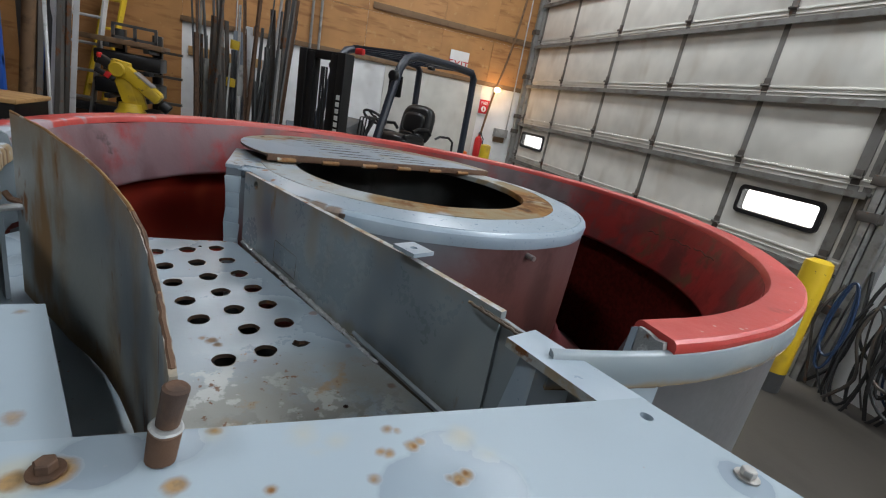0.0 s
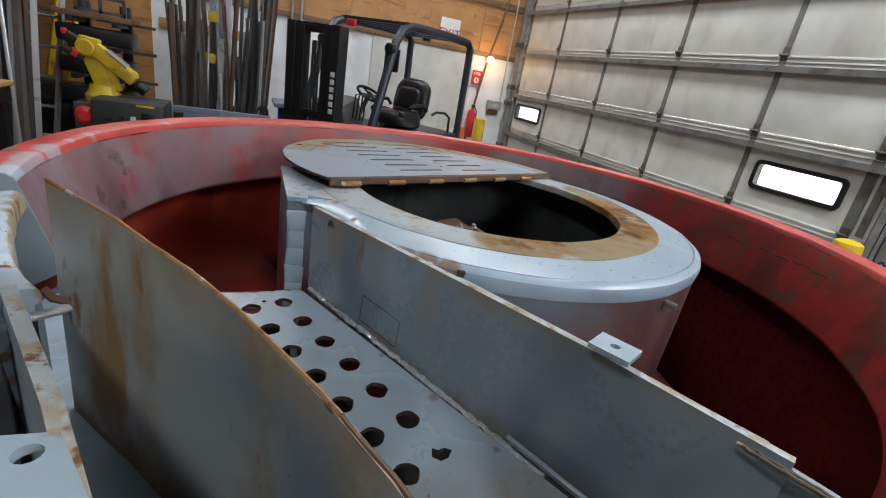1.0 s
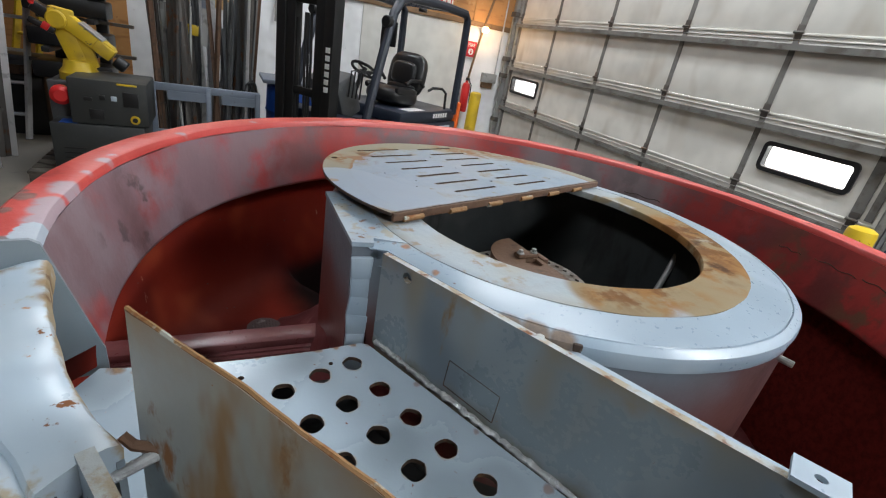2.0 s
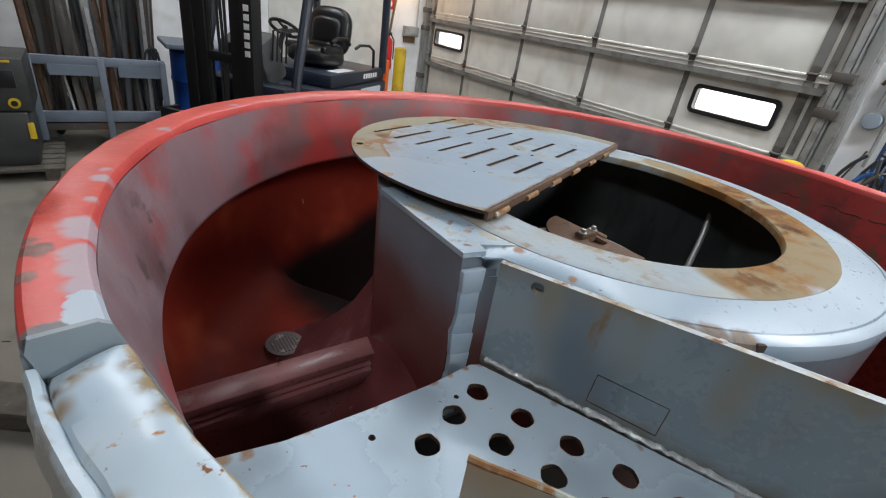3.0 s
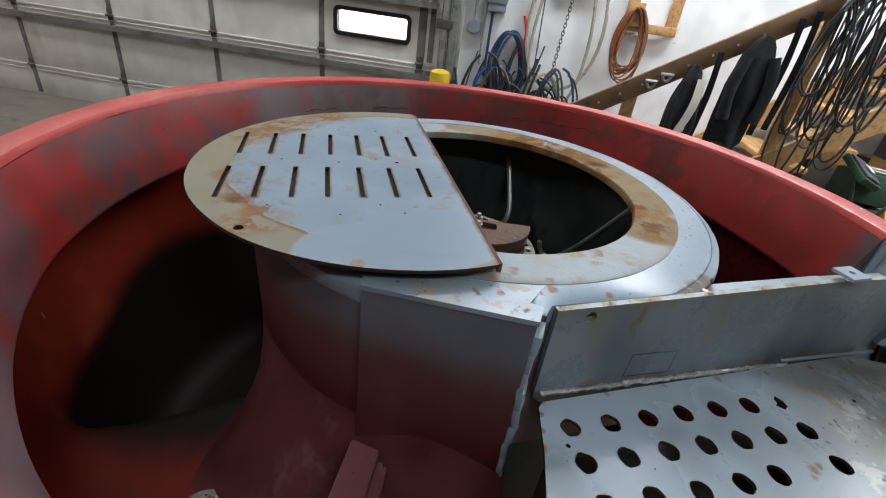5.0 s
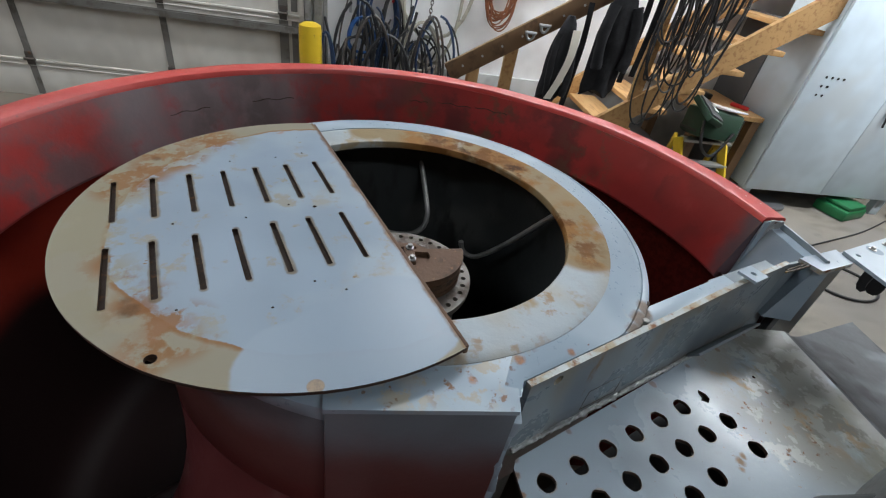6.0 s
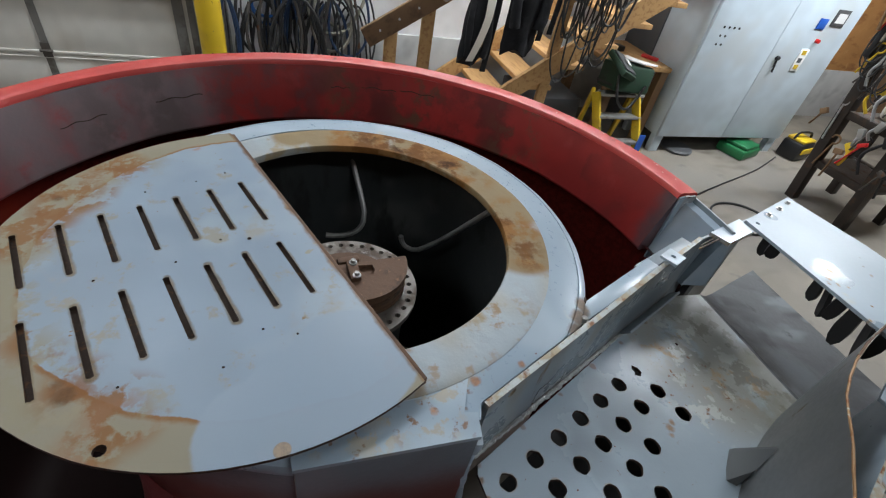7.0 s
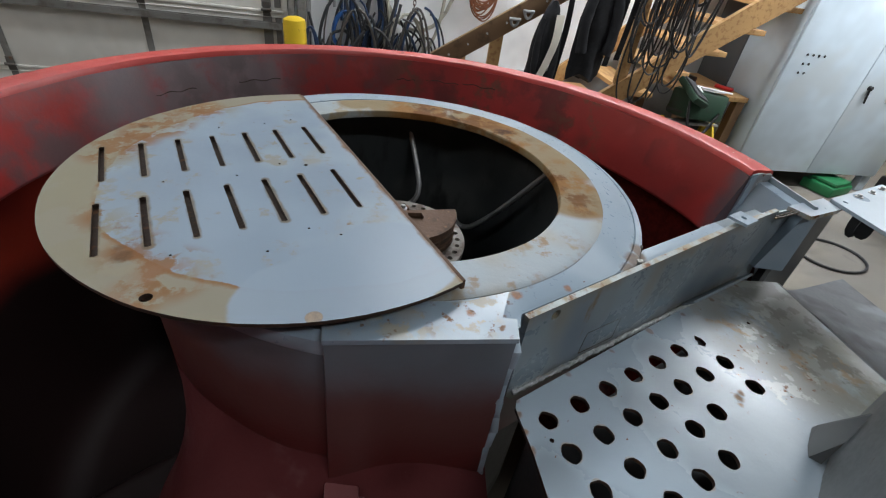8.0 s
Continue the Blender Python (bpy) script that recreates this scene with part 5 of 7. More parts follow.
M_WOOD = surface("pine_timber", (0.46, 0.27, 0.11), [((0.33, 0.17, 0.065), 5, 0.48, 0.7, 0.6, (1, 6, 6)), ((0.22, 0.12, 0.06), 22, 0.68, 0.78, 0.7, ALL)], 0.6, 0.0, [(60, 0.0006)])
M_OLDWOOD = surface("brown_timber", (0.19, 0.11, 0.055), [((0.11, 0.065, 0.035), 8, 0.5, 0.7, 0.7, ALL)], 0.65, 0.0, [(50, 0.001)])
M_CAB = surface("pale_grey_enamel", (0.52, 0.60, 0.66), [((0.49, 0.54, 0.57), 2, 0.5, 0.7, 0.45, ALL)], 0.38)
M_DARKGREY = surface("dark_grey_enamel", (0.075, 0.078, 0.082), [((0.11, 0.11, 0.11), 9, 0.6, 0.75, 0.6, ALL)], 0.45)
M_STEEL = surface("mill_scale_steel", (0.10, 0.09, 0.082), [(RUST, 10, 0.55, 0.72, 0.8, ALL), ((0.2, 0.2, 0.2), 24, 0.64, 0.76, 0.5, ALL)], 0.5, 0.5)
M_ALU = surface("aluminium", (0.55, 0.55, 0.56), [((0.38, 0.38, 0.39), 12, 0.55, 0.7, 0.5, ALL)], 0.35, 0.8)
M_CLOTH = surface("black_cloth", (0.006, 0.006, 0.008), [((0.013, 0.013, 0.016), 9, 0.5, 0.7, 0.9, ALL)], 0.95, 0.0, [(400, 0.001)])
M_CREAM = surface("off_white_fabric", (0.62, 0.58, 0.5), [], 0.9)
M_HOSEBLUE = surface("blue_hose", (0.016, 0.04, 0.10), [((0.03, 0.05, 0.09), 20, 0.5, 0.7, 0.5, ALL)], 0.45)
M_HOSEGREY = surface("clear_grey_hose", (0.35, 0.33, 0.27), [((0.24, 0.22, 0.18), 20, 0.5, 0.7, 0.4, ALL)], 0.35)
M_GREYWOOD = surface("grey_weathered_timber", (0.095, 0.082, 0.066), [((0.055, 0.047, 0.038), 9, 0.45, 0.65, 0.8, (1, 1, 3)), ((0.14, 0.122, 0.10), 24, 0.60, 0.72, 0.8, ALL)], 0.8, 0.0, [(40, 0.002)])
M_CONTROL = surface("dark_control_enamel", (0.030, 0.032, 0.031), [((0.045, 0.046, 0.044), 6, 0.56, 0.74, 0.6, ALL)], 0.5)
M_CORD = surface("orange_cord", (0.24, 0.085, 0.034), [((0.16, 0.055, 0.026), 30, 0.5, 0.7, 0.5, ALL)], 0.5)
M_REDP = surface("red_plastic", (0.55, 0.02, 0.02), [], 0.4)
M_GREEN = surface("green_plastic", (0.012, 0.13, 0.045), [], 0.4)
M_BLUEP = surface("blue_plastic", (0.02, 0.10, 0.45), [], 0.4)
M_PAPER = surface("white_paper", (0.75, 0.75, 0.74), [], 0.7)
M_SIGNRED = surface("red_sign_ink", (0.55, 0.02, 0.03), [], 0.5)
M_BLOCKW = surface("grey_concrete_wall", (0.42, 0.42, 0.41), [((0.3, 0.3, 0.29), 4, 0.5, 0.75, 0.8, ALL)], 0.8, 0.0, [(30, 0.001)])


def glow(name, colour, power):
    mat = bpy.data.materials.new(name)
    mat.use_nodes = True
    sh = mat.node_tree.nodes["Principled BSDF"]
    sh.inputs["Base Color"].default_value = (*colour, 1)
    sh.inputs["Emission Color"].default_value, sh.inputs["Emission Strength"].default_value = (*colour, 1), power
    return mat


M_DAY = glow("daylight_white", (1.0, 1.0, 1.0), 3.0)
M_BULB = glow("warm_bulb", (1.0, 0.62, 0.25), 14.0)
M_LAMP = glow("tube_white", (1.0, 0.98, 0.95), 4.0)
M_RACK = surface("slate_rack_paint", (0.17, 0.20, 0.25), [((0.1, 0.1, 0.11), 14, 0.62, 0.75, 0.6, ALL)], 0.45)
M_BLUEHOSE = surface("bright_blue_hose", (0.02, 0.09, 0.28), [], 0.4)
glass = bpy.data.materials.new("window_glass")
glass.use_nodes = True
gs = glass.node_tree.nodes["Principled BSDF"]
gs.inputs["Transmission Weight"].default_value, gs.inputs["Roughness"].default_value, gs.inputs["IOR"].default_value = 1.0, 0.05, 1.45


def writing(text, size, m, material, name="lettering", parent=None, depth=0.001):
    cu = bpy.data.curves.new(name, "FONT")
    cu.body, cu.size, cu.extrude, cu.align_x, cu.align_y = text, size, depth, "CENTER", "CENTER"
    tmp = new("tmp_text", cu)
    dg = bpy.context.evaluated_depsgraph_get()
    me = bpy.data.meshes.new_from_object(tmp.evaluated_get(dg))
    bpy.data.objects.remove(tmp)
    me.materials.clear()
    me.materials.append(material)
    ob = new(name, me)
    if parent:
        ob.parent = parent
    ob.matrix_basis = m
    return ob


# ---- plywood and boards on the north wall ----
def plywood():
    xs = [-5.2, -3.7, -2.5, -1.28, -0.06, 1.14, 2.32, 3.20, 4.02]
    for i in range(len(xs) - 1):
        z0 = 0.0 if xs[i] < -1.3 else 1.965 + 0.03 * (i > 4)
        zz = [z0, 2.62, 3.84, CEILING]
        for j in range(3):
            if zz[j + 1] - zz[j] < 0.05:
                continue
            Mesh().slab(xs[i] + 0.002, xs[i + 1] - 0.002, Y1 - 0.016 - 0.004 * ((i + j) % 2), Y1, zz[j] + 0.002, zz[j + 1] - 0.002).make("plywood_panel", M_PLY, north)
    Mesh().slab(-1.3, 4.0, Y1 - 0.035, Y1 - 0.018, 1.93, 2.0, 0.003).make("batten", M_OLDWOOD, north)
    Mesh().slab(1.2, 4.0, Y1 - 0.045, Y1 - 0.02, 2.66, 2.75, 0.003).make("batten", M_OLDWOOD, north)
    Mesh().slab(-1.2, 0.1, Y1 - 0.03, Y1 - 0.001, 1.52, 1.64, 0.003).make("batten", M_WOOD, north)
    Mesh().slab(1.5, 3.15, Y1 - 0.02, Y1 - 0.001, 0.0, 1.92).make("sheet_panel", M_DOOR, north, "pale sheet-metal panel")


plywood()

# ---- overhead door ----
door = thing("overhead_door", "cream steel sectional overhead door with galvanised struts", "door", (0, 0, 0), kind="structure")
STILES = [2.21, 3.17, 4.275, 5.375, 6.455, 7.38]
SECT = [0.0, 0.315, 0.930, 1.545, 2.165, 2.78, 3.395, 4.01, 4.3]
WIN = [(2.345, 3.02), (6.58, 7.26)]
DX = 3.935


def overhead_door():
    for j in range(len(SECT) - 1):
        z0, z1 = SECT[j] + 0.0004, SECT[j + 1] - 0.0004
        if j == 2:
            holes = [[(a, 1.105), (b, 1.105), (b, 1.295), (a, 1.295)] for a, b in WIN]
            m = Matrix(((0, 0, 1, DX), (1, 0, 0, 0), (0, 1, 0, 0), (0, 0, 0, 1)))
            p = Mesh().pierced([(DY0 - 0.06, z0), (DY1 + 0.06, z0), (DY1 + 0.06, z1), (DY0 - 0.06, z1)], holes, 0.0, 0.045, m)
        else:
            p = Mesh().slab(DX, DX + 0.045, DY0 - 0.06, DY1 + 0.06, z0, z1, 0.003)
        p = p.make("panel", M_DOOR, door)
        lip = Mesh().slab(DX - 0.012, DX, DY0 - 0.02, DY1 + 0.02, z1 - 0.02, z1, 0.004).slab(DX - 0.010, DX, DY0 - 0.02, DY1 + 0.02, z1 - 0.055, z1 - 0.045, 0.003)
        lip.make("joint_lip", M_DOOR, p)
        if z1 - z0 > 0.4:
            s = Mesh().slab(DX - 0.060, DX - 0.001, DY0 - 0.02, DY1 + 0.02, z1 - 0.115, z1 - 0.109).slab(DX - 0.063, DX - 0.057, DY0 - 0.02, DY1 + 0.02, z1 - 0.138, z1 - 0.090).slab(DX - 0.008, DX - 0.002, DY0 - 0.02, DY1 + 0.02, z1 - 0.118, z1 - 0.09)
            s.make("strut", M_DOORSTRUT, door)
        for k, y in enumerate(STILES):
            w = 0.05 if 0 < k < 5 else 0.075
            st = Mesh().slab(DX - 0.006, DX, y - w / 2, y + w / 2, z0 + 0.02, z1 - 0.055).make("stile", M_DOORSTRUT, door)
            if j > 0:
                hg = Mesh().slab(DX - 0.014, DX - 0.006, y - 0.03, y + 0.03, z0 - 0.05, z0 + 0.06, 0.003).rod((DX - 0.02, y - 0.04, z0), (DX - 0.02, y + 0.04, z0), 0.012, 8)
                hg.make("hinge", M_STEEL, door)
        if j in (1, 2, 3):
            Mesh().slab(DX - 0.006, DX, 2.12 - 0.025, 2.12 + 0.025, z0 + 0.02, z1 - 0.055).make("stile", M_DOORSTRUT, door)
    for a, b in WIN:
        w = thing("window_unit", "", "")
        w.name = "door_window"
        w.parent = door
        y0, y1, z0, z1, t = a - 0.03, b + 0.03, 1.075, 1.325, 0.045

        def rounded(g, r):
            pts = []
            for cx, cy, s in ((y1 - g - r, z1 - g - r, 0), (y0 + g + r, z1 - g - r, 90), (y0 + g + r, z0 + g + r, 180), (y1 - g - r, z0 + g + r, 270)):
                pts += [(cx + r * math.cos(radians(s + 18 * i)), cy + r * math.sin(radians(s + 18 * i))) for i in range(6)]
            return pts

        m = Matrix(((0, 0, 1, DX - 0.022), (1, 0, 0, 0), (0, 1, 0, 0), (0, 0, 0, 1)))
        Mesh().pierced(rounded(0, 0.05), [rounded(0.036, 0.025)], 0.0, 0.07, m).make("window_frame", M_BLACK, w, "black rounded plastic frame")
        pane = Mesh().slab(DX + 0.005, DX + 0.011, a - 0.005, b + 0.005, 1.10, 1.30).make("pane", glass, w)
        pane.visible_shadow = False
    # vertical tracks at both ends
    for y in (DY0 - 0.10, DY1 + 0.08):
        Mesh().slab(DX - 0.09, DX - 0.005, y - 0.03, y - 0.024, 0, 4.3).slab(DX - 0.09, DX - 0.084, y - 0.03, y + 0.03, 0, 4.3).slab(DX - 0.09, DX - 0.05, y + 0.024, y + 0.03, 0, 4.3).make("track", M_STRUT, door)
        Mesh().slab(DX - 0.03, X1, y - 0.11, y - 0.045, 0, 4.3).make("jamb_angle", M_STRUT, door)
        for z in (0.6, 1.3, 1.55, 2.2, 2.9):
            Mesh().slab(DX - 0.10, DX - 0.02, y - 0.07, y + 0.07, z - 0.035, z + 0.035, 0.004).make("track_bracket", M_STEEL, door)


overhead_door()
tagged(Mesh().slab(X1 + 0.6, X1 + 0.62, 0.5, 9.0, -0.1, 5.0).make("backdrop", M_DAY), "bright overcast daylight outside", "backdrop", kind="structure")

# Housings for the added lamps; none of them comes into view.
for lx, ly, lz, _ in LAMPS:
    t = thing("added_ceiling_light", "assumed white twin-tube light, out of view, added for brightness", "light", (lx, ly, lz), group="ceiling lights")
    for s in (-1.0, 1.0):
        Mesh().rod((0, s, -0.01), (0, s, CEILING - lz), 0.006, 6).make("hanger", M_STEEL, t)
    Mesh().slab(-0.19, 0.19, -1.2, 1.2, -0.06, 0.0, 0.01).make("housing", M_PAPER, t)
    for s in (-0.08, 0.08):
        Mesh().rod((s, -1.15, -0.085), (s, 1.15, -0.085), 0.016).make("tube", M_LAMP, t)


# Added strip that stops the backdrop's glow showing beside the door panels.
tagged(Mesh().slab(3.955, 4.017, 2.03, 2.13, 0.0, 4.3, 0.003).make("trim", M_STRUT), "strip added to block daylight leaking past the overhead door", "trim", kind="structure")


# ---- bollards ----
def bollard(x, y, h, label):
    b = thing("bollard", label, "bollard", (x, y, 0), group="yellow bollards")
    Mesh().lathe([(0.001, h), (0.05, h - 0.004), (0.079, h - 0.02), (0.085, h - 0.05), (0.085, 0.15)], 24).rough(0.002, 6, x).make("post", M_YELLOW, b)
    Mesh().lathe([(0.085, 0.15), (0.086, 0.0), (0.001, 0.0)], 24).make("base", M_DARKGREY, b, "bare concrete-splashed foot")


bollard(3.44, 1.93, 0.99, "scratched yellow bollard beside the overhead door")
bollard(3.17, 7.0, 1.03, "scratched yellow bollard by the far door jamb")


# ---- forklift ----
def pillow(a, b, c, m, power=0.62):
    """A stuffed pad: an ellipsoid swollen towards its corners, half sizes a, b, c."""
    def swell(value):
        return math.copysign(abs(value) ** power, value)
    pad, rows, n = Mesh(), 14, 24
    v = []
    for j in range(rows + 1):
        lat = math.pi * (j / rows - 0.5)
        for i in range(n):
            lon = TAU * i / n
            v.append(tuple(m @ Vector((a * swell(math.cos(lat)) * swell(math.cos(lon)), b * swell(math.cos(lat)) * swell(math.sin(lon)), c * swell(math.sin(lat))))))
    f = [(j * n + i, j * n + (i + 1) % n, (j + 1) * n + (i + 1) % n, (j + 1) * n + i) for j in range(rows) for i in range(n)]
    return pad.add(v, f)


def forklift():
    f = thing("forklift", "slate-blue electric forklift with black mast and open cab", "forklift", (0.38, 5.14, 0), math.degrees(math.atan2(-0.60, -0.80)))
    # local x points forward along the forks, y to its left
    mast = new("mast")
    mast.parent = f
    for s in (-1, 1):
        Mesh().slab(-0.10, 0.02, s * 0.285 - 0.055, s * 0.285 + 0.055, 0.05, 1.80, 0.006).make("mast_channel", M_MAST, mast)
        Mesh().slab(-0.08, 0.008, s * 0.175 - 0.055, s * 0.175 + 0.055, 0.08, 1.78, 0.006).make("mast_channel", M_MAST, mast)
        Mesh().rod((-0.03, s * 0.12, 0.1), (-0.03, s * 0.12, 1.6), 0.022, 10).make("cylinder", M_MAST, mast)
    Mesh().slab(-0.10, 0.0, -0.33, 0.33, 1.72, 1.80, 0.006).make("crossbar", M_MAST, mast)
    Mesh().slab(-0.08, 0.0, -0.30, 0.30, 0.95, 1.02, 0.006).make("crossbar", M_MAST, mast)
    for k in range(3):
        pts = [(-0.02, 0.05 - 0.03 * k, 0.35 + 1.3 * i / 10) for i in range(11)]
        Mesh().tube([(x + 0.01 * math.sin(z * 4 + k), y, z) for x, y, z in pts], 0.012, 6).make("hose", M_RUBBER, mast)
    for k in range(6):
        Mesh().slab(0.021, 0.024, 0.268, 0.318, 1.03 + 0.066 * k, 1.075 + 0.066 * k, 0.001).make("nameplate_bar", M_PAPER, mast, "pale raised lettering, shown as bars" if k == 0 else "")
    car = new("carriage")
    car.parent = f
    for z in (0.12, 0.42):
        Mesh().slab(0.15, 0.20, -0.48, 0.48, z, z + 0.10, 0.005).make("carriage_bar", M_BLACK, car)
    for y in (-0.46, -0.15, 0.15, 0.46):
        Mesh().slab(0.02, 0.19, y - 0.02, y + 0.02, 0.12, 0.52, 0.004).make("upright", M_BLACK, car)
    for s in (-0.27, 0.27):
        Mesh().add([(0.20, s - 0.05, 0.03), (0.20, s + 0.05, 0.03), (1.27, s + 0.045, 0.03), (1.27, s - 0.045, 0.03), (0.20, s - 0.05, 0.075), (0.20, s + 0.05, 0.075), (1.24, s + 0.03, 0.040), (1.24, s - 0.03, 0.040)], [(3, 2, 1, 0), (4, 5, 6, 7), (0, 1, 5, 4), (1, 2, 6, 5), (2, 3, 7, 6), (3, 0, 4, 7)]).slab(0.20, 0.24, s - 0.05, s + 0.05, 0.03, 0.5, 0.004).make("fork", M_STEEL, f, "worn dark steel fork")
    Mesh().slab(-2.22, -0.782, -0.50, 0.50, 0.20, 0.72, 0.03).make("body", M_BLUEGREY, f, "slate-blue body panels")
    Mesh().slab(-0.78, -0.382, -0.50, 0.50, 0.16, 0.48, 0.02).make("step_floor", M_BLUEGREY, f)
    Mesh().slab(-0.38, -0.16, -0.50, 0.50, 0.16, 0.80, 0.03).make("front_panel", M_BLUEGREY, f)
    hood = Mesh().slab(-2.20, -0.95, -0.48, 0.48, 0.723, 0.86, 0.03).make("hood", M_BLUEGREY, f)
    Mesh().slab(-1.5, -1.15, 0.30, 0.44, 0.861, 0.863).make("decal", M_PAPER, hood)
    for k in range(6):
        Mesh().slab(-1.97 + 0.058 * k, -1.93 + 0.058 * k, 0.4802, 0.4835, 0.775, 0.825).make("nameplate_bar", M_PAPER, hood)
    Mesh().slab(-1.35, -1.12, 0.501, 0.504, 0.42, 0.66).make("placard", M_PAPER, f, "white notice in an orange border")
    Mesh().slab(-2.05, -1.55, 0.501, 0.506, 0.35, 0.68, 0.004).make("side_panel", M_CAB, f, "pale worn battery panel")
    Mesh().slab(-2.30, -2.222, 0.40, 0.50, 0.25, 0.95, 0.02).make("rear_guard", M_ORANGE, f, "orange rear edge")
    # overhead guard
    gd = new("overhead_guard")
    gd.parent = f
    for s in (-0.48, 0.48):
        path = [(-0.30, s, 0.55), (-0.40, s, 1.0), (-0.55, s * 0.98, 1.5), (-0.64, s * 0.97, 1.78), (-0.74, s * 0.96, 1.90), (-0.90, s * 0.95, 1.95), (-1.6, s * 0.95, 1.97), (-2.08, s * 0.95, 1.96), (-2.16, s * 0.95, 1.90), (-2.17, s * 0.95, 1.5), (-2.17, s * 0.95, 0.8)]
        Mesh().tube(path, 0.045, 10).make("guard_post", M_BLUEGREY, gd)
    for k in range(7):
        x = -0.85 - 0.2 * k
        Mesh().slab(x - 0.02, x + 0.02, -0.46, 0.46, 1.95, 1.98).make("guard_bar", M_BLUEGREY, gd)
    seat = new("driver_seat")
    seat.parent = f
    pillow(0.27, 0.26, 0.10, pose(-1.36, 0.05, 0.965, 0, -5, 0)).make("cushion", M_SEAT, seat)
    pillow(0.085, 0.25, 0.25, pose(-1.63, 0.05, 1.20, 0, -11, 0)).make("backrest", M_SEAT, seat)
    pillow(0.045, 0.17, 0.13, pose(-1.555, 0.05, 1.22, 0, -11, 0)).make("back_pad", M_SEAT, seat)
    pillow(0.045, 0.20, 0.055, pose(-1.530, 0.05, 1.045, 0, -11, 0)).make("lumbar_pad", M_SEAT, seat)
    for c in (-0.16, 0.26):
        pillow(0.20, 0.045, 0.045, pose(-1.33, c, 1.035, 0, -5, 0)).make("side_bolster", M_SEAT, seat)
    for s in (-0.26, 0.30):
        Mesh().tube([(-1.62, s, 1.10), (-1.55, s, 1.16), (-1.35, s, 1.16), (-1.25, s, 1.12)], 0.022, 8).make("armrest", M_BLACK, seat)
    Mesh().tube([(-2.0, 0.42, 0.86), (-1.98, 0.42, 1.05), (-1.9, 0.40, 1.10), (-1.75, 0.36, 1.10), (-1.70, 0.33, 1.06)], 0.016, 8).make("grab_bar", M_BLACK, seat)
    Mesh().box(0.28, 0.42, 0.40, pose(-0.42, 0.0, 0.96, 0, 24, 0), 0.03).make("dashboard", M_DARKGREY, f)
    wheel = new("steering_wheel")
    wheel.parent = f
    m = pose(-0.80, 0.06, 1.22, 0, -32, 0)
    Mesh().tube([tuple(m @ Vector((0.14 * math.cos(a), 0.14 * math.sin(a), 0))) for a in (TAU * i / 24 for i in range(24))], 0.016, 8, True).make("wheel_rim", M_BLACK, wheel)
    Mesh().rod(m @ Vector((0, 0, -0.25)), m @ Vector((0, 0, 0.02)), 0.025).rod(m @ Vector((-0.15, 0, 0)), m @ Vector((0.15, 0, 0)), 0.012).make("column", M_BLACK, wheel)
    for k in range(4):
        y = 0.24 + 0.045 * k
        Mesh().tube([(-0.36, y, 0.98), (-0.38, y, 1.22), (-0.52, y + 0.005, 1.24)], 0.008, 6).make("lever", M_BLACK, f)
    for x, s in ((-0.30, -0.46), (-0.30, 0.46), (-1.85, -0.42), (-1.85, 0.42)):
        Mesh().lathe([(0.10, -0.08), (0.20, -0.08), (0.225, -0.05), (0.225, 0.05), (0.20, 0.08), (0.10, 0.08)], 28, pose(x, s, 0.225, 90, 0, 0), closed=True).make("tyre", M_RUBBER, f)
        Mesh().cyl(0.11, -0.06, 0.06, pose(x, s, 0.225, 90, 0, 0), 20, bevel=0.01).make("rim", M_CAB, f)
    Mesh().cyl(0.055, 0, 0.07, pose(-0.60, 0.46, 1.70, 0, 90, 0), 16, bevel=0.01).make("work_lamp", M_BLACK, f)
    Mesh().cyl(0.05, 0, 0.07, pose(-0.60, -0.46, 1.70, 0, 90, 0), 16, bevel=0.01).make("work_lamp", M_BLACK, f)
    Mesh().box(0.05, 0.12, 0.07, pose(-0.70, -0.2, 1.90), 0.015).make("tail_lamp", M_REDP, f)
    for s in (-0.40, 0.42):
        Mesh().box(0.03, 0.16, 0.22, pose(-0.66, s, 1.60, 0, 0, 15), 0.02).make("mirror", M_BLACK, f)
    Mesh().cyl(0.05, 0, 0.04, pose(-1.55, 0.2, 1.88), 16, bevel=0.01).make("dome_lamp", M_BLACK, f)


forklift()


def spline(pts, n=6):
    """A smooth line through the points."""
    p = [Vector(q) for q in pts]
    p = [p[0]] + p + [p[-1]]
    out = []
    for i in range(1, len(p) - 2):
        a, b, c, d = p[i - 1:i + 3]
        for k in range(n):
            t = k / n
            out.append(0.5 * (2 * b + (c - a) * t + (2 * a - 5 * b + 4 * c - d) * t * t + (3 * b - a - 3 * c + d) * t ** 3))
    return out + [p[-2]]


def coil(centre, w, h, turns, r, jitter, seed, face="x"):
    """Loops of hose or cord hanging against a wall, as one endless line."""
    rnd = random.Random(seed)
    pts = []
    for k in range(turns):
        ww, hh, oy, oz = w * rnd.uniform(1 - jitter, 1 + jitter), h * rnd.uniform(1 - jitter, 1 + jitter), rnd.uniform(-0.03, 0.03), rnd.uniform(-0.02, 0.02)
        d = rnd.uniform(0, 0.05)
        for i in range(16):
            a = TAU * i / 16 + math.pi / 2
            s, z = oy + ww * math.cos(a) * (0.85 - 0.15 * math.sin(a)), h + oz + hh * math.sin(a) - hh
            pts.append((centre[0] - d, centre[1] + s, centre[2] + z - h) if face == "x" else (centre[0] + s, centre[1] - d, centre[2] + z - h))
    return Mesh().tube(spline(pts, 2), r, 6)


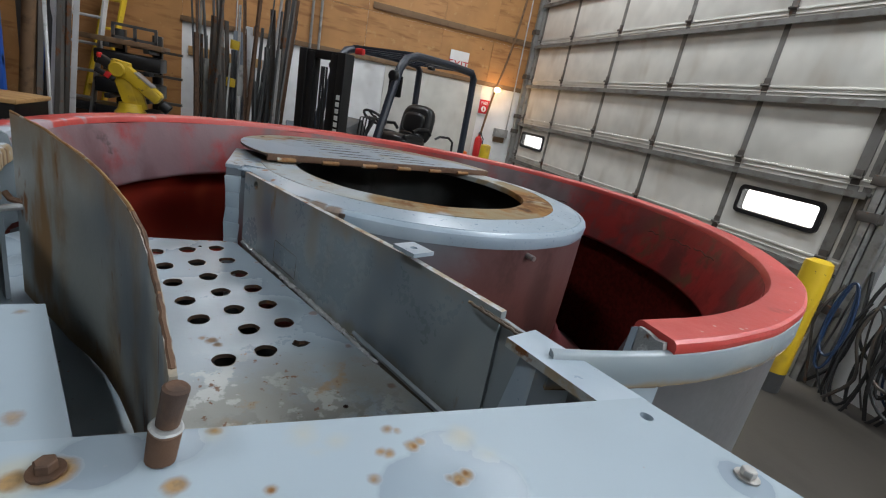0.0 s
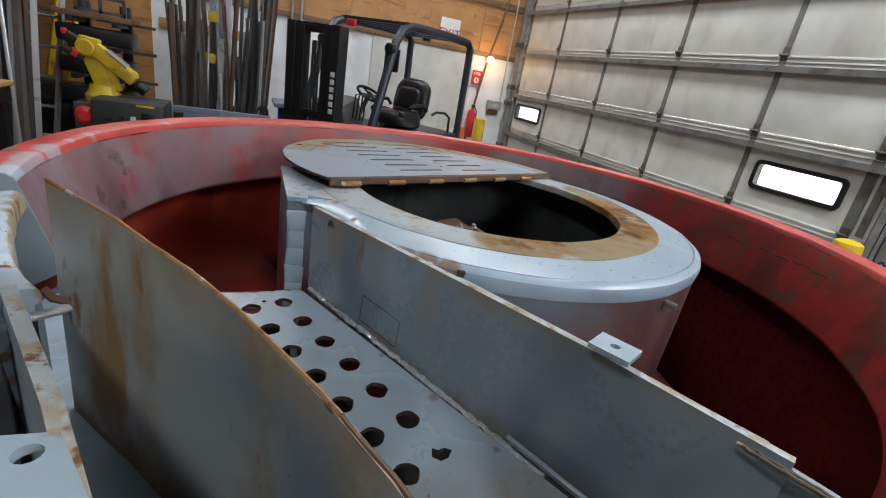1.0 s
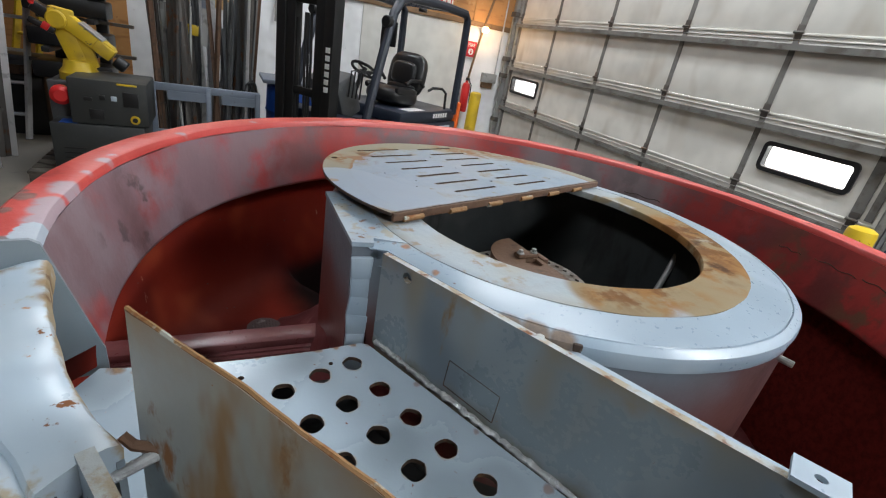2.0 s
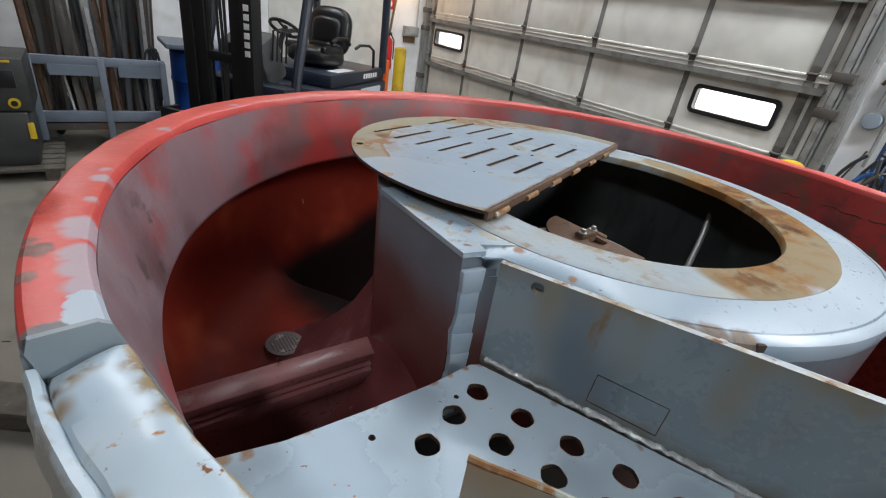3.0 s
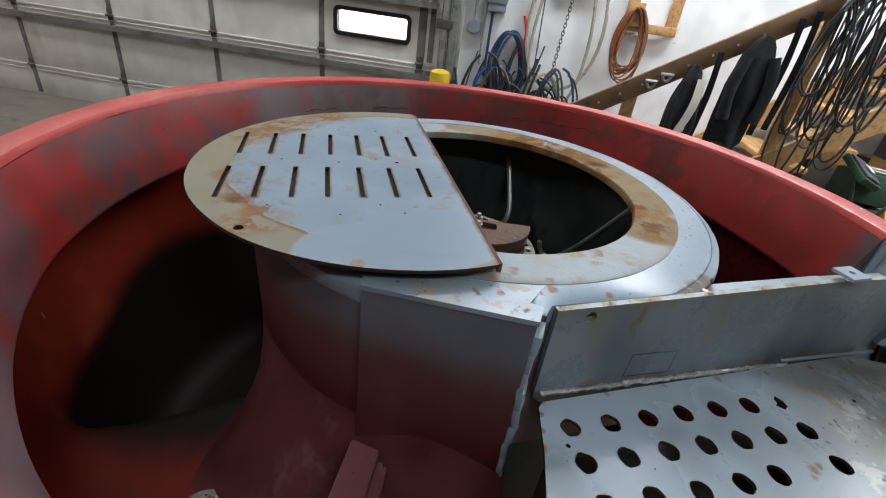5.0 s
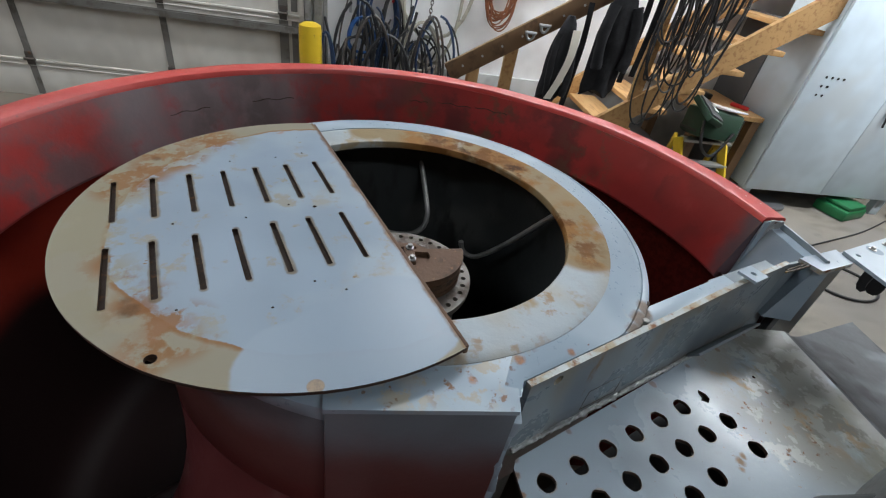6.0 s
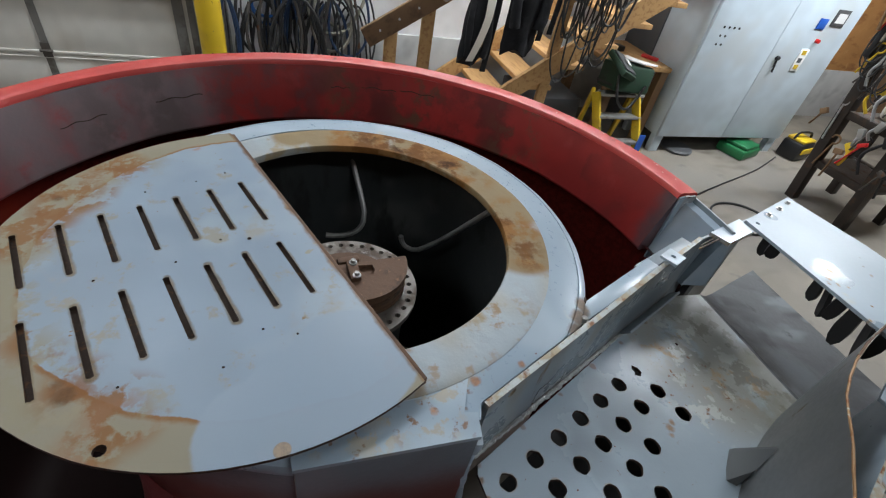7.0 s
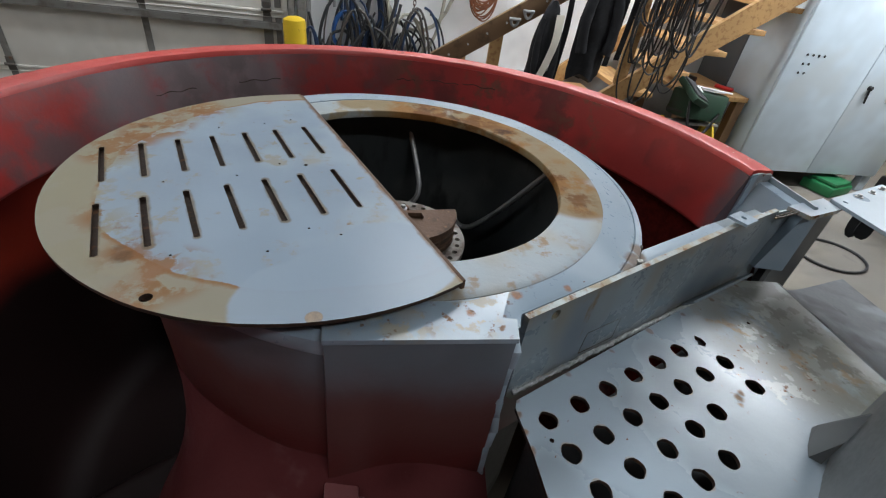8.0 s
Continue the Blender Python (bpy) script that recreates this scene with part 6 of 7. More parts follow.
# ---- north side: rack of bars, robot, ladders ----
def bar_rack():
    r = thing("steel_rack", "blue-grey rolling rack full of upright steel bars", "rack", (0, 0, 0))
    for z, h in ((0.74, 0.07), (0.27, 0.09)):
        Mesh().slab(-0.92, 0.06, 5.88, 5.93, z, z + h, 0.004).make("rail", M_RACK, r)
        Mesh().slab(-0.92, 0.06, 6.45, 6.50, z, z + h, 0.004).make("rail", M_RACK, r)
    for x in (-0.90, -0.42, 0.04):
        for y in (5.885, 6.475):
            Mesh().slab(x - 0.025, x + 0.025, y - 0.02, y + 0.02, 0.12, 0.80, 0.004).make("post", M_RACK, r)
    for x in (-0.78, -0.30):
        Mesh().slab(x, x + 0.34, 5.872, 5.88, 0.66, 0.745).make("plate", M_RACK, r)
    Mesh().slab(-0.92, 0.06, 5.88, 6.50, 0.20, 0.26).make("deck", M_STEEL, r)
    for x in (-0.85, 0.0):
        for y in (5.95, 6.42):
            Mesh().lathe([(0.02, -0.02), (0.075, -0.02), (0.08, 0.0), (0.075, 0.02), (0.02, 0.02)], 18, pose(x, y, 0.08, 90, 0, 20), closed=True).make("caster", M_RUBBER, r)
            Mesh().slab(x - 0.03, x + 0.03, y - 0.03, y + 0.03, 0.13, 0.2).make("caster_fork", M_STEEL, r)
    rnd = random.Random(5)
    mats = (M_STEEL, M_STEEL, M_BROWN, M_ALU, M_BROWN, M_DARKGREY, M_DARKGREY, M_STRUT)
    for i in range(72):
        x, y = rnd.uniform(-0.87, 0.0), rnd.uniform(5.96, 6.42)
        h = rnd.choice((0.9, 1.1, 1.25, 1.4, 1.5, 1.7, 1.9, 2.1))
        lean, side = rnd.uniform(0.02, 0.22), rnd.uniform(-0.10, 0.10)
        m = Mesh()
        kind = rnd.random()
        a, b = (x, y, 0.265), (x + side * h, y + lean * h, 0.265 + h)
        if kind < 0.4:
            m.bar(a, b, rnd.uniform(0.03, 0.07), rnd.uniform(0.012, 0.03), 0.0, rnd.uniform(0, 90))
        elif kind < 0.75:
            m.rod(a, b, rnd.uniform(0.009, 0.022), 8)
        else:
            w = rnd.uniform(0.03, 0.05)
            m.bar(a, b, w, 0.006).bar((a[0] + w / 2, a[1], a[2]), (b[0] + w / 2, b[1], b[2]), 0.006, w)
        tagged(m.make("steel_bar", rnd.choice(mats)), "long steel offcut standing in the rack", "bar", "steel bars in the rack")
    for x, z in ((-0.52, 1.72), (-0.55, 1.30)):
        tagged(Mesh().box(0.10, 0.01, 0.10, pose(x, 6.3, z, 0, 4, 0), 0.002).make("label_card", M_YELLOW), "yellow card tied among the steel bars", "card", "yellow cards")
    for x, y, w, h, m in ((-0.50, 6.40, 0.16, 1.62, M_RACK), (-0.18, 6.43, 0.13, 1.35, M_STRUT), (-0.62, 6.36, 0.09, 1.20, M_BROWN), (-0.05, 6.41, 0.09, 1.5, M_DARKGREY)):
        tagged(Mesh().box(w, 0.012, h, pose(x, y + 0.06, 0.27 + h / 2, -5, 2, 6), 0.002).make("steel_plate", m), "flat steel plate standing among the bars", "plate", "steel plates in the rack")
    long = Mesh().rod((-0.05, 6.2, 0.27), (0.10, 6.95, 2.75), 0.016, 8)
    tagged(long.make("steel_bar", M_STEEL), "very long round bar leaning in the rack", "bar", "steel bars in the rack")
    tagged(Mesh().slab(-0.42, -0.34, 6.32, 6.34, 0.265, 1.95, 0.012).make("steel_bar", M_ALU), "flat light-grey strip standing in the rack", "bar", "steel bars in the rack")


bar_rack()


def robot():
    r = thing("industrial_robot", "yellow industrial robot arm with black gripper on a stand", "robot", (-1.42, 5.75, 0))
    Mesh().slab(-0.2, 0.2, -0.2, 0.2, 0.0, 0.78, 0.01).make("stand", M_DARKGREY, r)
    Mesh().lathe([(0.001, 0.78), (0.15, 0.78), (0.15, 0.84), (0.12, 0.88), (0.11, 0.94), (0.001, 0.94)], 24).make("base", M_YELLOW, r)
    low = Mesh().bar((0.02, 0, 0.88), (-0.09, 0, 1.22), 0.10, 0.13, 0.012).bar((0.06, -0.02, 0.88), (-0.02, -0.02, 1.20), 0.05, 0.19, 0.01)
    low.make("lower_arm", M_YELLOW, r)
    Mesh().rod((-0.10, -0.11, 1.25), (-0.10, 0.11, 1.25), 0.072, 20, bevel=0.012).make("elbow", M_YELLOW, r)
    fore = Mesh().box(0.38, 0.13, 0.12, pose(0.10, -0.02, 1.14, 0, 38, 0), 0.014).box(0.15, 0.15, 0.10, pose(0.20, -0.02, 1.055, 0, 38, 0), 0.012).box(0.16, 0.12, 0.11, pose(-0.08, -0.02, 1.285, 0, 8, 0), 0.016)
    fore.make("forearm", M_YELLOW, r)
    Mesh().box(0.20, 0.155, 0.02, pose(0.13, -0.02, 1.19, 0, 38, 0), 0.006).make("cover", M_ALU, r, "scuffed silvery cover")
    Mesh().cyl(0.055, 0, 0.10, pose(0.27, -0.02, 0.98, 0, 128, 0), 16, bevel=0.01).make("motor", M_BLACK, r)
    g = Mesh().box(0.14, 0.10, 0.09, pose(-0.20, -0.02, 1.30, 0, 30, 0), 0.015).box(0.18, 0.05, 0.05, pose(-0.20, -0.08, 1.19, 0, 24, 0), 0.012)
    g.make("gripper", M_BLACK, r)
    Mesh().box(0.04, 0.06, 0.05, pose(-0.25, -0.05, 1.36), 0.012).make("red_cap", M_REDP, r)
    Mesh().box(0.05, 0.02, 0.06, pose(-0.17, -0.11, 1.19, 0, 30, 0), 0.006).make("red_tag", M_REDP, r)


robot()


def controller():
    c = thing("robot_controller", "two stacked dark grey control cabinets on a pallet", "cabinet", (0, 0, 0))
    Mesh().slab(-1.58, -0.92, 5.28, 5.88, 0.10, 0.49, 0.012).make("lower_case", M_CONTROL, c)
    up = Mesh().slab(-1.43, -0.88, 5.30, 5.85, 0.494, 0.86, 0.012).make("upper_case", M_CONTROL, c)
    for x, z, w, h, m in ((-1.30, 0.70, 0.06, 0.03, M_BLACK), (-1.20, 0.72, 0.04, 0.04, M_BLACK), (-1.12, 0.72, 0.04, 0.04, M_CAB), (-1.25, 0.58, 0.10, 0.08, M_BLACK), (-1.00, 0.72, 0.11, 0.12, M_BLACK), (-1.02, 0.84, 0.14, 0.015, M_YELLOW)):
        Mesh().slab(x - w / 2, x + w / 2, 5.292, 5.302, z - h / 2, z + h / 2, 0.002).make("control", m, up)
    Mesh().cyl(0.036, 0, 0.01, pose(-0.98, 5.30, 0.555, 90, 0, 0), 20).make("dial", M_YELLOW, up)
    Mesh().cyl(0.02, 0, 0.02, pose(-0.98, 5.30, 0.555, 90, 0, 0), 14).make("knob", M_BLACK, up)
    Mesh().slab(-0.94, -0.90, 5.27, 5.282, 0.30, 0.42, 0.002).make("label_card", M_YELLOW, c)
    for z in (0.2, 0.24, 0.28):
        Mesh().slab(-1.5, -1.35, 5.275, 5.282, z, z + 0.012).make("slat", M_BLACK, c)
    tagged(Mesh().cyl(0.075, 0, 0.13, pose(-1.506, 5.45, 0.70, 90, 0, 10), 20, bevel=0.03).make("red_cap", M_REDP, c), "")
    tagged(Mesh().slab(-1.52, -1.40, 5.30, 5.45, 0.4905, 0.4925).make("note", M_BLUEP), "bright blue sheet lying on the lower cabinet", "paper")
    p = thing("pallet", "dark worn wooden pallet under the control cabinets", "pallet", (0, 0, 0))
    for k in range(6):
        Mesh().slab(-1.75, -0.78, 5.18 + 0.13 * k, 5.28 + 0.13 * k, 0.075, 0.098, 0.002).make("board", M_GREYWOOD, p)
    for x in (-1.7, -1.3, -0.86):
        Mesh().slab(x - 0.04, x + 0.04, 5.18, 5.93, 0.0, 0.075).make("bearer", M_GREYWOOD, p)


controller()


def ladder(name_label, material, feet, tops, rungs, group):
    """A leaning ladder: two rails from feet to tops."""
    l = thing("ladder", name_label, "ladder", (0, 0, 0), group=group)
    (a, b), (c, d) = feet, tops
    for p, q in ((a, c), (b, d)):
        Mesh().bar(p, q, 0.028, 0.07, 0.004).make("rail", material, l)
    for k in range(rungs):
        t = (k + 0.8) / rungs
        p, q = Vector(a).lerp(Vector(c), t), Vector(b).lerp(Vector(d), t)
        Mesh().rod(p, q, 0.017, 10).make("rung", material, l)


ladder("aluminium extension ladder leaning on the plywood wall", M_LADDER, ((-2.44, 6.55, 0), (-2.10, 6.55, 0)), ((-2.20, 7.30, 3.3), (-1.88, 7.30, 3.3)), 11, "ladders")
ladder("yellow fibreglass ladder leaning behind the aluminium one", M_YELLOW, ((-2.36, 6.95, 0), (-2.16, 6.95, 0)), ((-2.02, 7.50, 2.4), (-1.84, 7.50, 2.4)), 7, "ladders")


def arm_rack():
    r = thing("cantilever_rack", "black steel cantilever rack with loaded arms", "rack", (0, 0, 0))
    for x in (-1.80, -1.42):
        Mesh().slab(x - 0.05, x + 0.05, 6.85, 6.95, 0, 1.66, 0.005).make("column", M_BLACK, r)
        for z in (0.60, 0.90, 1.20, 1.44):
            Mesh().slab(x - 0.03, x + 0.03, 6.35, 6.86, z, z + 0.05, 0.004).make("arm", M_BLACK, r)
    Mesh().slab(-2.12, -1.28, 6.36, 6.85, 1.49, 1.545, 0.004).make("shelf", M_OLDWOOD, r)
    for z in (1.475, 1.205, 0.905):
        Mesh().slab(-1.62, -1.10, 6.55, 6.62, z, z + 0.03).make("bar", M_STEEL, r)
    for z in (0.65, 0.95, 1.25):
        Mesh().slab(-1.95, -1.30, 6.45, 6.80, z, z + 0.16, 0.02).make("load", M_BLACK, r)
    f = thing("welded_stand", "small welded square-tube stand on top of the rack", "stand", (0, 0, 0))
    for z in (1.565, 1.70):
        Mesh().slab(-1.80, -1.36, 6.56, 6.59, z - 0.015, z + 0.015).make("rail", M_DARKGREY, f)
    for x in (-1.79, -1.58, -1.37):
        Mesh().slab(x - 0.015, x + 0.015, 6.56, 6.59, 1.547, 1.70).make("post", M_DARKGREY, f)


arm_rack()


def work_stand():
    s = thing("work_stand", "dark steel work stand with a stacked base", "stand", (0, 0, 0))
    Mesh().slab(-2.52, -1.86, 6.72, 7.06, 0.755, 0.795, 0.004).make("top", M_DARKGREY, s)
    Mesh().slab(-2.34, -2.04, 6.78, 7.0, 0.60, 0.69, 0.01).make("block", M_BROWN, s)
    Mesh().slab(-2.30, -2.08, 6.80, 6.98, 0.69, 0.755, 0.01).make("block", M_DARKGREY, s)
    Mesh().slab(-2.42, -1.96, 6.74, 7.04, 0.0, 0.60, 0.02).make("base", M_BLACK, s)
    b = thing("workbench", "low wooden bench with a tan top", "bench", (0, 0, 0))
    Mesh().slab(-2.9, -1.86, 4.5, 5.1, 0.92, 0.955, 0.006).make("top", M_WOOD, b)
    Mesh().slab(-2.88, -1.88, 4.52, 5.08, 0.80, 0.92, 0.004).make("apron", M_BLACK, b)
    for x in (-2.85, -1.95):
        for y in (4.55, 5.02):
            Mesh().slab(x - 0.04, x + 0.04, y - 0.04, y + 0.04, 0, 0.80).make("leg", M_BLACK, b)
    p = thing("storage_rack", "blue upright storage rack holding sheets and poles", "rack", (0, 0, 0))
    for x in (-2.36, -3.4):
        for y in (5.45, 6.3):
            Mesh().slab(x - 0.04, x + 0.04, y - 0.03, y + 0.03, 0, 3.2, 0.004).make("post", M_BLUEP, p)
    for z in (1.13, 2.2):
        Mesh().slab(-3.4, -2.32, 5.43, 5.47, z, z + 0.09, 0.004).make("beam", M_BLUEP, p)
    rnd = random.Random(2)
    for k in range(9):
        x = -2.28 + 0.035 * k
        m = Mesh().bar((x - 0.05, 5.7 + 0.03 * k, 0), (x + 0.02, 5.95 + 0.03 * k, rnd.uniform(1.6, 2.4)), 0.05, 0.02, 0.0, rnd.uniform(0, 90))
        tagged(m.make("pole", rnd.choice((M_BLACK, M_OLDWOOD, M_STEEL, M_ALU))), "long pole leaning beside the blue rack", "pole", "leaning poles")
    tagged(Mesh().slab(-2.43, -2.26, 6.02, 6.05, 0, 2.3, 0.003).make("steel_sheet", M_STEEL), "dark steel sheet standing on edge", "sheet")
    tagged(Mesh().rod((-2.38, 5.75, 0), (-2.22, 5.9, 2.3), 0.055, 14).make("timber_pole", M_OLDWOOD), "round brown timber pole leaning upright", "pole", "leaning poles")
    tagged(Mesh().bar((-2.04, 5.55, 0), (-2.10, 5.75, 2.2), 0.03, 0.05, 0.004).make("pole", M_ALU), "pale aluminium pole leaning upright", "pole", "leaning poles")
    c = thing("barrel", "blue plastic barrel standing behind the forklift", "barrel", (0.44, 6.30, 0))
    Mesh().lathe([(0.001, 0), (0.25, 0.0), (0.28, 0.04), (0.285, 0.3), (0.295, 0.32), (0.285, 0.34), (0.285, 0.58), (0.295, 0.6), (0.285, 0.62), (0.28, 0.86), (0.24, 0.9), (0.001, 0.9)], 32).make("drum", M_BLUEP, c)
    Mesh().slab(-0.34, 0.3, -0.3, 0.3, 0.905, 0.95, 0.01).make("tray", M_RACK, c)
    tagged(coil((-0.02, 6.05, 0.9), 0.07, 0.28, 3, 0.012, 0.1, 4, "y").make("cable_coil", M_RUBBER), "black cable hanging in loops by the barrel", "cable")


work_stand()
tagged(Mesh().bar((-1.75, 3.18, 0.047), (-0.42, 2.27, 0.047), 0.15, 0.09, 0.006).rough(0.003, 12).make("timber_beam", M_GREYWOOD), "grey weathered timber lying beside the mixer", "timber")


def wall_fittings():
    for x in (0.36, 0.48):
        tagged(Mesh().rod((x, Y1 - 0.05, 1.5), (x, Y1 - 0.05, CEILING), 0.019, 10).make("conduit", M_STRUT), "galvanised conduit running up the plywood", "pipe", "wall conduits")
    tagged(Mesh().rod((-0.62, Y1 - 0.03, 1.3), (-0.62, Y1 - 0.03, 3.2), 0.010, 8).make("conduit", M_ALU), "thin pale pipe on the north wall", "pipe", "wall conduits")
    e = thing("exit_sign", "white sign with red EXIT lettering on plywood", "sign", (0, 0, 0))
    Mesh().slab(2.49, 2.81, Y1 - 0.06, Y1 - 0.045, 2.08, 2.36, 0.003).make("plate", M_PAPER, e)
    writing("EXIT", 0.17, pose(2.65, Y1 - 0.062, 2.15, 90, 0, 0), M_SIGNRED, "lettering", e)
    s = thing("fire_sign", "red and white fire sign with a down arrow", "sign", (0, 0, 0))
    Mesh().slab(3.14, 3.35, Y1 - 0.03, Y1 - 0.02, 1.47, 1.76, 0.002).make("plate", M_PAPER, s)
    Mesh().slab(3.155, 3.335, Y1 - 0.034, Y1 - 0.030, 1.485, 1.71, 0.001).make("field", M_SIGNRED, s)
    writing("FIRE", 0.07, pose(3.245, Y1 - 0.036, 1.655, 90, 0, 0), M_PAPER, "lettering", s)
    Mesh().cyl(0.045, 0, 0.002, pose(3.245, Y1 - 0.034, 1.56, 90, 0, 0), 20).make("disc", M_PAPER, s)
    Mesh().prism([(-0.008, 0.03), (0.008, 0.03), (0.008, 0.0), (0.022, 0.0), (0, -0.03), (-0.022, 0.0), (-0.008, 0.0)], 0, 0.002, pose(3.245, Y1 - 0.0365, 1.56, 90, 0, 0)).make("arrow", M_SIGNRED, s)
    x = thing("fire_extinguisher", "red fire extinguisher hung below the fire sign", "extinguisher", (3.24, Y1 - 0.10, 0.66))
    Mesh().lathe([(0.001, 0), (0.06, 0.0), (0.065, 0.02), (0.065, 0.38), (0.05, 0.43), (0.02, 0.45), (0.02, 0.48), (0.001, 0.48)], 20).make("cylinder", M_REDP, x)
    Mesh().box(0.03, 0.10, 0.04, pose(0, -0.02, 0.50), 0.006).tube([(0, -0.05, 0.5), (0.05, -0.07, 0.42), (0.06, -0.06, 0.15)], 0.009, 6).make("valve", M_BLACK, x)
    l = thing("wall_lamp", "glowing bare bulb on the white wall", "lamp", (3.40, Y1 - 0.03, 1.90))
    Mesh().cyl(0.05, 0, 0.05, pose(0, 0.02, 0, 90, 0, 0), 16).make("base", M_PAPER, l)
    Mesh().lathe([(0.001, -0.06), (0.03, -0.05), (0.045, -0.01), (0.04, 0.03), (0.02, 0.06), (0.001, 0.06)], 18, pose(0, -0.08, 0, 90, 0, 0)).make("bulb", M_BULB, l)
    b = thing("junction_box", "grey steel junction box beside the door", "box", (3.64, Y1 - 0.05, 1.22))
    Mesh().box(0.24, 0.10, 0.14, pose(0, 0, 0), 0.008).make("case", M_STRUT, b)
    Mesh().box(0.20, 0.03, 0.12, pose(0, 0.03, -0.10), 0.004).make("backboard", M_OLDWOOD, b)
    tagged(Mesh().tube(spline([(3.225, Y1 - 0.03, 0.4), (3.24, Y1 - 0.03, 0.756), (3.36, Y1 - 0.04, 1.733), (3.567, Y1 - 0.04, 2.82), (3.80, Y1 - 0.04, CEILING)]), 0.018, 8).make("conduit", M_OLDWOOD), "rusty brown pipe rising beside the door", "pipe", "wall conduits")
    tagged(Mesh().rod((3.74, Y1 - 0.05, 1.25), (3.72, Y1 - 0.05, CEILING), 0.011, 8).make("conduit", M_ALU), "thin silver conduit beside the far door jamb", "pipe", "wall conduits")


wall_fittings()
bulb = bpy.data.lights.new("bulb_light", "POINT")
bulb.energy, bulb.color, bulb.shadow_soft_size = 7.0, (1.0, 0.62, 0.3), 0.05
new("bulb_light", bulb).matrix_world = pose(3.40, Y1 - 0.20, 1.90)


# ---- east wall: boxes, hoses, cords ----
def east_wall():
    w = X1
    tagged(Mesh().slab(w - 0.03, w, Y0, 1.02, 0.0, 0.62, 0.004).make("plinth", M_BLOCKW), "grey concrete lower wall", "wall", kind="structure")
    b = thing("switch_box", "grey electrical disconnect box with conduits", "box", (w, 1.575, 1.665))
    Mesh().slab(-0.11, 0, -0.09, 0.09, -0.15, 0.155, 0.008).make("case", M_BOXGREY, b)
    Mesh().slab(-0.125, -0.11, -0.05, 0.02, -0.02, 0.08, 0.003).make("label_plate", M_DARKGREY, b)
    Mesh().slab(-0.10, 0, -0.085, 0.07, -0.215, -0.15, 0.005).make("lower_case", M_BOXGREY, b)
    Mesh().box(0.03, 0.02, 0.09, pose(-0.06, -0.10, 0.05), 0.006).make("lever", M_BLACK, b)
    Mesh().box(0.02, 0.02, 0.03, pose(-0.06, -0.10, 0.11), 0.006).make("lever_tip", M_REDP, b)
    o = thing("round_box", "round grey conduit box on the white wall", "box", (w, 1.75, 1.31))
    Mesh().cyl(0.06, 0, 0.06, pose(0, 0, 0, 0, -90, 0), 20, bevel=0.008).make("case", M_BOXGREY, o)
    for y, z0, m, r in ((1.75, 1.37, M_STRUT, 0.014), (1.66, 1.0, M_STRUT, 0.012), (1.60, 0.9, M_HOSEBLUE, 0.013), (1.88, 0.0, M_STRUT, 0.030), (1.60, 1.82, M_STRUT, 0.016), (1.53, 1.82, M_STRUT, 0.012)):
        tagged(Mesh().rod((w - 0.05, y, z0), (w - 0.05, y + 0.01, CEILING), r, 10).make("conduit", m), "conduit running up the white wall", "pipe", "wall conduits")
    tagged(Mesh().tube(spline([(w - 0.04, 1.80, 1.55), (w - 0.05, 1.70, 1.72), (w - 0.05, 1.58, 1.86), (w - 0.05, 1.56, 2.1)]), 0.013, 8).make("conduit", M_STEEL), "flexible conduit looping up the wall", "pipe", "wall conduits")
    for k, (y, z, ww, hh, n, r, m, lab) in enumerate(((1.40, 1.30, 0.16, 0.26, 4, 0.013, M_HOSEBLUE, "dark blue air hose coiled on the wall"), (1.30, 1.22, 0.10, 0.25, 3, 0.011, M_RUBBER, "black rubber hose hung in loops"), (0.98, 2.10, 0.33, 0.70, 2, 0.016, M_HOSEGREY, "translucent grey hose hung in a long loop"), (0.92, 2.08, 0.17, 0.14, 6, 0.009, M_STEEL, "bundle of grey cables and shackles hung high"), (0.40, 1.62, 0.13, 0.265, 15, 0.0065, M_CORD, "orange extension cord coiled on a wooden bracket"), (1.02, 1.02, 0.20, 0.24, 2, 0.014, M_HOSEGREY, "pale hose loop low on the wall"), (1.58, 0.98, 0.12, 0.16, 2, 0.012, M_BLUEHOSE, "bright blue hose looped over the cables"))):
        tagged(coil((w - 0.03 - 0.01 * k, y, z), ww, hh, n, r, 0.16, 20 + k).make("hose_coil", m), lab, "hose", "hoses on the wall")
    rnd = random.Random(9)
    for k in range(13):
        y = rnd.uniform(1.05, 1.95)
        z1, x = rnd.uniform(0.75, 1.25), w - rnd.uniform(0.03, 0.22)
        pts = [(x, y, z1), (x - 0.04, y + rnd.uniform(-0.08, 0.08), z1 * 0.66), (x - rnd.uniform(0.0, 0.10), y + rnd.uniform(-0.08, 0.08), z1 * 0.3), (x - rnd.uniform(0.0, 0.05), y + rnd.uniform(-0.1, 0.1), 0.02)]
        tagged(Mesh().tube(spline(pts, 5), rnd.uniform(0.006, 0.013), 6).make("cable", rnd.choice((M_RUBBER, M_RUBBER, M_RUBBER, M_HOSEBLUE, M_STEEL))), "cable hanging down to the floor by the door", "cable", "cables by the door")
    for k in range(5):
        tagged(coil((w - 0.10 - 0.03 * k, 1.20 + 0.16 * k, 0.75 + 0.12 * (k % 3)), 0.07 + 0.03 * (k % 2), 0.34, 2, 0.010, 0.25, 50 + k).make("cable_coil", (M_RUBBER, M_HOSEBLUE, M_RUBBER, M_RUBBER, M_HOSEBLUE)[k]), "cable coil hanging low beside the door", "cable", "cables by the door")
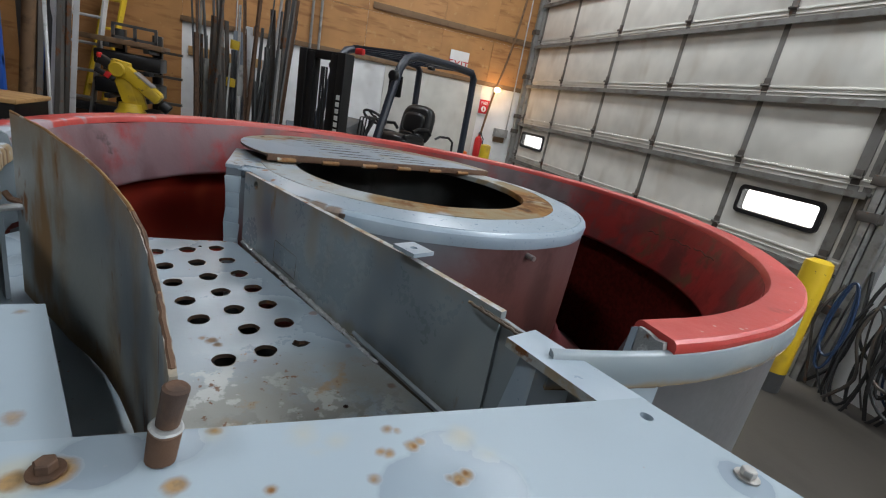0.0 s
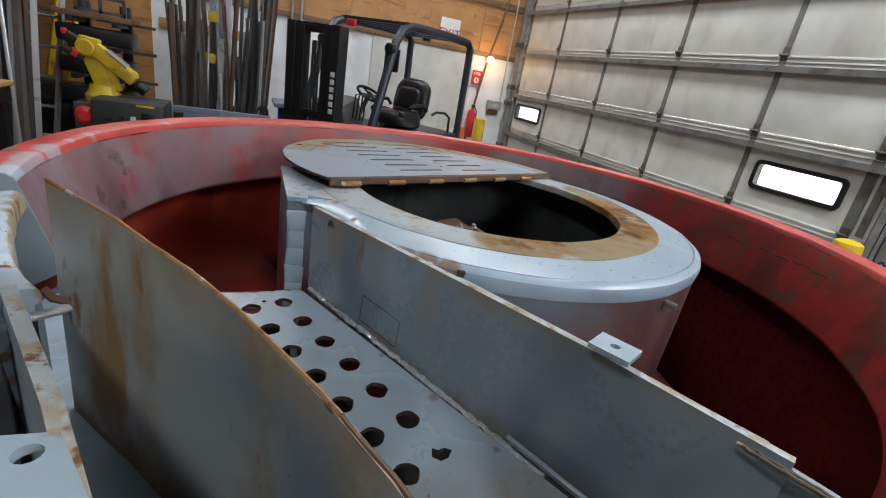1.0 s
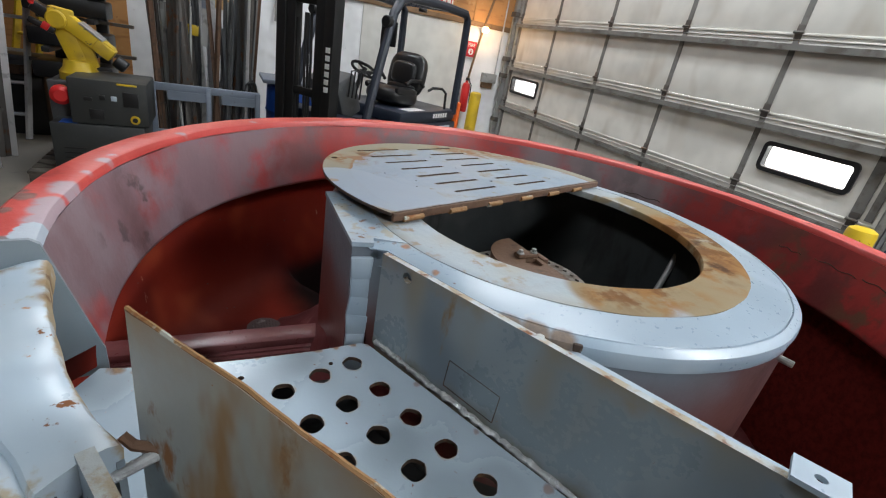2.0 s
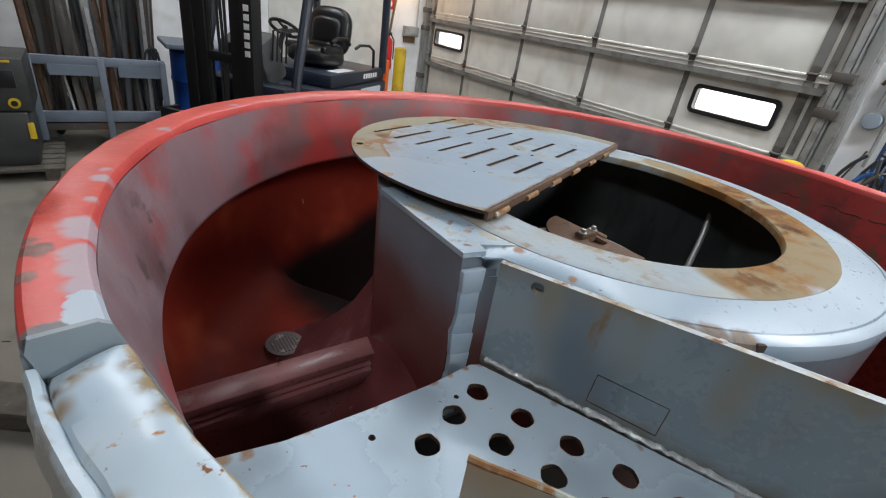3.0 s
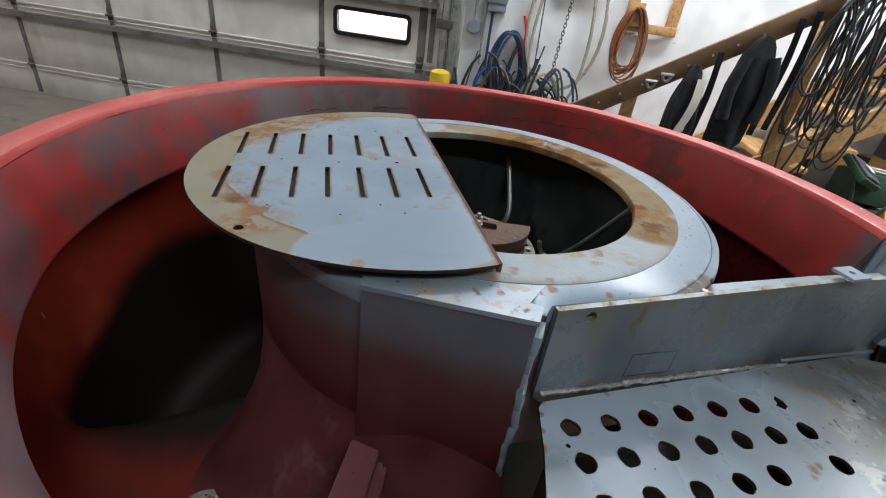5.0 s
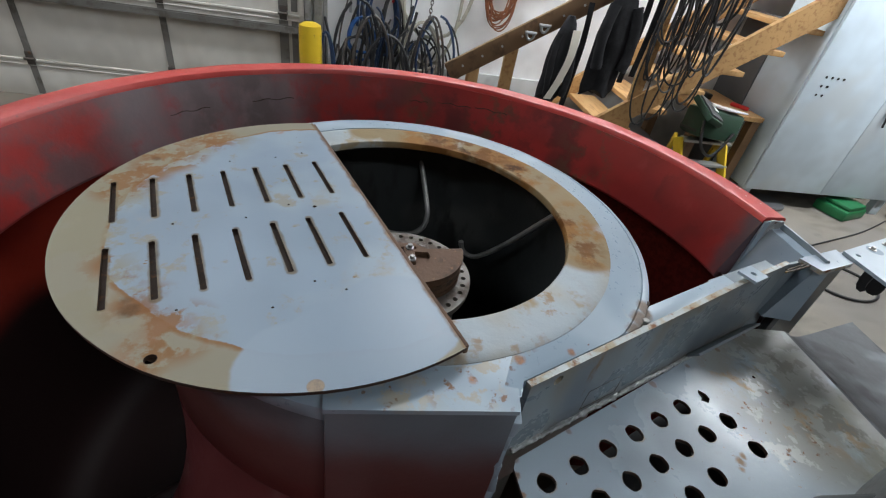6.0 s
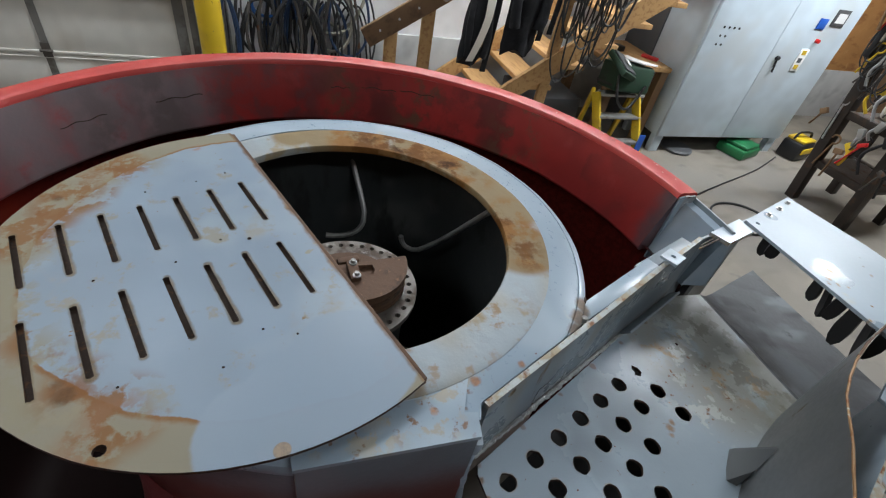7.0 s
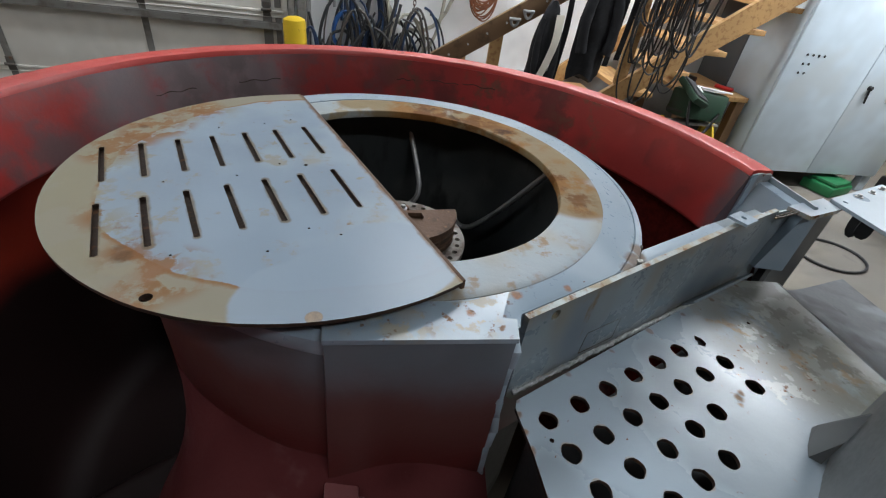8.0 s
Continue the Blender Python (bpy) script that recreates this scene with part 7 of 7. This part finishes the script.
    for k in range(18):
        y, top, deep = rnd.uniform(0.80, 1.62), rnd.uniform(0.85, 1.12), rnd.uniform(0.34, 0.46)
        m = rnd.choice((M_RUBBER, M_RUBBER, M_HOSEBLUE, M_RUBBER, M_STEEL))
        tagged(coil((w - rnd.uniform(0.04, 0.22), y, top), rnd.uniform(0.12, 0.28), deep, rnd.choice((1, 1, 2)), rnd.uniform(0.008, 0.013), 0.2, 90 + k).make("cable_loop", m), "thick cable hanging in a long loop by the door", "cable", "cable loops by the door")
    # chain
    c = thing("chain", "rusty steel chain hanging on the white wall", "chain", (w - 0.05, 0.93, 1.90))
    for k in range(30):
        m = pose(0, 0.002 * k, -0.032 * k, 0, 0, 90 * (k % 2))
        Mesh().tube([tuple(m @ Vector((0.012 * math.cos(a), 0, 0.023 * math.sin(a)))) for a in (TAU * i / 10 for i in range(10))], 0.0042, 5, True).make("link", M_STEEL, c)
    tagged(Mesh().rod((w - 0.04, 1.15, 1.05), (w - 0.04, 1.18, 1.75), 0.006, 6).make("rope", M_RUBBER), "thin black cord hanging on the wall", "cord")
    tagged(Mesh().tube(spline([(w - 0.05, 1.32, 1.45), (w - 0.06, 1.28, 1.3), (w - 0.05, 1.31, 1.12)]), 0.012, 8).make("red_hose", M_REDP), "short red hose hanging beside the cables", "hose")
    u = thing("cord_bracket", "pine bracket nailed to the wall for cords", "bracket", (w, 0.25, 1.45))
    Mesh().slab(-0.04, 0, 0.14, 0.23, 0.06, 0.66, 0.003).make("upright", M_WOOD, u)
    Mesh().slab(-0.04, 0, -0.21, -0.12, 0.0, 0.46, 0.003).make("upright", M_WOOD, u)
    Mesh().slab(-0.075, -0.04, -0.21, 0.23, 0.0, 0.07, 0.003).make("crosspiece", M_WOOD, u)
    Mesh().slab(-0.095, -0.075, 0.10, 0.22, 0.04, 0.22, 0.003).make("hook_board", M_WOOD, u)
    for k in range(7):
        h = thing("shackle", "grey steel shackle hung high on the wall", "shackle", (w - 0.10, 0.75 + 0.07 * k, 1.90 + 0.03 * (k % 3)), group="shackles on the wall")
        Mesh().tube([(0, 0.03 * math.cos(a), 0.05 * math.sin(a)) for a in (math.pi * i / 10 + math.pi for i in range(11))] , 0.012, 8).make("bow", M_STRUT, h)
        Mesh().rod((0, -0.045, 0), (0, 0.045, 0), 0.012, 8).make("pin", M_STEEL, h)
        Mesh().rod((0, 0, 0), (0.10, 0, 0.0), 0.007, 6).make("hook", M_STEEL, h)
    tagged(Mesh().slab(w - 0.03, w, 0.2, 1.3, 1.93, 2.02, 0.003).make("hook_rail", M_OLDWOOD), "brown board with hooks high on the wall", "board")
    tagged(Mesh().slab(w - 0.025, w - 0.002, -6.0, -3.85, 0.55, 3.0, 0.002).make("plywood_panel", M_PLY), "orange plywood panel on the wall behind the cabinet", "panel", kind="structure")


east_wall()


# ---- wooden stair along the wall ----
def stair():
    s = thing("stair", "open pine stair with plank handrail against the wall", "stair", (0, 0, 0))
    x0, x1 = 3.05, 3.93

    def at(y):
        return 0.02 + (0.18 - y) * 0.72

    for x in (x0, x1):
        low, high = [(x, 0.30, 0.0), (x, -3.6, at(-3.6))], [(x, 0.10, 0.30), (x, -3.6, at(-3.6) + 0.33)]
        Mesh().sheet(low, high, 0.04).make("stringer", M_WOOD, s)
    for k in range(14):
        y = 0.06 - 0.255 * k
        Mesh().slab(x0 + 0.02, x1 - 0.02, y - 0.26, y, 0.165 + 0.184 * k, 0.203 + 0.184 * k, 0.003).make("tread", M_WOOD, s)
    rail = Mesh()
    rail.bar((3.02, 0.90, 0.86), (3.02, -2.6, 0.86 + 3.5 * 0.64), 0.036, 0.135, 0.004)
    rail.make("handrail", M_OLDWOOD, s, "brown plank handrail with screws")
    for y in (0.71, 0.45, -0.62):
        Mesh().slab(3.04, 3.078, y - 0.045, y + 0.045, 0.0, 0.90 + (0.90 - y) * 0.64, 0.003).make("post", M_WOOD, s)
    for k in range(9):
        y = 0.80 - 0.13 * k
        z = 0.86 + (0.90 - y) * 0.64
        Mesh().cyl(0.008, 0, 0.006, pose(3.002, y, z, 0, -90, 0), 10).make("screw", M_ALU, s)


stair()


def hook_at(y):
    return 0.86 + (0.90 - y) * 0.64


def coat(y, w, h, seed, stripe):
    """A jacket hung by its collar: folds run down from the hook."""
    c = thing("jacket", "black work jacket with a cream stripe hung on the handrail" if stripe else "black padded work jacket hung on the handrail", "jacket", (2.97, y, hook_at(y) - 0.02), group="jackets on the handrail")
    v, f, n, rows = [], [], 24, 12
    for j in range(rows + 1):
        t = j / rows
        ww, dd = w * (0.25 + 0.75 * min(1, t * 2.6) ** 0.6) * (1 - 0.12 * t), 0.03 + 0.035 * min(1, 2 * t)
        for i in range(n):
            a = TAU * i / n
            fold = 1 + 0.16 * math.sin(5 * a + seed + 2 * t) * t + 0.07 * math.sin(11 * a + seed * 2)
            v.append((dd * math.sin(a) * fold, ww / 2 * math.cos(a) * fold + 0.05 * t * math.sin(seed), -h * t - 0.03 * math.sin(3 * a + seed) * t))
    for j in range(rows):
        f += [(j * n + i, j * n + (i + 1) % n, (j + 1) * n + (i + 1) % n, (j + 1) * n + i) for i in range(n)]
    f += [tuple(range(n)), tuple(reversed(range(rows * n, rows * n + n)))]
    Mesh().add(v, f).rough(0.008, 9, seed).make("body", M_CLOTH, c, smooth=70)
    for s in (-1, 1):
        pts = [(-0.02, s * w * 0.30, -0.12), (-0.04, s * w * 0.42, -0.28), (-0.05, s * w * 0.42, -0.42), (-0.05, s * w * 0.36, -0.54)]
        Mesh().tube(spline(pts, 5), 0.15 * w, 10).rough(0.008, 12, seed + s).make("sleeve", M_CLOTH, c, smooth=70)
    if stripe:
        pts = [(-0.05, -0.045, -0.08), (-0.074, -0.04, -0.25), (-0.078, 0.0, -0.42), (-0.076, 0.05, -h + 0.02)]
        q = spline(pts, 6)
        Mesh().sheet([tuple(p + Vector((0.0, -0.028, 0))) for p in q], [tuple(p + Vector((-0.004, 0.028, 0))) for p in q], 0.004).make("stripe", M_CREAM, c)


coat(0.10, 0.17, 0.58, 1.0, True)
coat(-0.26, 0.27, 0.72, 2.4, False)
for i, y in enumerate((0.36, 0.27)):
    h = thing("shackle", "bright steel shackle hooked on the handrail", "shackle", (2.985, y, hook_at(y)), group="shackles on the handrail")
    Mesh().tube([(0, 0.028 * math.cos(a), 0.045 * math.sin(a)) for a in (math.pi * k / 10 + math.pi for k in range(11))], 0.010, 8).make("bow", M_STRUT, h)
    Mesh().rod((0, -0.042, 0), (0, 0.042, 0), 0.011, 8).make("pin", M_STRUT, h)
for i, y in enumerate((-0.02, -0.42, -0.50)):
    p = [(2.98, y, hook_at(y)), (2.97, y - 0.01, hook_at(y) - 0.3), (2.96, y + 0.02, hook_at(y) - 0.75)]
    q = spline(p, 5)
    tagged(Mesh().sheet([tuple(a + Vector((0, -0.02, 0))) for a in q], [tuple(a + Vector((0.002, 0.02, 0))) for a in q], 0.006).make("strap", M_CLOTH), "black lifting strap hung on the handrail", "strap", "straps on the handrail")


def cable_bundle():
    rnd = random.Random(31)
    for k in range(22):
        y = -0.56 - 0.022 * k
        top = hook_at(y) + rnd.uniform(-0.02, 0.1)
        w = rnd.uniform(0.05, 0.15)
        drop = rnd.uniform(0.45, 1.25)
        pts, x = [], 2.96 - rnd.uniform(0, 0.12)
        for i in range(14):
            a = TAU * i / 14 + math.pi / 2
            pts.append((x + 0.02 * math.sin(3 * a + k), y + w * math.cos(a) * (0.8 - 0.3 * math.sin(a)), top - drop / 2 + drop / 2 * math.sin(a)))
        tagged(Mesh().tube(spline(pts + pts[:1], 3), rnd.uniform(0.006, 0.011), 6).make("cable_loop", rnd.choice((M_RUBBER, M_RUBBER, M_DARKGREY))), "black cable looped over the stair handrail", "cable", "cable loops on the handrail")
    c = thing("chain", "thin chain hanging from the stair", "chain", (2.98, -1.12, hook_at(-1.12)))
    for k in range(20):
        m = pose(0, 0.02 * math.sin(k * 0.3), -0.03 * k, 0, 0, 90 * (k % 2))
        Mesh().tube([tuple(m @ Vector((0.010 * math.cos(a), 0, 0.02 * math.sin(a)))) for a in (TAU * i / 8 for i in range(8))], 0.0035, 5, True).make("link", M_STEEL, c)


cable_bundle()


# ---- bench and step ladder under the stair ----
def under_stair():
    b = thing("side_bench", "pine-topped bench under the stair", "bench", (0, 0, 0))
    Mesh().slab(3.12, 3.9, -1.92, -1.30, 0.73, 0.77, 0.004).make("top", M_WOOD, b)
    for x in (3.17, 3.85):
        for y in (-1.87, -1.35):
            Mesh().slab(x - 0.04, x + 0.04, y - 0.04, y + 0.04, 0, 0.73).make("leg", M_OLDWOOD, b)
    for k in range(3):
        tagged(Mesh().box(0.20, 0.15, 0.004, pose(3.25 + 0.03 * k, -1.62 + 0.06 * k, 0.776 + 0.007 * k, 3, 6 - 4 * k, 20 * k), 0.0).make("paper", M_PAPER), "loose white sheet lying on the bench", "paper", "papers on the bench")
    tagged(Mesh().box(0.16, 0.05, 0.03, pose(3.35, -1.82, 0.786, 0, 0, 35), 0.01).make("hand_tool", M_REDP), "red hand tool lying on the bench", "tool")
    tagged(Mesh().box(0.10, 0.06, 0.05, pose(3.55, -1.6, 0.796, 0, 0, 10), 0.01).make("small_box", M_BLACK), "small black device on the bench", "box")
    l = thing("step_ladder", "yellow fibreglass step ladder under the stair", "ladder", (0, 0, 0))
    for y0, y1 in ((-1.20, -1.10), (-1.62, -1.52)):
        for xa, xb in ((2.72, 2.98), (3.24, 3.02)):
            Mesh().bar((xa, y0, 0.0), (xb, y1 if y0 > -1.4 else y1, 0.58), 0.03, 0.075, 0.004).make("rail", M_YELLOW, l)
    for z in (0.2, 0.4, 0.57):
        x = 2.72 + 0.26 * z / 0.58
        Mesh().slab(x - 0.04, x + 0.05, -1.58, -1.14, z - 0.012, z + 0.012, 0.003).make("step", M_STRUT, l)
    Mesh().slab(2.735, 2.745, -1.60, -1.54, 0.12, 0.30).make("sticker", M_BLUEP, l)
    g = thing("tool_bag", "green and black bag with a white lid on the ladder", "bag", (2.99, -1.32, 0.60))
    Mesh().box(0.27, 0.36, 0.22, pose(0, -0.02, 0.12, 4, 8, 0), 0.03).make("body", M_BAG, g)
    Mesh().box(0.28, 0.37, 0.08, pose(0, -0.02, 0.05, 4, 8, 0), 0.03).make("base", M_BLACK, g)
    Mesh().box(0.25, 0.17, 0.012, pose(0.01, -0.12, 0.245, 4, 8, 4), 0.004).make("flap", M_PAPER, g, "white open flap")
    lid = Mesh().box(0.26, 0.20, 0.05, pose(-0.08, 0.12, 0.235, 22, -24, 10), 0.012).make("lid", M_BAG, g)
    Mesh().box(0.22, 0.16, 0.012, pose(-0.093, 0.113, 0.266, 22, -24, 10), 0.003).make("panel", M_DARKGREY, lid)
    Mesh().box(0.07, 0.05, 0.006, pose(-0.10, 0.09, 0.272, 22, -24, 10), 0.002).make("tag", M_PAPER, lid)
    Mesh().tube(spline([(-0.14, 0.16, 0.18), (-0.22, 0.15, 0.0), (-0.2, 0.0, -0.08), (-0.15, -0.14, 0.1)]), 0.012, 6).make("strap", M_BLACK, g)
    tagged(Mesh().slab(3.35, 3.9, -1.25, -0.65, 0, 0.35, 0.01).make("crate", M_DARKGREY), "dark crate on the floor under the stair", "crate")
    tagged(Mesh().slab(3.5, 3.95, -2.0, -1.94, 0, 1.5, 0.003).make("board", M_DARKGREY), "dark sheet standing beside the cabinet", "board")


under_stair()


# ---- tall electrical cabinet ----
def cabinet():
    c = thing("electrical_cabinet", "tall pale grey double-door electrical cabinet on legs", "cabinet", (0, 0, 0))
    Mesh().slab(2.995, 3.52, -3.58, -1.96, 0.17, 2.15, 0.008).make("body", M_CAB, c)
    for a, b in ((-2.768, -1.965), (-3.575, -2.772)):
        d = Mesh().slab(2.968, 2.993, a, b, 0.175, 2.145, 0.006).make("door", M_CAB, c)
        if a < -3:
            Mesh().bar((2.955, -2.87, 0.98), (2.945, -2.885, 0.86), 0.020, 0.014, 0.004).cyl(0.02, 0, 0.03, pose(2.968, -2.868, 0.985, 0, -90, 0), 14, bevel=0.004).make("handle", M_BLACK, d, "black lever handle")
            for y, z, w, h, m in ((-3.16, 1.30, 0.10, 0.09, M_BLUEP), (-3.34, 1.36, 0.16, 0.14, M_DARKGREY), (-3.16, 0.98, 0.10, 0.20, M_PAPER)):
                Mesh().slab(2.960, 2.968, y - w / 2, y + w / 2, z - h / 2, z + h / 2, 0.002).make("panel_device", m, d)
            Mesh().slab(2.957, 2.960, -3.40, -3.29, 1.32, 1.40).make("display", M_PAPER, d)
            for z, m in ((1.05, M_YELLOW), (0.98, M_DARKGREY), (0.92, M_YELLOW)):
                Mesh().slab(2.958, 2.960, -3.18, -3.13, z - 0.02, z + 0.02).make("warning_bar", m, d)
            Mesh().cyl(0.018, 0, 0.03, pose(2.968, -3.22, 1.16, 0, -90, 0), 12).make("button", M_REDP, d)
        else:
            for i in range(4):
                Mesh().cyl(0.010, 0, 0.005, pose(2.969, -2.10 - 0.055 * i, 1.19, 0, -90, 0), 10).make("vent_hole", M_BLACK, d)
                if i < 2:
                    for z in (1.12, 1.05):
                        Mesh().cyl(0.010, 0, 0.005, pose(2.969, -2.10 - 0.055 * i, z, 0, -90, 0), 10).make("vent_hole", M_BLACK, d)
    for y in (-3.54, -2.02):
        for x in (3.0, 3.44):
            Mesh().slab(x, x + 0.07, y - 0.05, y + 0.05, 0, 0.17, 0.004).make("leg", M_CAB, c)


cabinet()


def floor_things():
    g = thing("green_case", "green plastic case lying under the cabinet", "case", (2.98, -3.10, 0))
    Mesh().box(0.30, 0.36, 0.10, pose(0, 0, 0.051, 0, 0, 18), 0.02).make("shell", M_GREEN, g)
    Mesh().box(0.24, 0.28, 0.04, pose(-0.02, 0, 0.12, 0, 0, 18), 0.015).make("lid", M_GREEN, g)
    r = thing("shop_radio", "yellow and black rugged charger on the floor", "radio", (2.90, -3.82, 0))
    Mesh().box(0.22, 0.30, 0.20, pose(0, 0, 0.101, 0, 0, 12), 0.03).make("case", M_BLACK, r)
    Mesh().box(0.19, 0.24, 0.03, pose(0, 0, 0.213, 0, 0, 12), 0.01).make("top", M_YELLOW, r)
    Mesh().box(0.02, 0.20, 0.06, pose(-0.115, -0.02, 0.12, 0, 0, 12), 0.006).make("front", M_YELLOW, r)
    Mesh().tube(spline([(0, -0.12, 0.21), (0, -0.08, 0.28), (0, 0.08, 0.28), (0, 0.12, 0.21)]), 0.013, 8).make("handle", M_BLACK, r)
    tagged(Mesh().tube(spline([(2.86, -3.55, 0.012), (2.6, -3.0, 0.012), (2.35, -2.3, 0.012), (2.20, -1.9, 0.012), (2.05, -1.6, 0.012), (1.95, -0.8, 0.012)]), 0.007, 6).make("floor_cable", M_RUBBER), "grey cable trailing over the concrete floor", "cable")
    tagged(Mesh().tube([(1.86 + 0.22 * math.cos(a), -2.10 + 0.26 * math.sin(a), 0.012) for a in (TAU * i / 28 for i in range(28))], 0.010, 6, True).make("cable_loop", M_RUBBER), "black cable loop lying on the floor", "cable")
    # Flat dark disc for the dark spot under the cabinet.
    tagged(Mesh().cyl(0.16, 0, 0.03, pose(3.05, -2.35, 0.001), 24, bevel=0.01).make("floor_mat", M_DARKGREY), "flat dark disc on the floor under the cabinet", "lid")
    # tool stand of dark posts crowded with hung tools
    s = thing("tool_stand", "dark steel tool stand crowded with clamps and cables", "stand", (0, 0, 0))
    def lean(z):
        return -3.02 + 0.13 * z

    for x in (2.16, 1.66):
        Mesh().bar((x, lean(0), 0), (x, lean(2.3), 2.3), 0.085, 0.085, 0.004).make("post", M_POST, s)
        Mesh().bar((x + 0.04, -3.60, 0), (x + 0.04, -3.40, 1.8), 0.07, 0.07, 0.004).make("post", M_POST, s)
    for z in (0.35, 0.80, 1.25, 1.7, 2.1):
        Mesh().slab(1.62, 2.20, lean(z) - 0.03, lean(z) + 0.03, z, z + 0.06, 0.004).make("rail", M_POST, s)
        Mesh().slab(1.64, 2.20, -3.55, -3.50, z, z + 0.05, 0.004).make("rail", M_POST, s)
    for z in (0.36, 0.80):
        Mesh().slab(1.64, 2.18, -3.50, lean(z), z, z + 0.03, 0.003).make("shelf", M_STEEL, s)
    rnd = random.Random(12)
    for k in range(54):
        x, z = rnd.uniform(1.58, 2.28), rnd.uniform(0.55, 2.05)
        y = lean(z) + rnd.uniform(0.04, 0.12)
        m, tool = rnd.choice((M_STEEL, M_BLACK, M_ALU, M_STRUT, M_BLACK, M_OLDWOOD, M_REDP, M_YELLOW, M_STEEL)), Mesh()
        h, dx = rnd.uniform(0.10, 0.30), rnd.uniform(-0.09, 0.09)
        kind = k % 3
        if kind == 0:
            tool.bar((x, y, z), (x + dx, y, z - h), 0.022, 0.010, 0.003).box(rnd.uniform(0.05, 0.10), 0.03, rnd.uniform(0.03, 0.06), pose(x, y, z, 0, rnd.uniform(-40, 40), 0), 0.006)
        elif kind == 1:
            tool.rod((x, y, z), (x + dx, y, z - h), 0.008, 8).tube([(x + 0.035 * math.cos(a), y, z + 0.03 + 0.035 * math.sin(a)) for a in (TAU * i / 12 for i in range(10))], 0.008, 6)
        else:
            tool.tube(spline([(x, y, z), (x + dx, y + 0.02, z - h * 0.5), (x + 0.3 * dx, y, z - h)], 5), 0.012, 7).box(0.05, 0.04, 0.09, pose(x, y, z, 0, rnd.uniform(-50, 50), 0), 0.012)
        tagged(tool.make("hand_tool", m), "hand tool hung on the dark tool stand", "tool", "tools on the stand")
    v = thing("spirit_level", "black spirit level with pale vials on the stand", "level", (2.20, lean(1.5) + 0.06, 1.25))
    Mesh().slab(-0.02, 0.02, -0.03, 0.03, 0, 0.55, 0.008).make("frame", M_BLACK, v)
    for z in (0.12, 0.38):
        Mesh().slab(-0.023, 0.023, -0.022, 0.022, z, z + 0.09, 0.004).make("vial", M_PAPER, v)
    for k in range(8):
        x = 1.65 + 0.075 * k
        tagged(coil((x, -2.74, 1.45 + 0.1 * math.sin(k)), 0.08, 0.16, 2, 0.006, 0.2, 70 + k, "y").make("cable_coil", M_RUBBER), "black cable coil hung on the tool stand", "cable", "cable coils on the stand")
    tagged(Mesh().box(0.16, 0.30, 0.02, pose(1.8, -3.2, 0.845, 0, 0, 15), 0.004).make("tray", M_BLUEP), "blue tray on the tool stand", "tray")
    tagged(Mesh().box(0.20, 0.20, 0.14, pose(2.0, -3.25, 0.90, 0, 0, 30), 0.05).make("rag_pile", M_CREAM), "crumpled cream rag on the tool stand", "rag")
    tagged(Mesh().box(0.10, 0.16, 0.24, pose(1.72, -3.18, 0.95, 0, 0, 10), 0.02).make("drill", M_YELLOW), "yellow and black power tool on the stand", "tool")


floor_things()
